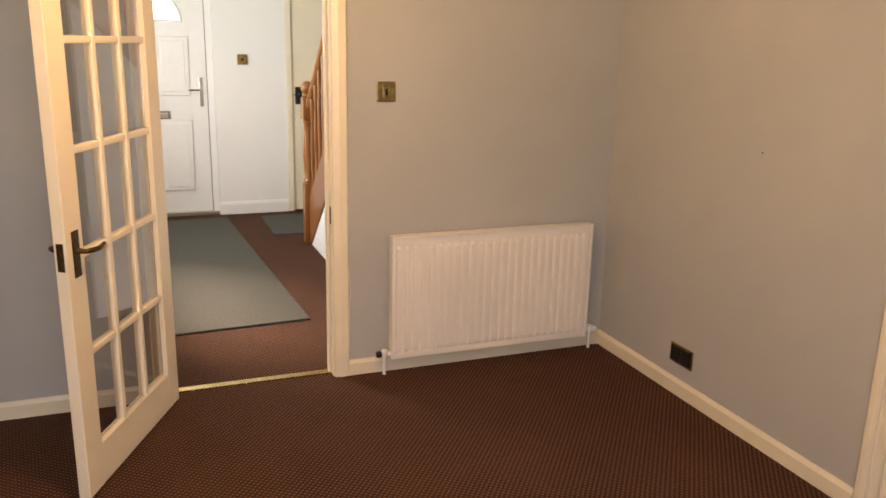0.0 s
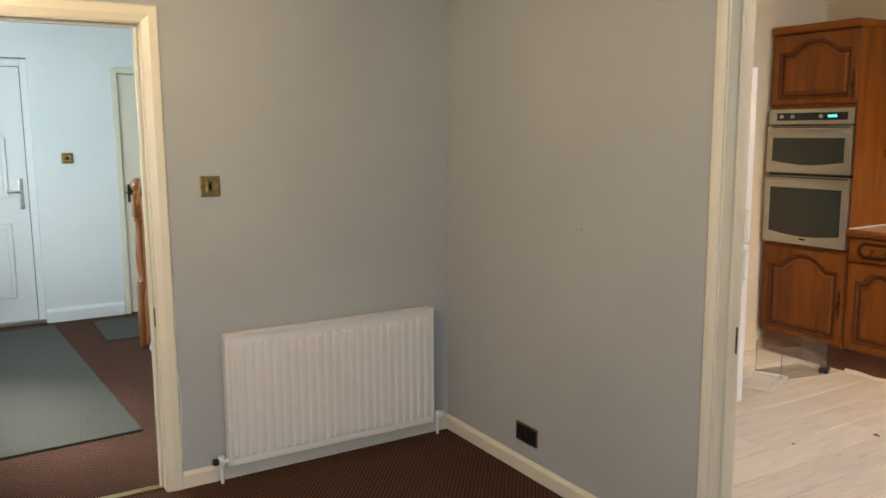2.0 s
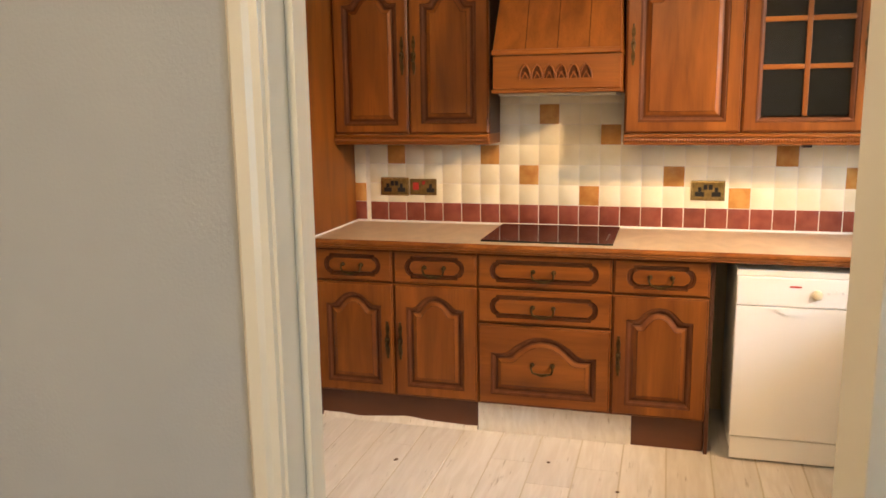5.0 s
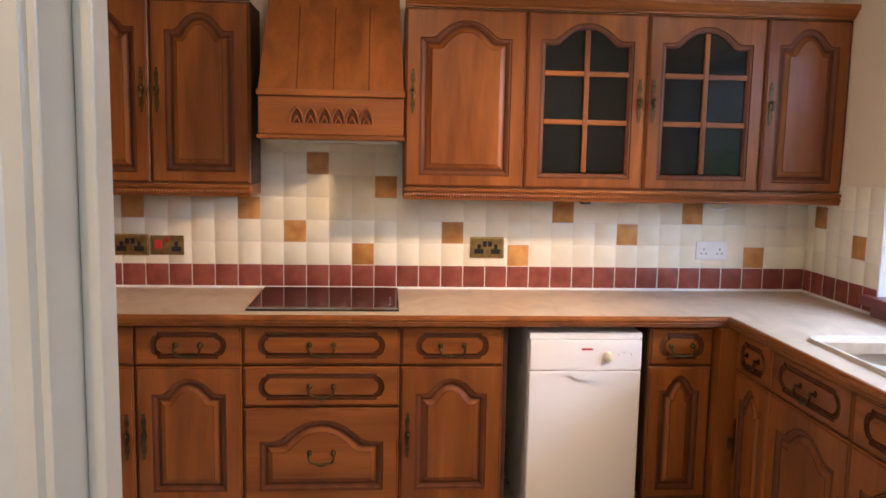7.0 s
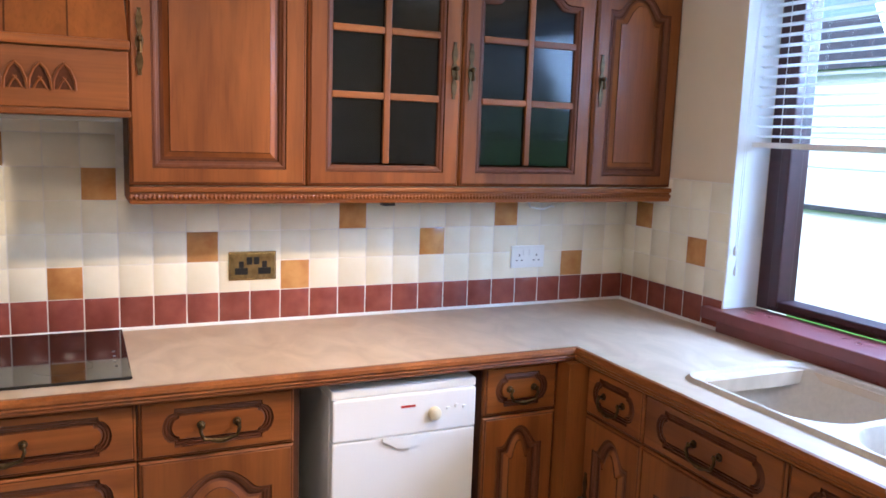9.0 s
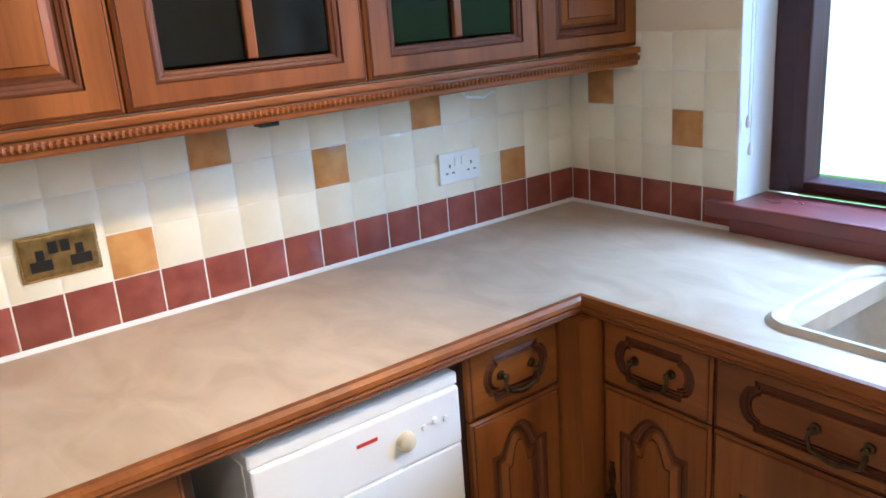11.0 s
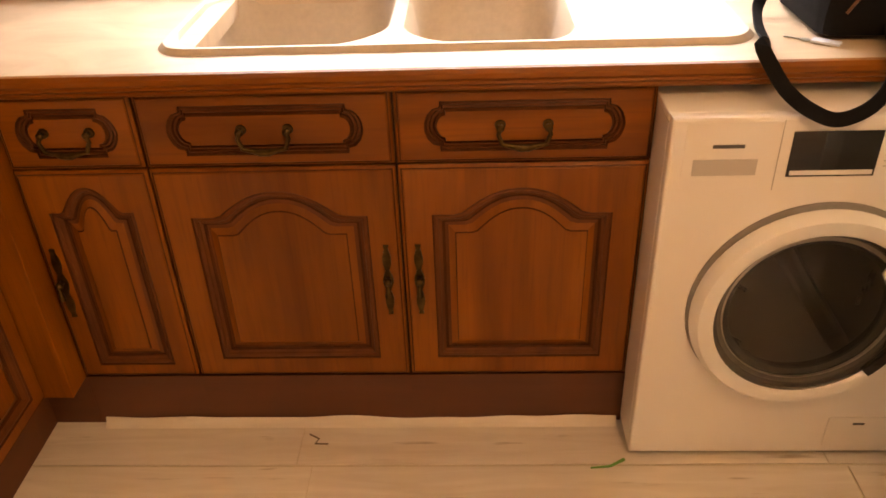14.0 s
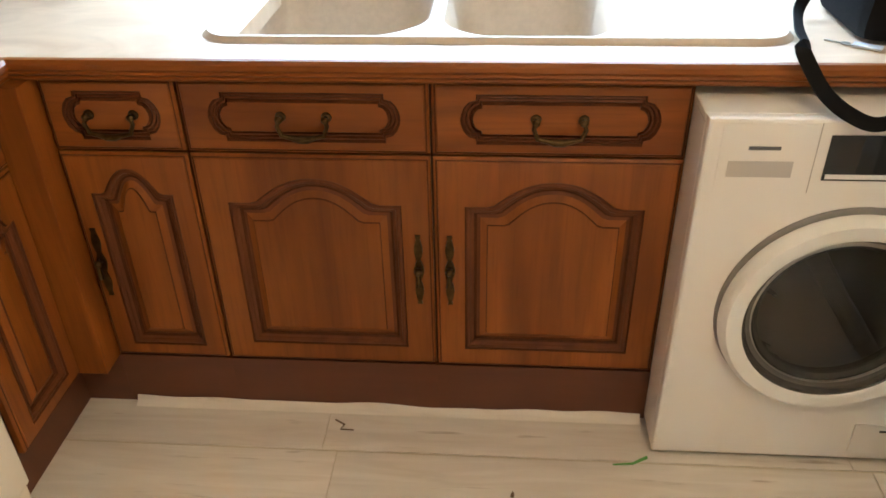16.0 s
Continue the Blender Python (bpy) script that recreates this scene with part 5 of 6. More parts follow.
def washing_machine(m, w=0.595):
    t = thing("washing_machine", m, "white front-loading washing machine with dark round door", "washing machine")
    GREY = mat("pale_grey_plastic", (0.50, 0.48, 0.46), 0.4)
    cx, cz = 0.316, 0.428
    for name, q in (("side_panel", (0, 0.022, 0.015, 0.012, 0.52, 0.828)), ("side_panel", (w - 0.012, 0.022, 0.015, w, 0.52, 0.828)),
                    ("back_panel", (0.0125, 0.508, 0.015, w - 0.0125, 0.52, 0.828)), ("base_panel", (0.0125, 0.022, 0.015, w - 0.0125, 0.5075, 0.027))):
        part(name, boxed(*q, bevel=0.003), APPLIANCE, t)
    bm = bmesh.new()
    n, hole = 64, []
    for k in range(n):
        a = 2 * math.pi * k / n
        c, q = math.cos(a), math.sin(a)
        reach = min(((w - 0.001 - cx) if c > 0 else (cx - 0.001)) / max(abs(c), 1e-6), ((0.845 - cz) if q > 0 else (cz - 0.015)) / max(abs(q), 1e-6))
        hole.append((cx + 0.165 * c, cz + 0.165 * q, cx + reach * c, cz + reach * q))
    for px, pz in ((0.001, 0.015), (w - 0.001, 0.015), (w - 0.001, 0.845), (0.001, 0.845)):
        near = min(range(n), key=lambda k: (hole[k][2] - px) ** 2 + (hole[k][3] - pz) ** 2)
        hole[near] = (hole[near][0], hole[near][1], px, pz)
    def rim(i, inx, y):
        return [bm.verts.new((p[i] + (inx * (1 if p[i] < cx else -1) if abs(p[i] - 0.001) < 0.001 or abs(p[i] - w + 0.001) < 0.001 else 0), y,
                              p[i + 1] + (inx * (1 if p[i + 1] < cz else -1) if abs(p[i + 1] - 0.015) < 0.001 or abs(p[i + 1] - 0.845) < 0.001 else 0))) for p in hole]
    rings = [rim(0, 0, 0.0215), rim(0, 0, 0.0), rim(2, 0.007, 0.0), rim(2, 0.002, 0.002), rim(2, 0.0, 0.007), rim(2, 0.0, 0.0215)]
    for a, b in zip(rings, rings[1:] + rings[:1]):
        ring_face(bm, a, b, 0)
    part("front_panel", bm, APPLIANCE, t, "white front panel with a round opening")
    part("lid", boxed(-0.001, 0.0225, 0.8285, w + 0.001, 0.53, 0.845, bevel=0.005), APPLIANCE, t)
    bm = bmesh.new()
    lathe(bm, [(0.19, 0.0), (0.205, -0.05), (0.205, -0.34), (0.16, -0.36), (0.10, -0.352), (0.06, -0.36), (0.02, -0.352)], 48, pose(cx, 0.055, cz, 90))
    bmesh.ops.delete(bm, geom=[f for f in bm.faces if len(f.verts) > 4], context="FACES_ONLY")
    drum = part("drum", bm, DRUMRIB, t, "steel drum inside", True)
    for k in range(3):
        a = radians(100 + 120 * k)
        bm = boxed(-0.02, 0, -0.28, 0.02, 0.05, 0, bevel=0.012)
        bmesh.ops.transform(bm, matrix=pose(cx, 0.09, cz, 90) @ pose(0, 0, 0, 0, 0, math.degrees(a)) @ Matrix.Translation((0, 0.155, 0)), verts=bm.verts)
        part("paddle", bm, DRUMRIB, drum)
    part("seal_and_edge_shade", lathe_ring(cx, cz, (0.190, 0.178, 0.160, 0.150, 0.150, 0.170), (-0.05, -0.024, -0.012, -0.020, -0.045, -0.055)), mat("grey_rubber_gasket", (0.10, 0.10, 0.10), 0.55), t, "grey rubber door seal", True)
    part("drawer_seam", boxed(0.196, -0.0012, 0.700, 0.1975, -0.0002, 0.838), mat("panel_seam", (0.42, 0.40, 0.38), 0.6), t)
    part("drawer", boxed(0.028, -0.0016, 0.700, 0.195, -0.0002, 0.836, bevel=0.0006), APPLIANCE, t, "detergent drawer")
    part("drawer_grip", boxed(0.046, -0.0035, 0.732, 0.161, -0.0017, 0.764, bevel=0.0008), GREY, t)
    part("badge", boxed(0.0775, -0.003, 0.786, 0.134, -0.0017, 0.793, bevel=0.0004), mat("grey_badge_print", (0.09, 0.09, 0.10), 0.5), t)
    sc = part("display", boxed(0.216, -0.003, 0.727, 0.372, -0.0002, 0.816, bevel=0.001), BLACKGLASS, t, "dark display panel")
    for k in range(4):
        part("key", boxed(0.221 + k * 0.0368, -0.0045, 0.731, 0.2572 + k * 0.0368, -0.0032, 0.740), WHITEPLASTIC, sc)
    bm = bmesh.new()
    lathe(bm, [(0.027, 0), (0.026, 0.018), (0.022, 0.022)], 28, pose(0.456, 0, 0.776, 90))
    part("dial", bm, mat("silver_plastic", (0.55, 0.54, 0.53), 0.35), t, "silver programme dial", True)
    for xx, n_ in ((0.385, 7), (0.492, 7)):
        for k in range(n_):
            part("print_line", boxed(xx, -0.0012, 0.744 + k * 0.0108, xx + 0.030 - 0.005 * (k % 2), -0.0002, 0.7462 + k * 0.0108), GREY, t)
    for k in range(2):
        bm = bmesh.new()
        lathe(bm, [(0.010, 0.0), (0.009, 0.0014)], 16, pose(0.545, 0, 0.758 + k * 0.040, 90))
        part("touch_key", bm, GREY, t)
    part("print_line", boxed(0.462, -0.0012, 0.722, 0.545, -0.0002, 0.725), GREY, t)
    bm = bmesh.new()
    bm.free()
    part("door_seat", lathe_ring(cx, cz + 0.005, (0.240, 0.238, 0.228, 0.170), (0.0005, 0.004, 0.006, 0.004)), mat("grey_recess", (0.24, 0.23, 0.22), 0.6), t, "grey recess round the door", True)
    d = part("door_ring", lathe_ring(cx, cz, (0.234, 0.232, 0.222, 0.200, 0.191), (0.009, 0.026, 0.038, 0.038, 0.034)), WHITEPLASTIC, t, "white round door frame", True)
    bm = bmesh.new()
    lathe(bm, [(0.150, -0.03), (0.190, 0.020), (0.191, 0.034), (0.155, 0.042), (0.09, 0.047), (0.01, 0.049)], 56, pose(cx, 0, cz, 90))
    part("door_glass", bm, DRUMGLASS, d, "dark door glass", True)
    bm = bmesh.new()
    out = []
    for k in range(9):
        a = radians(-6 + 56 * k / 8)
        out.append((cx + 0.198 * math.cos(a), cz + 0.198 * math.sin(a)))
    out += [(cx + 0.150 * math.cos(radians(45)), cz + 0.150 * math.sin(radians(45))), (cx + 0.152 * math.cos(radians(12)), cz + 0.152 * math.sin(radians(12))), (cx + 0.172 * math.cos(radians(-3)), cz + 0.172 * math.sin(radians(-3)))]
    prism(bm, out, -0.051, -0.032)
    part("grip", bm, WHITEPLASTIC, d, "white pull grip on the door")
    bm = bmesh.new()
    arc = [radians(-46 + 40 * k / 10) for k in range(11)]
    prism(bm, [(cx + 0.207 * math.cos(a), cz + 0.207 * math.sin(a)) for a in arc] + [(cx + 0.185 * math.cos(a), cz + 0.186 * math.sin(a)) for a in reversed(arc)], -0.0402, -0.036)
    part("finger_recess", bm, BLACKGLASS, d, "black finger recess under the grip")
    part("filter_flap", boxed(0.43, -0.003, 0.040, 0.565, -0.0002, 0.125, bevel=0.002), APPLIANCE, t, "service flap low on the front")
    part("flap_slot", boxed(0.485, -0.0045, 0.104, 0.510, -0.0032, 0.109), BLACK, t)
    for x in (0.04, w - 0.04):
        for y in (0.05, 0.48):
            part("foot", boxed(x - 0.018, y - 0.018, 0, x + 0.018, y + 0.018, 0.0148), BLACK, t)
    return t


def lathe_ring(cx, cz, radii, outs, segs=56):
    bm = bmesh.new()
    m = pose(cx, 0, cz, 90)
    rings = [[bm.verts.new(m @ Vector((r * math.cos(2 * math.pi * i / segs), r * math.sin(2 * math.pi * i / segs), o))) for i in range(segs)] for r, o in zip(radii, outs)]
    for a, b in zip(rings, rings[1:]):
        ring_face(bm, a, b, 0)
    return bm


DRUMRIB = mat("drum_steel", (0.50, 0.49, 0.47), 0.3, 1.0, vary=0.1, scale=8)
DRUMGLASS = glass_mat("smoked_door_glass", (0.62, 0.61, 0.59), 0.0)
washing_machine(north(3.430, 0.315))

# fridge-freezer by the oven housing
ff = thing("fridge_freezer", pose(3.15, 2.84, 0), "tall white fridge freezer with two doors", "fridge freezer")
part("body", boxed(0, 0.05, 0.02, 0.59, 0.64, 1.84, bevel=0.006), APPLIANCE, ff)
part("freezer_door", boxed(0, 0, 0.03, 0.59, 0.0485, 0.905, bevel=0.008), APPLIANCE, ff)
part("fridge_door", boxed(0, 0, 0.917, 0.59, 0.0485, 1.84, bevel=0.008), APPLIANCE, ff)
for z in (0.80, 1.02):
    part("handle", boxed(0.54, -0.02, z - 0.08, 0.565, -0.0005, z + 0.08, bevel=0.006), WHITEPLASTIC, ff)
part("foot", boxed(0.05, 0.08, 0, 0.54, 0.6, 0.0195), BLACK, ff)

# flush kitchen door, open into the kitchen
kd = thing("kitchen_door", pose(2.368, 1.066, 0, 0, 0, -33), "open cream-painted flush kitchen door", "door")
part("leaf", boxed(0, -0.020, 0.010, 0.715, 0.020, 1.925, bevel=0.002), DOORPAINT, kd)
part("latch_plate", boxed(0.7147, -0.011, 0.80, 0.7168, 0.011, 0.92), BRASS, kd, "brass latch plate on the edge")
lever_handle(kd, 0.665, 0.86, 0.020, 1, -1)
lever_handle(kd, 0.665, 0.86, -0.020, -1, -1)
for z in (0.22, 1.68):
    bm = bmesh.new()
    lathe(bm, [(0.006, z - 0.04), (0.006, z + 0.04)], 10, Matrix.Translation((-0.010, -0.004, 0)))
    part("hinge", bm, BRASS, kd)

# bags with straps on the worktop
FABRIC = mat("black_webbing", (0.005, 0.005, 0.006), 0.8, spec=0.15, vary=0.3, scale=60, bump=0.4, bump_scale=400)


def soft_bag(name, x, y, hx, hy, h, label):
    """A slouching fabric bag with a zip along its top."""
    b = thing(name, pose(x, y, 0.9105), label, "bag")
    bm = boxed(-hx, -hy, 0, hx, hy, h, bevel=0.040)
    bmesh.ops.subdivide_edges(bm, edges=bm.edges, cuts=2)
    for v in bm.verts:
        v.co += Vector(noise.noise_vector(v.co * 7 + Vector((x, y, 0)))) * 0.012 if v.co.z > 0.02 else Vector((0, 0, 0))
    part("body", bm, FABRIC, b, smooth=True)
    bm = bmesh.new()
    tube(bm, [(hx * 0.5, hy + 0.004, h * 0.28), (hx * 0.1, hy + 0.006, h * 0.55), (-hx * 0.5, hy + 0.004, h * 0.75)], 0.003, 6)
    part("piping", bm, mat("brown_piping", (0.12, 0.06, 0.03), 0.5), b, "thin brown piping", True)
    return b


bag = soft_bag("shoulder_bag", 3.048, -0.010, 0.082, 0.140, 0.20, "black fabric shoulder bag with a hanging strap")
bag2 = soft_bag("camera_bag", 2.845, 0.005, 0.085, 0.145, 0.18, "black fabric camera bag with loose wide straps")


def strap(points, width, parent):
    """A flat webbing strap along points; its width lies across its run."""
    bm = bmesh.new()
    pts = [Vector(p) for p in points]
    rows = []
    for i, p in enumerate(pts):
        d = (pts[min(i + 1, len(pts) - 1)] - pts[max(i - 1, 0)]).normalized()
        s = d.cross(Vector((0, 1, 0.25))).normalized() * width / 2
        n = d.cross(s).normalized() * 0.0015
        rows.append([bm.verts.new(p + s + n), bm.verts.new(p - s + n), bm.verts.new(p - s - n), bm.verts.new(p + s - n)])
    for a, b in zip(rows, rows[1:]):
        ring_face(bm, a, b, 0)
    bm.faces.new(rows[0])
    bm.faces.new(list(reversed(rows[-1])))
    part("strap", bm, FABRIC, parent, "flat black webbing strap", True)


def curve(pts, n=6):
    """A smooth line through a few points."""
    out = []
    P = [Vector(pts[0])] + [Vector(p) for p in pts] + [Vector(pts[-1])]
    for i in range(1, len(P) - 2):
        for k in range(n):
            u = k / n
            a, b, c, d = P[i - 1], P[i], P[i + 1], P[i + 2]
            out.append(0.5 * (2 * b + (c - a) * u + (2 * a - 5 * b + 4 * c - d) * u * u + (3 * b - a - 3 * c + d) * u ** 3))
    out.append(P[-2])
    return out


strap(curve([(0.06, -0.10, 0.12), (0.13, -0.06, 0.03), (0.165, 0.05, 0.012), (0.185, 0.17, 0.010), (0.226, 0.255, 0.038), (0.198, 0.285, -0.011), (0.181, 0.315, -0.032), (0.151, 0.338, -0.051), (0.109, 0.346, -0.065), (0.062, 0.34, -0.053), (0.022, 0.315, -0.031), (-0.002, 0.282, -0.001), (-0.005, 0.253, 0.032), (-0.03, 0.19, 0.012), (-0.05, 0.13, 0.03)]), 0.026, bag)
buckle = boxed(-0.008, -0.003, -0.006, 0.008, 0.003, 0.006, bevel=0.002)
bmesh.ops.transform(buckle, matrix=pose(-0.012, 0.265, 0.020, 20, 0, 0), verts=buckle.verts)
part("buckle", buckle, CHROME, bag, "metal strap buckle")
strap(curve([(0.03, 0.12, 0.10), (0.03, 0.18, 0.04), (0.022, 0.235, 0.010), (0.010, 0.262, -0.02), (-0.008, 0.268, -0.08), (-0.014, 0.262, -0.16)]), 0.046, bag2)
strap(curve([(-0.04, 0.12, 0.10), (-0.06, 0.20, 0.03), (-0.066, 0.245, 0.006), (-0.072, 0.262, -0.05), (-0.084, 0.258, -0.14), (-0.105, 0.252, -0.29)]), 0.040, bag2)
strap(curve([(-0.105, 0.252, -0.29), (-0.092, 0.250, -0.345), (-0.070, 0.248, -0.375), (-0.045, 0.246, -0.388)]), 0.004, bag2)
kt = thing("key_tag", pose(3.135, 0.118, 0.9112, 0, 0, -35), "door key on a clear plastic tag", "key")
part("tag", boxed(0.0, -0.011, 0, -0.052, 0.011, 0.005, bevel=0.0015), mat("milky_clear_plastic", (0.62, 0.68, 0.76), 0.15), kt, "clear plastic tag")
bm = bmesh.new()
lathe(bm, [(0.010, 0.0), (0.010, 0.002)], 14, pose(0.012, 0, 0))
box(bm, 0.020, -0.0025, 0.0, 0.052, 0.0025, 0.002)
box(bm, 0.042, -0.006, 0.0, 0.046, -0.0025, 0.002)
part("key_blade", bm, STEEL, kt, "small steel key")


# ---- window ----
win = thing("window_1", pose(0, 0, 0), "rosewood-coloured plastic window over the sink", "window")
win["kind"] = "structure"
FY0, FY1 = -0.625, -0.545
for q in ((WX0 + 0.002, WZ0 + 0.045, WX0 + 0.062, WZ1 - 0.002), (WX1 - 0.062, WZ0 + 0.045, WX1 - 0.002, WZ1 - 0.002),
          (WX0 + 0.0625, WZ0 + 0.045, WX1 - 0.0625, WZ0 + 0.060), (WX0 + 0.0625, WZ1 - 0.062, WX1 - 0.0625, WZ1 - 0.002)):
    part("window_frame", boxed(q[0], FY0, q[1], q[2], FY1, q[3], bevel=0.005), UPVC, win)
sa0, sa1, sb0, sb1 = WX0 + 0.063, WX1 - 0.063, WZ0 + 0.061, WZ1 - 0.063
for q in ((sa0, sb0, sa0 + 0.042, sb1), (sa1 - 0.042, sb0, sa1, sb1), (sa0 + 0.0425, sb0, sa1 - 0.0425, sb0 + 0.024), (sa0 + 0.0425, sb1 - 0.042, sa1 - 0.0425, sb1)):
    part("sash", boxed(q[0], FY0 + 0.006, q[1], q[2], FY1 + 0.014, q[3], bevel=0.006), UPVC, win)
gp = part("pane", boxed(sa0 + 0.03, -0.592, sb0 + 0.015, sa1 - 0.03, -0.588, sb1 - 0.03), PANE, win, "clear window glass")
gp.visible_shadow = False
hd = part("window_handle", boxed(3.815, FY1 + 0.0145, WZ0 + 0.064, 3.875, FY1 + 0.024, WZ0 + 0.082, bevel=0.002), BRIGHTBRASS, win, "white and brass window handle")
bm = bmesh.new()
tube(bm, [(3.85, FY1 + 0.022, WZ0 + 0.073), (3.85, FY1 + 0.045, WZ0 + 0.076), (3.835, FY1 + 0.052, WZ0 + 0.098), (3.808, FY1 + 0.052, WZ0 + 0.150)], [0.008, 0.008, 0.008, 0.006], 8)
part("lever", bm, WHITEPLASTIC, hd, smooth=True)
structure("sill_upstand", boxed(WX0 - 0.06, KS + 0.0005, 0.911, WX1 + 0.001, KS + 0.030, WZ0 + 0.0015, bevel=0.001), SILL, "dark red tile strip under the sill", "tiles")
structure("window_sill", boxed(WX0 - 0.07, KS - 0.143, WZ0 + 0.002, WX1 + 0.07, KS + 0.042, WZ0 + 0.044, bevel=0.006), SILL, "dark red tiled window sill", "window sill")
bm = bmesh.new()
box(bm, WX1 - 0.001, KS - 0.145, WZ0 + 0.045, WX1 + 0.002, KS + 0.004, WZ1)
structure("window_reveal", bm, WHITE, "white painted window reveal", "reveal")

# venetian blind, half drawn up
vb = thing("venetian_blind", pose(0, 0, 0), "white venetian blind hung in the window recess", "blind")
BX0, BX1, BY = WX0 + 0.02, WX1 - 0.012, -0.462
part("headrail", boxed(BX0, BY - 0.02, 2.112, BX1, BY + 0.02, 2.150, bevel=0.003), BLIND, vb)
part("bottom_rail", boxed(BX0, BY - 0.014, 1.548, BX1, BY + 0.014, 1.566, bevel=0.003), BLIND, vb)
sm = bmesh.new()
prof = [(-0.0125, -0.003), (-0.006, 0.0), (0.006, 0.0015), (0.0125, 0.0)]
a = [sm.verts.new((BX0, y, z)) for y, z in prof] + [sm.verts.new((BX0, y, z - 0.0008)) for y, z in reversed(prof)]
b = [sm.verts.new((BX1, v.co.y, v.co.z)) for v in a]
ring_face(sm, a, b, 0)
sm.faces.new(a)
sm.faces.new(b)
slat_mesh = finish(sm, "slat", BLIND)
for k in range(16):
    s = new("slat", slat_mesh)
    s.parent = vb
    s.matrix_local = pose(0, BY, 1.588 + k * 0.0325, 8)
for x in (BX0 + 0.12, (BX0 + BX1) / 2, BX1 - 0.12, BX1 - 0.20):
    bm = bmesh.new()
    tube(bm, [(x, BY + 0.0145, 1.565), (x, BY + 0.0145, 2.112)], 0.0012, 5)
    part("cord", bm, BLIND, vb)
bm = bmesh.new()
tube(bm, [(BX1 - 0.004, BY + 0.03, 2.11), (BX1 - 0.002, BY + 0.045, 1.6), (BX1 - 0.004, BY + 0.05, 1.21)], 0.0014, 5)
tube(bm, [(BX1 - 0.008, BY + 0.03, 2.11), (BX1 - 0.012, BY + 0.045, 1.6), (BX1 - 0.012, BY + 0.05, 1.14)], 0.0014, 5)
part("pull_cord", bm, BLIND, vb)
for x, z in ((BX1 - 0.004, 1.20), (BX1 - 0.012, 1.13)):
    bm = bmesh.new()
    lathe(bm, [(0.003, 0.012), (0.006, 0), (0.007, -0.014), (0.004, -0.02)], 10, Matrix.Translation((x, BY + 0.05, z)))
    part("tassel", bm, BLIND, vb, smooth=True)

# kitchen ceiling lights
def ceiling_lamp(x, y, label):
    kl = thing("ceiling_light", pose(x, y, CEIL), label, "ceiling light", "kitchen ceiling lamps")
    bm = bmesh.new()
    lathe(bm, [(0.05, 0.0), (0.05, -0.012), (0.02, -0.03), (0.016, -0.05), (0.022, -0.06), (0.022, -0.08)], 20)
    part("holder", bm, WHITEPLASTIC, kl, smooth=True)
    bm = bmesh.new()
    lathe(bm, [(0.014, -0.0805), (0.02, -0.09), (0.036, -0.115), (0.036, -0.135), (0.024, -0.16), (0.006, -0.171)], 20)
    part("bulb", bm, BULB, kl, "glowing bulb", True).visible_shadow = False


ceiling_lamp(3.25, 1.60, "lit round kitchen ceiling lamp")
sl = thing("ceiling_spotlight", pose(3.93, 0.06, CEIL), "lit white ceiling spotlight turned towards the hob", "ceiling light")
bm = bmesh.new()
lathe(bm, [(0.05, 0.0), (0.05, -0.016), (0.012, -0.024), (0.010, -0.10)], 20)
part("base", bm, WHITEPLASTIC, sl, smooth=True)
aim = look((0, 0, -0.14), (1.27, 1.84, -1.59))
bm = bmesh.new()
lathe(bm, [(0.020, 0.06), (0.034, 0.045), (0.040, 0.0), (0.040, 0.030), (0.030, 0.042), (0.015, 0.05)], 24, aim)
part("shade", bm, WHITEPLASTIC, sl, smooth=True).visible_shadow = False
bm = bmesh.new()
lathe(bm, [(0.030, 0.012), (0.030, 0.020)], 20, aim)
part("bulb", bm, BULB, sl, "glowing spotlight bulb", True).visible_shadow = False

# things left on the kitchen floor
cr = thing("plastic_box", pose(4.32, 3.02, 0.0, 0, 0, -12), "clear plastic storage box standing on the floor", "plastic box")
for q in ((0, 0, 0, 0.36, 0.22, 0.005), (0, 0, 0.0055, 0.004, 0.22, 0.20), (0.356, 0, 0.0055, 0.36, 0.22, 0.20), (0.0045, 0, 0.0055, 0.3555, 0.004, 0.20), (0.0045, 0.216, 0.0055, 0.3555, 0.22, 0.20)):
    part("side", boxed(*q, bevel=0.0015), CLEARPLASTIC, cr).visible_shadow = False
rk = thing("wire_shelf", pose(4.06, 2.90, 0.004, 0, 0, 20), "white plastic-coated wire shelf lying on the floor", "wire shelf")
bm = bmesh.new()
tube(bm, [(0, 0, 0.008), (0.34, 0, 0.008), (0.34, 0.2, 0.008), (0, 0.2, 0.008), (0, 0, 0.008)], 0.006, 8)
part("rim", bm, WHITEPLASTIC, rk)
for k in range(1, 9):
    bm = bmesh.new()
    tube(bm, [(0.34 * k / 9, 0.004, 0.010), (0.34 * k / 9, 0.196, 0.010)], 0.0025, 6)
    part("wire", bm, WHITEPLASTIC, rk)
bm = boxed(-0.05, -0.03, 0, 0.05, 0.03, 0.035, bevel=0.012)
bmesh.ops.transform(bm, matrix=pose(4.70, 2.98, 0, 0, 0, 25), verts=bm.verts)
solid("black_fitting", bm, BLACK, "small black plastic fitting on the floor", "fitting")
rng = random.Random(8)
LEAF = mat("dry_leaf", (0.16, 0.10, 0.05), 0.8, vary=0.4, scale=40)
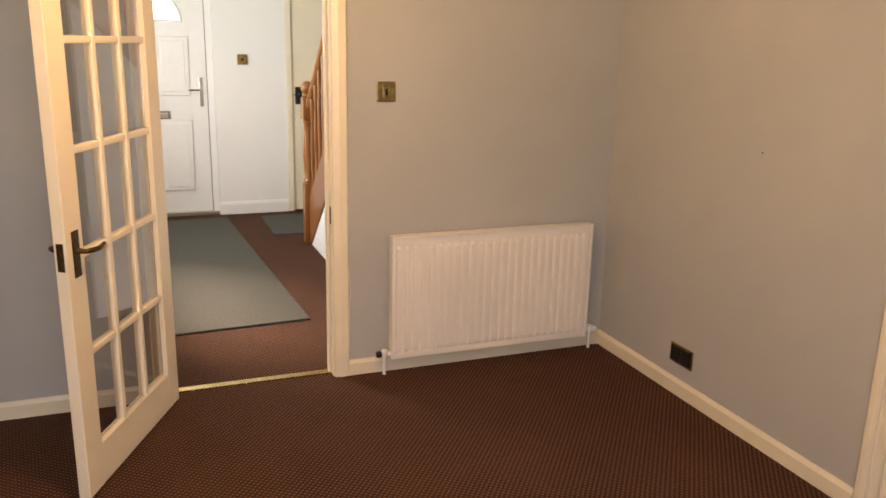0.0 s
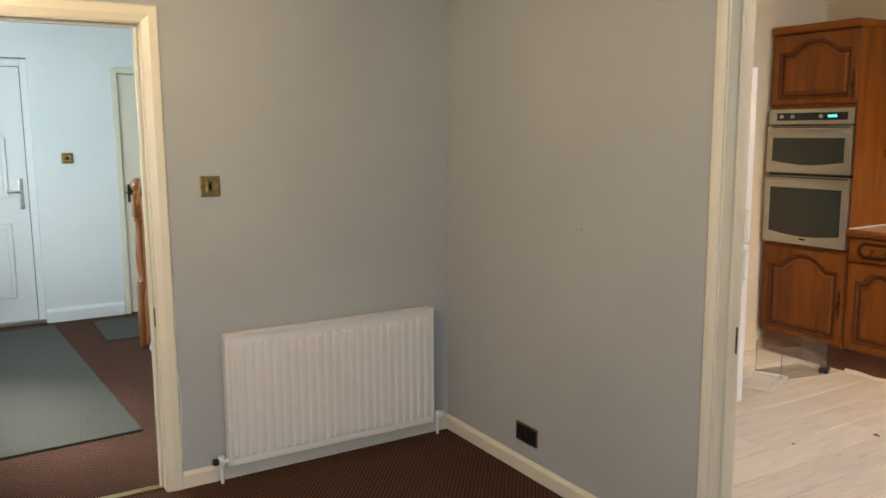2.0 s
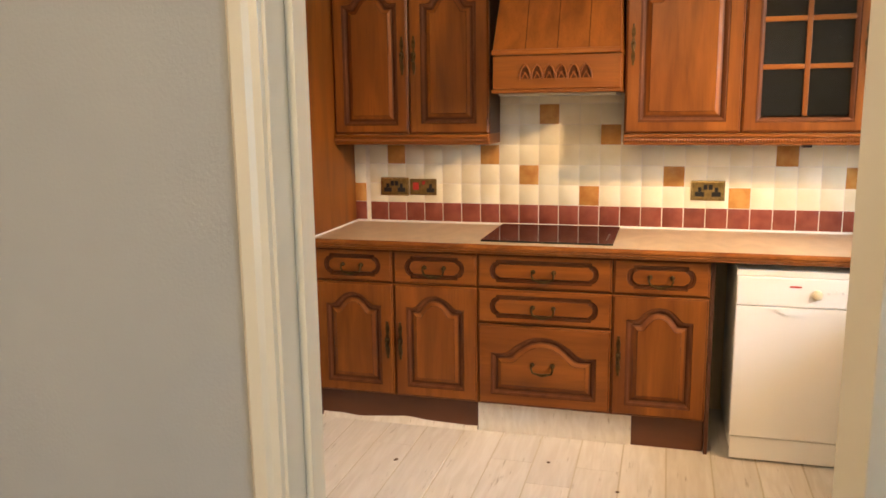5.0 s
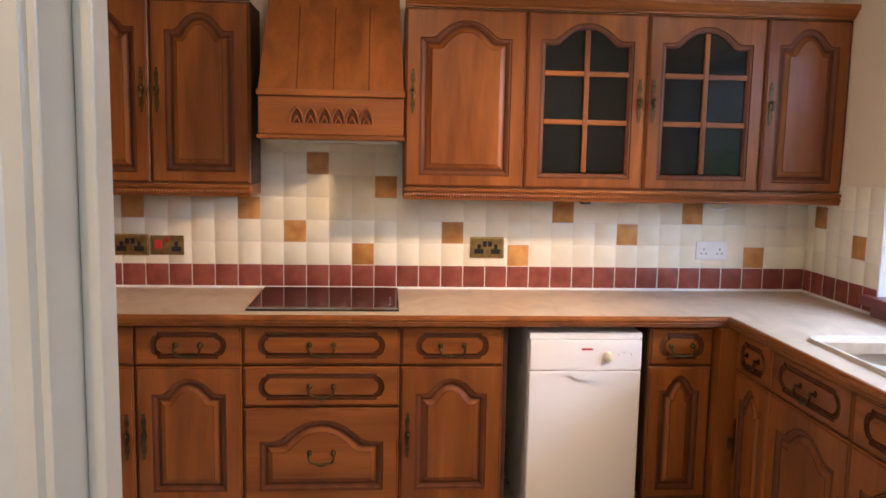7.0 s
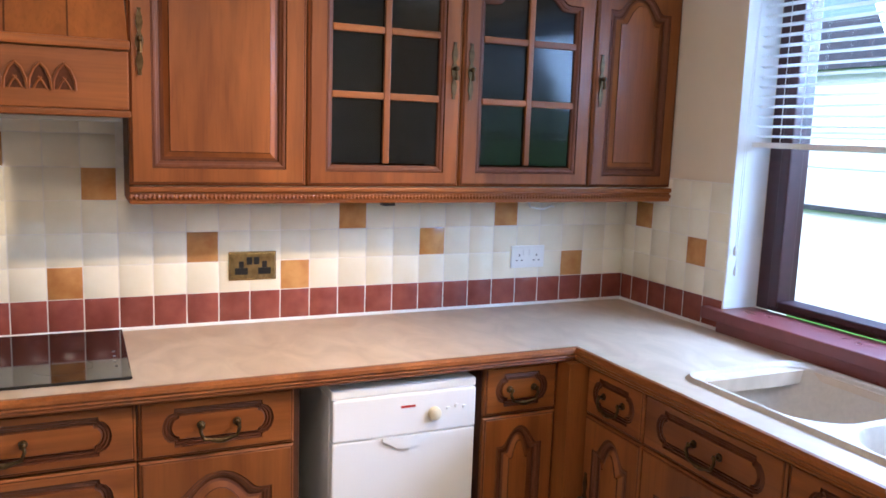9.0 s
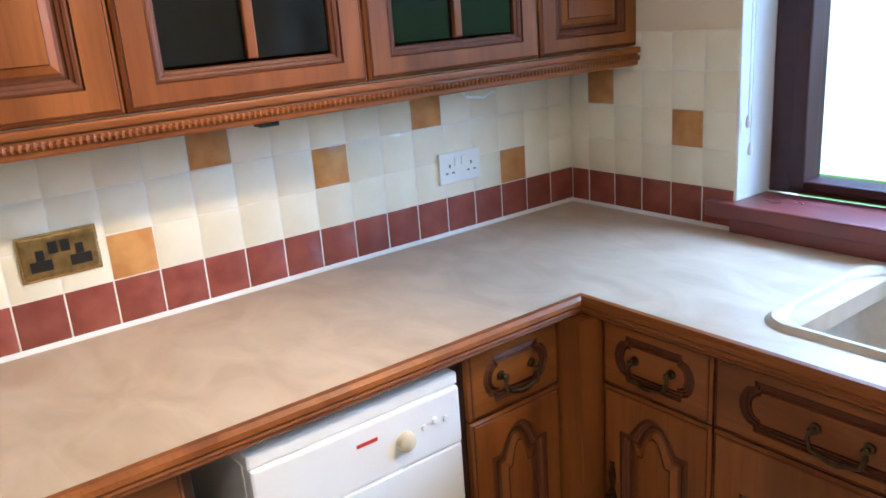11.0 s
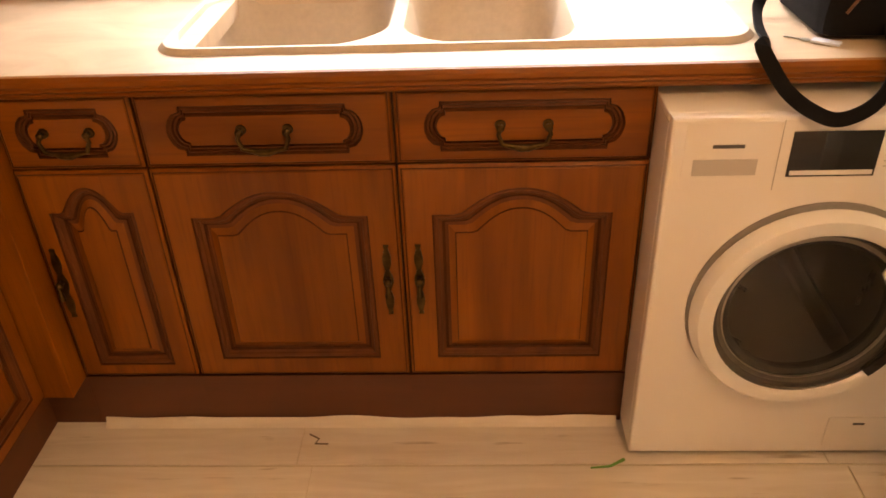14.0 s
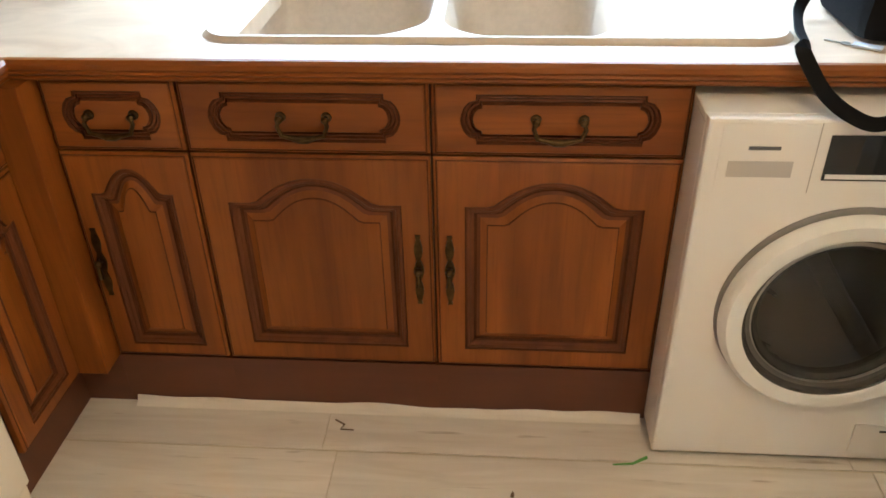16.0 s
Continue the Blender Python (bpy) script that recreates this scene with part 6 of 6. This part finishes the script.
for k, (x, y) in enumerate(((4.20, 0.62), (4.55, 1.75), (4.35, 1.45), (3.95, 2.2), (4.05, 1.15), (3.3, 0.75), (2.9, 1.9), (3.75, 0.45), (3.5, 2.35), (4.42, 2.4), (4.1, 1.9))):
    bm = bmesh.new()
    L = rng.uniform(0.008, 0.022)
    a = rng.uniform(0, 6.28)
    top = [(L * math.cos(t_ * 1.05) * (1 if i % 2 else 0.6), 0.5 * L * math.sin(t_ * 1.05), 0.002 + 0.004 * (i % 2)) for i, t_ in enumerate(range(6))]
    vs = [bm.verts.new(pose(x, y, 0, 0, 0, math.degrees(a)) @ Vector(p)) for p in top]
    lo = [bm.verts.new((v.co.x, v.co.y, 0.0005)) for v in vs]
    bm.faces.new(vs)
    ring_face(bm, vs, lo, 0)
    solid("leaf_scrap", bm, LEAF, "small dry scrap of leaf on the floor", "debris", group="scraps on the floor")
bm = bmesh.new()
tube(bm, [(4.184, 0.242, 0.003), (4.159, 0.257, 0.003), (4.166, 0.273, 0.003), (4.134, 0.274, 0.003)], 0.002, 6)
solid("brown_string", bm, LEAF, "curled scrap of brown string on the floor", "debris")
bm = bmesh.new()
tube(bm, [(3.44, 0.325, 0.004), (3.475, 0.345, 0.003), (3.52, 0.35, 0.003)], [0.004, 0.003, 0.002], 6)
solid("green_tape", bm, mat("green_tape", (0.12, 0.35, 0.07), 0.6), "scrap of green tape by the washing machine", "tape")

# ---- outside, seen through the window ----
GZ = -3.0
GRASS = mat("grass", (0.105, 0.215, 0.030), 0.9, colour2=(0.065, 0.15, 0.022), scale=0.35, bump=0.5, bump_scale=8, spec=0.1)
TARMAC = mat("tarmac", (0.11, 0.115, 0.12), 0.8, vary=0.3, scale=0.7, bump=0.4, bump_scale=30)
RENDER = mat("white_render", (0.82, 0.82, 0.80), 0.85, vary=0.06, scale=0.8, bump=0.4, bump_scale=40)
GREYRENDER = mat("weathered_grey_render", (0.62, 0.61, 0.57), 0.9, colour2=(0.46, 0.45, 0.42), scale=0.8, bump=0.4, bump_scale=30)
FELT = mat("grey_roofing_felt", (0.38, 0.39, 0.41), 0.45, colour2=(0.28, 0.29, 0.31), scale=0.5, bump=0.3, bump_scale=20)
SLATE = mat("dark_slate", (0.06, 0.06, 0.068), 0.6, vary=0.4, scale=3)
TIMBER = mat("grey_timber", (0.36, 0.33, 0.27), 0.85, vary=0.35, scale=3, stretch=(6, 6, 1))
BARK = mat("bark", (0.10, 0.085, 0.065), 0.95, vary=0.4, scale=12, bump=0.6, bump_scale=30)
LEAVES = mat("spring_leaves", (0.20, 0.27, 0.085), 0.8, vary=0.5, scale=2)
BRICKM = mat("red_brick", (0.30, 0.10, 0.06), 0.85, vary=0.3, scale=5)
TYRE = mat("tyre_rubber", (0.02, 0.02, 0.02), 0.8)

bm = bmesh.new()
ys_ = [-0.9, -8, -16, -24, -33, -36, -42, -52, -70, -110, -400, -2500]
zs_ = [GZ, GZ, GZ, GZ, GZ, GZ + 0.2, GZ + 1.3, GZ + 3.4, GZ + 7.5, GZ + 14, GZ + 40, GZ + 60]
rows = [[bm.verts.new((x, y, z)) for x in (-2500, -200, -40, 0, 20, 60, 250, 2500)] for y, z in zip(ys_, zs_)]
north_rows = [[bm.verts.new((x, y, GZ)) for x in (-2500, -200, -40, 0, 20, 60, 250, 2500)] for y in (2500, 12)]
allr = north_rows + rows
for a, b in zip(allr, allr[1:]):
    for i in range(7):
        bm.faces.new((a[i], a[i + 1], b[i + 1], b[i]))
structure("ground", bm, GRASS, "green grass rising to a hillside", "ground")
structure("road", boxed(-30, -34.5, GZ - 0.1, 40, -19.5, GZ + 0.02), TARMAC, "grey tarmac car park and road", "road")


def hill(y):
    for (a, za), (b, zb) in zip(zip(ys_, zs_), zip(ys_[1:], zs_[1:])):
        if b <= y <= a:
            return za + (zb - za) * (a - y) / (a - b)
    return GZ


bm = bmesh.new()
prev = None
for k in range(25):
    y = -34.4 - k * 0.9
    x = 8.6 - 1.5 * math.sin(k * 0.22) + 0.10 * k
    cur = [bm.verts.new((x + s * 0.5, y, hill(y) + 0.06)) for s in (-1, 1)]
    cur += [bm.verts.new((x - s * 0.5, y, hill(y) - 0.1)) for s in (-1, 1)]
    if prev:
        ring_face(bm, prev, cur, 0)
    prev = cur
structure("pavement", bm, GREYRENDER, "pale footpath winding up the grass", "path")
structure("kerb", boxed(-30, -34.7, GZ - 0.1, 40, -34.505, GZ + 0.12, bevel=0.02), GREYRENDER, "concrete kerb along the car park", "kerb")
# house below the kitchen and its neighbours
hs = thing("neighbour_house", pose(9.0, -17.2, GZ), "bright white rendered house with white windows", "house")
part("wall", boxed(0, -2.4, 0, 13.0, 0, 6.6), RENDER, hs)
bm = bmesh.new()
a = [bm.verts.new(p) for p in ((-0.3, -2.7, 6.605), (13.3, -2.7, 6.605), (13.3, 0.3, 6.605), (-0.3, 0.3, 6.605))]
b = [bm.verts.new(p) for p in ((-0.3, -1.2, 8.2), (13.3, -1.2, 8.2))]
bm.faces.new((a[0], a[1], b[1], b[0]))
bm.faces.new((a[2], a[3], b[0], b[1]))
bm.faces.new((a[1], a[2], b[1]))
bm.faces.new((a[3], a[0], b[0]))
bm.faces.new(a)
part("roof", bm, SLATE, hs)
for x, z in ((1.35, 0.50),):
    w_, h_ = 0.75, 1.66
    wf = part("window", boxed(x, 0.0005, z, x + w_, 0.04, z + h_, bevel=0.01), WHITEPLASTIC, hs, "white framed window")
    for k in range(2):
        part("pane", boxed(x + 0.08 + k * w_ / 2, 0.0405, z + 0.08, x + w_ / 2 - 0.04 + k * w_ / 2, 0.046, z + h_ - 0.08), mat("blue_grey_pane", (0.10, 0.15, 0.20), 0.1), wf)

part("gutter", boxed(7.5, 0.0005, 2.76, 13.0, 0.14, 2.90, bevel=0.02), SLATE, hs, "dark gutter along the wall")
for z in (3.95, 4.42, 4.9):
    part("cladding_joint", boxed(7.5, 0.0005, z, 13.0, 0.02, z + 0.06), GREYRENDER, hs)
ga = thing("garage", pose(0.26, -15.0, GZ), "low grey rendered garage with a flat felt roof", "garage")
part("wall", boxed(0.1, 0.1, 0, 5.6, 4.15, 2.28), GREYRENDER, ga)
part("roof", boxed(-0.05, 0, 2.2805, 5.72, 4.28, 2.40, bevel=0.01), FELT, ga, "grey felt flat roof")
part("fascia", boxed(-0.08, 4.281, 2.28, 5.75, 4.32, 2.41, bevel=0.008), FELT, ga)
for x in (0.8, 1.9, 3.0):
    part("vent", boxed(x, 4.1505, 1.70, x + 0.22, 4.165, 1.92, bevel=0.01), WHITEPLASTIC, ga)
bm = bmesh.new()
tube(bm, [(2.45, 4.19, 0.0), (2.45, 4.19, 2.2)], 0.04, 8)
part("downpipe", bm, SLATE, ga)
for k, (x, y, l, r) in enumerate(((1.9, 2.8, 2.1, -4), (2.9, 3.0, 1.7, 2), (0.8, 2.5, 0.5, -14))):
    bm = boxed(0, 0, 0, l, 0.13, 0.045, bevel=0.006)
    bmesh.ops.transform(bm, matrix=pose(0.26 + x, -15.0 + y, GZ + 2.401, 0, 0, r), verts=bm.verts)
    solid("timber_plank", bm, TIMBER, "weathered timber plank lying on the flat roof", "plank", group="planks on the roof")
for x0, x1 in ((3.95, 5.45), (3.1, 3.62)):
    sh = thing("lean_to_store", pose(x0 + 0.26, -10.78, GZ), "low dark-roofed store against the garage", "store")
    part("wall", boxed(0, 0, 0, x1 - x0, 0.7, 2.02), GREYRENDER, sh)
    part("roof", boxed(-0.05, -0.0, 2.0205, x1 - x0 + 0.05, 0.8, 2.08, bevel=0.01), SLATE, sh)

fe = thing("picket_fence", pose(6.75, -14.6, GZ), "weathered grey picket fence", "fence")
part("rail", boxed(0, 0.03, 0.35, 1.5, 0.07, 0.43), TIMBER, fe)
part("rail", boxed(0, 0.03, 0.95, 1.5, 0.07, 1.03), TIMBER, fe)
pm = finish(boxed(0, 0, 0, 0.10, 0.028, 1.25, bevel=0.01), "picket", TIMBER)
for k in range(10):
    o = new("picket", pm)
    o.parent = fe
    o.matrix_local = pose(0.02 + k * 0.143, 0, 0)
structure("garden_wall", boxed(6.1, -12.6, GZ, 9.0, -12.35, GZ + 1.45, bevel=0.02), BRICKM, "low red brick garden wall", "wall")


def tree(x, y, z, h, seed, spread, leaves):
    """A tapered trunk with forking limbs and a loose crown of many small leaves."""
    r = random.Random(seed)
    t = thing("tree", pose(x, y, z), "thin tree just coming into leaf", "tree")
    bm = bmesh.new()
    tips = []
    tube(bm, [(0, 0, 0), (0.05, 0.03, h * 0.3), (0.0, 0.06, h * 0.6), (0.08, 0, h * 0.95)], [0.13, 0.10, 0.06, 0.015], 8)
    for k in range(22):
        zz = h * r.uniform(0.25, 0.9)
        a = r.uniform(0, 6.28)
        l = spread * r.uniform(0.5, 1.0) * (1.15 - zz / h)
        p0 = Vector((0.03, 0.03, zz))
        p1 = p0 + Vector((math.cos(a) * l * 0.5, math.sin(a) * l * 0.5, l * 0.35))
        p2 = p0 + Vector((math.cos(a) * l, math.sin(a) * l, l * 0.8))
        tube(bm, [p0, p1, p2], [0.035, 0.02, 0.006], 6)
        tips += [p1, p2, (p1 + p2) / 2, (p0 + p1) / 2]
    part("trunk", bm, BARK, t)
    bm = bmesh.new()
    for k in range(leaves):
        c = r.choice(tips) + Vector((r.gauss(0, 0.28), r.gauss(0, 0.28), r.gauss(0, 0.25)))
        u = Vector((r.gauss(0, 1), r.gauss(0, 1), r.gauss(0, 1))).normalized() * r.uniform(0.04, 0.08)
        v = u.orthogonal().normalized() * u.length * 0.6
        bm.faces.new([bm.verts.new(c + u), bm.verts.new(c + v), bm.verts.new(c - u), bm.verts.new(c - v)])
    part("crown", bm, LEAVES, t)


tree(8.2, -19.6, GZ, 5.2, 3, 1.0, 1600)
tree(11.5, -30.5, GZ, 5.0, 5, 1.6, 1200)


def car(m, paint, label):
    """A small hatchback: shaped body, glass, lamps and wheels; nose towards local +y."""
    t = thing("car", m, label, "car", "parked cars")
    prof = [(-2.0, 0.35), (-2.03, 0.75), (-1.95, 1.02), (-1.75, 1.38), (-0.9, 1.50), (0.1, 1.44), (0.95, 1.02), (1.7, 0.90), (2.0, 0.72), (2.05, 0.38)]
    bm = bmesh.new()
    rows_ = []
    for s in (-1, -0.9, 0.9, 1):
        row = []
        for y, z in prof:
            wdt = 0.86 if z < 1.05 else 0.86 - (z - 1.05) * 0.42
            row.append(bm.verts.new((s * wdt * (1.0 if abs(s) == 1 else 0.99), y * (1.0 if abs(s) < 1 else 0.975), z if abs(s) < 1 else z - 0.05 * (z > 0.6))))
        rows_.append(row)
    for a, b in zip(rows_, rows_[1:]):
        ring_face(bm, a, b, 0)
    bm.faces.new(rows_[0])
    bm.faces.new(list(reversed(rows_[-1])))
    part("body", bm, paint, t, smooth=True)
    G = mat("car_glass", (0.03, 0.04, 0.05), 0.08)
    bm = bmesh.new()
    q = [(-0.66, 0.86, 1.11), (0.66, 0.86, 1.11), (0.56, 0.24, 1.43), (-0.56, 0.24, 1.43)]
    up = Vector((0, 0.012, 0.025))
    lo = [bm.verts.new(p) for p in q]
    hi = [bm.verts.new(Vector(p) + up) for p in q]
    ring_face(bm, lo, hi, 0)
    bm.faces.new(hi)
    part("windscreen", bm, G, t)
    bm = bmesh.new()
    q = [(-0.62, -1.90, 1.08), (0.62, -1.90, 1.08), (0.54, -1.76, 1.36), (-0.54, -1.76, 1.36)]
    lo = [bm.verts.new(p) for p in q]
    hi = [bm.verts.new(Vector(p) + Vector((0, -0.03, 0.01))) for p in q]
    ring_face(bm, lo, hi, 0)
    bm.faces.new(hi)
    part("rear_window", bm, G, t)
    part("grille", boxed(-0.5, 2.03, 0.45, 0.5, 2.07, 0.62, bevel=0.01), BLACK, t)
    for s in (-1, 1):
        part("headlight", boxed(s * 0.66 - 0.15, 1.90, 0.70, s * 0.66 + 0.15, 2.02, 0.82, bevel=0.02), CHROME, t)
        part("tail_light", boxed(s * 0.72 - 0.09, -2.06, 0.75, s * 0.72 + 0.09, -1.98, 1.0, bevel=0.02), REDPLASTIC, t)
        for y in (-1.25, 1.3):
            bm = bmesh.new()
            lathe(bm, [(0.20, -0.1), (0.31, -0.09), (0.32, 0.0), (0.31, 0.09), (0.20, 0.1)], 20, pose(s * 0.78, y, 0.32, 0, 90, 0))
            w_ = part("wheel", bm, TYRE, t)
            bm = bmesh.new()
            lathe(bm, [(0.19, -0.105), (0.19, 0.105)], 16, pose(s * 0.78, y, 0.32, 0, 90, 0))
            part("rim", bm, CHROME, w_)
    return t


PAINTW = mat("white_car_paint", (0.80, 0.80, 0.80), 0.25, coat=0.5)
PAINTR = mat("red_car_paint", (0.42, 0.03, 0.03), 0.25, coat=0.5)
car(pose(8.75, -28.2, GZ + 0.02, 0, 0, 8), PAINTW, "white hatchback parked on the tarmac")
car(pose(4.7, -33.0, GZ + 0.02, 0, 0, 180), PAINTW, "pale hatchback parked by the grass")
car(pose(-3.2, -32.5, GZ + 0.02, 0, 0, 160), PAINTW, "pale hatchback parked beside the garage")
car(pose(-6.2, -27.5, GZ + 0.02, 0, 0, 150), PAINTR, "red hatchback parked beside the garage")
pf = thing("post_fence", pose(-20, -36.3, GZ + 0.2), "thin wire fence along the grass", "fence")
for k in range(14):
    part("post", boxed(k * 2.6 - 0.04, -0.04, 0, k * 2.6 + 0.04, 0.04, 1.1), TIMBER, pf)
for z in (0.4, 0.75, 1.05):
    bm = bmesh.new()
    tube(bm, [(0, 0, z), (33.8, 0, z)], 0.012, 5)
    part("wire", bm, TIMBER, pf)

# ---- tiles and planks ----
PITCH, ROW0 = 0.1013, 1.0185
plain, holder = {}, {}


def tile_piece(key, w, h, t=0.006):
    """One cushion-edged tile mesh, shared by all its like; lies in x and z, front at -y."""
    if key not in plain:
        bm = bmesh.new()
        e = 0.005
        back = [bm.verts.new((x, 0, z)) for x, z in ((0, 0), (w, 0), (w, h), (0, h))]
        mid = [bm.verts.new((x, -t * 0.55, z)) for x, z in ((0, 0), (w, 0), (w, h), (0, h))]
        top = [bm.verts.new((x, -t, z)) for x, z in ((e, e), (w - e, e), (w - e, h - e), (e, h - e))]
        ring_face(bm, back, mid, 0)
        ring_face(bm, mid, top, 0)
        bm.faces.new(top)
        plain[key] = finish(bm, "tile", {"c": TILE, "r": TILERED, "o": TILEOR}[key[0]], True)
    return plain[key]


def lay_tile(parent, kind, m, w, h):
    ob = new("tile", tile_piece((kind, round(w, 3), round(h, 3)), w, h))
    ob.parent = parent
    ob.matrix_local = m


ORANGE = {(2, 0), (5, 2), (8, 1), (11, 2), (13, 0), (16, 1), (19, 3), (20, 0), (22, 4), (23, 1), (25, 2), (30, 2), (32, 0)}
bm = bmesh.new()
box(bm, KB - 0.0060, KS + 0.002, 0.905, KB - 0.0005, 2.92, 1.40)
box(bm, KB - 0.0060, 1.50, 1.40, KB - 0.0005, 2.13, 1.72)
splash = structure("splashback", bm, GROUT, "cream, ochre and terracotta tiled splashback behind the hob", "wall tiles")
J = 0.0036
for i in range(33):
    yc = KS + (i + 0.5) * PITCH
    w = min(PITCH, 2.922 - (yc - PITCH / 2)) - J
    lay_tile(splash, "r", west(KB - 0.003, yc + PITCH / 2 - J / 2, 0.917), w, 0.099)
    for r in range(8):
        if r >= 4 and not (1.50 < yc < 2.13) or r > 6:
            continue
        lay_tile(splash, "o" if (i, r) in ORANGE else "c", west(KB - 0.003, yc + PITCH / 2 - J / 2, ROW0 + r * PITCH), w, PITCH - J)
sp2 = structure("splashback", boxed(WX1 + 0.002, KS + 0.0005, 0.905, KB - 0.007, KS + 0.006, ROW0 + 4 * PITCH), GROUT, "cream tiled splashback beside the window", "wall tiles")
for i in range(6):
    x1 = KB - 0.012 - (0.07 + (i - 1) * PITCH if i else 0.0)
    w = (0.0695 if i == 0 else min(PITCH, x1 - WX1 - 0.003)) - J
    lay_tile(sp2, "r", north(x1, KS + 0.003, 0.917), w, 0.099)
    for r in range(4):
        lay_tile(sp2, "o" if (i, r) in {(1, 2), (4, 1)} else "c", north(x1, KS + 0.003, ROW0 + r * PITCH), w, PITCH - J)

PW, PL = 0.185, 1.22
rng = random.Random(11)
plank_mesh = {}
y = KS + 0.002
r = 0
while y < KN - 0.01:
    wy = min(PW, KN - 0.002 - y)
    x = XE + 0.08 - rng.uniform(0.1, 1.0)
    while x < KB:
        a, b = max(x, XE + 0.08), min(x + PL, KB - 0.002)
        if b - a > 0.05:
            key = (round(b - a, 2), round(wy, 2))
            if key not in plank_mesh:
                bm = bmesh.new()
                box(bm, 0, 0, -0.0035, key[0] - 0.0018, key[1] - 0.0018, 0.0, bevel=0.0006)
                plank_mesh[key] = finish(bm, "plank", PLANK)
            o = new("plank", plank_mesh[key])
            o.parent = KFLOOR
            o.matrix_local = pose(a, y, 0)
        x += PL
    y += PW
    r += 1
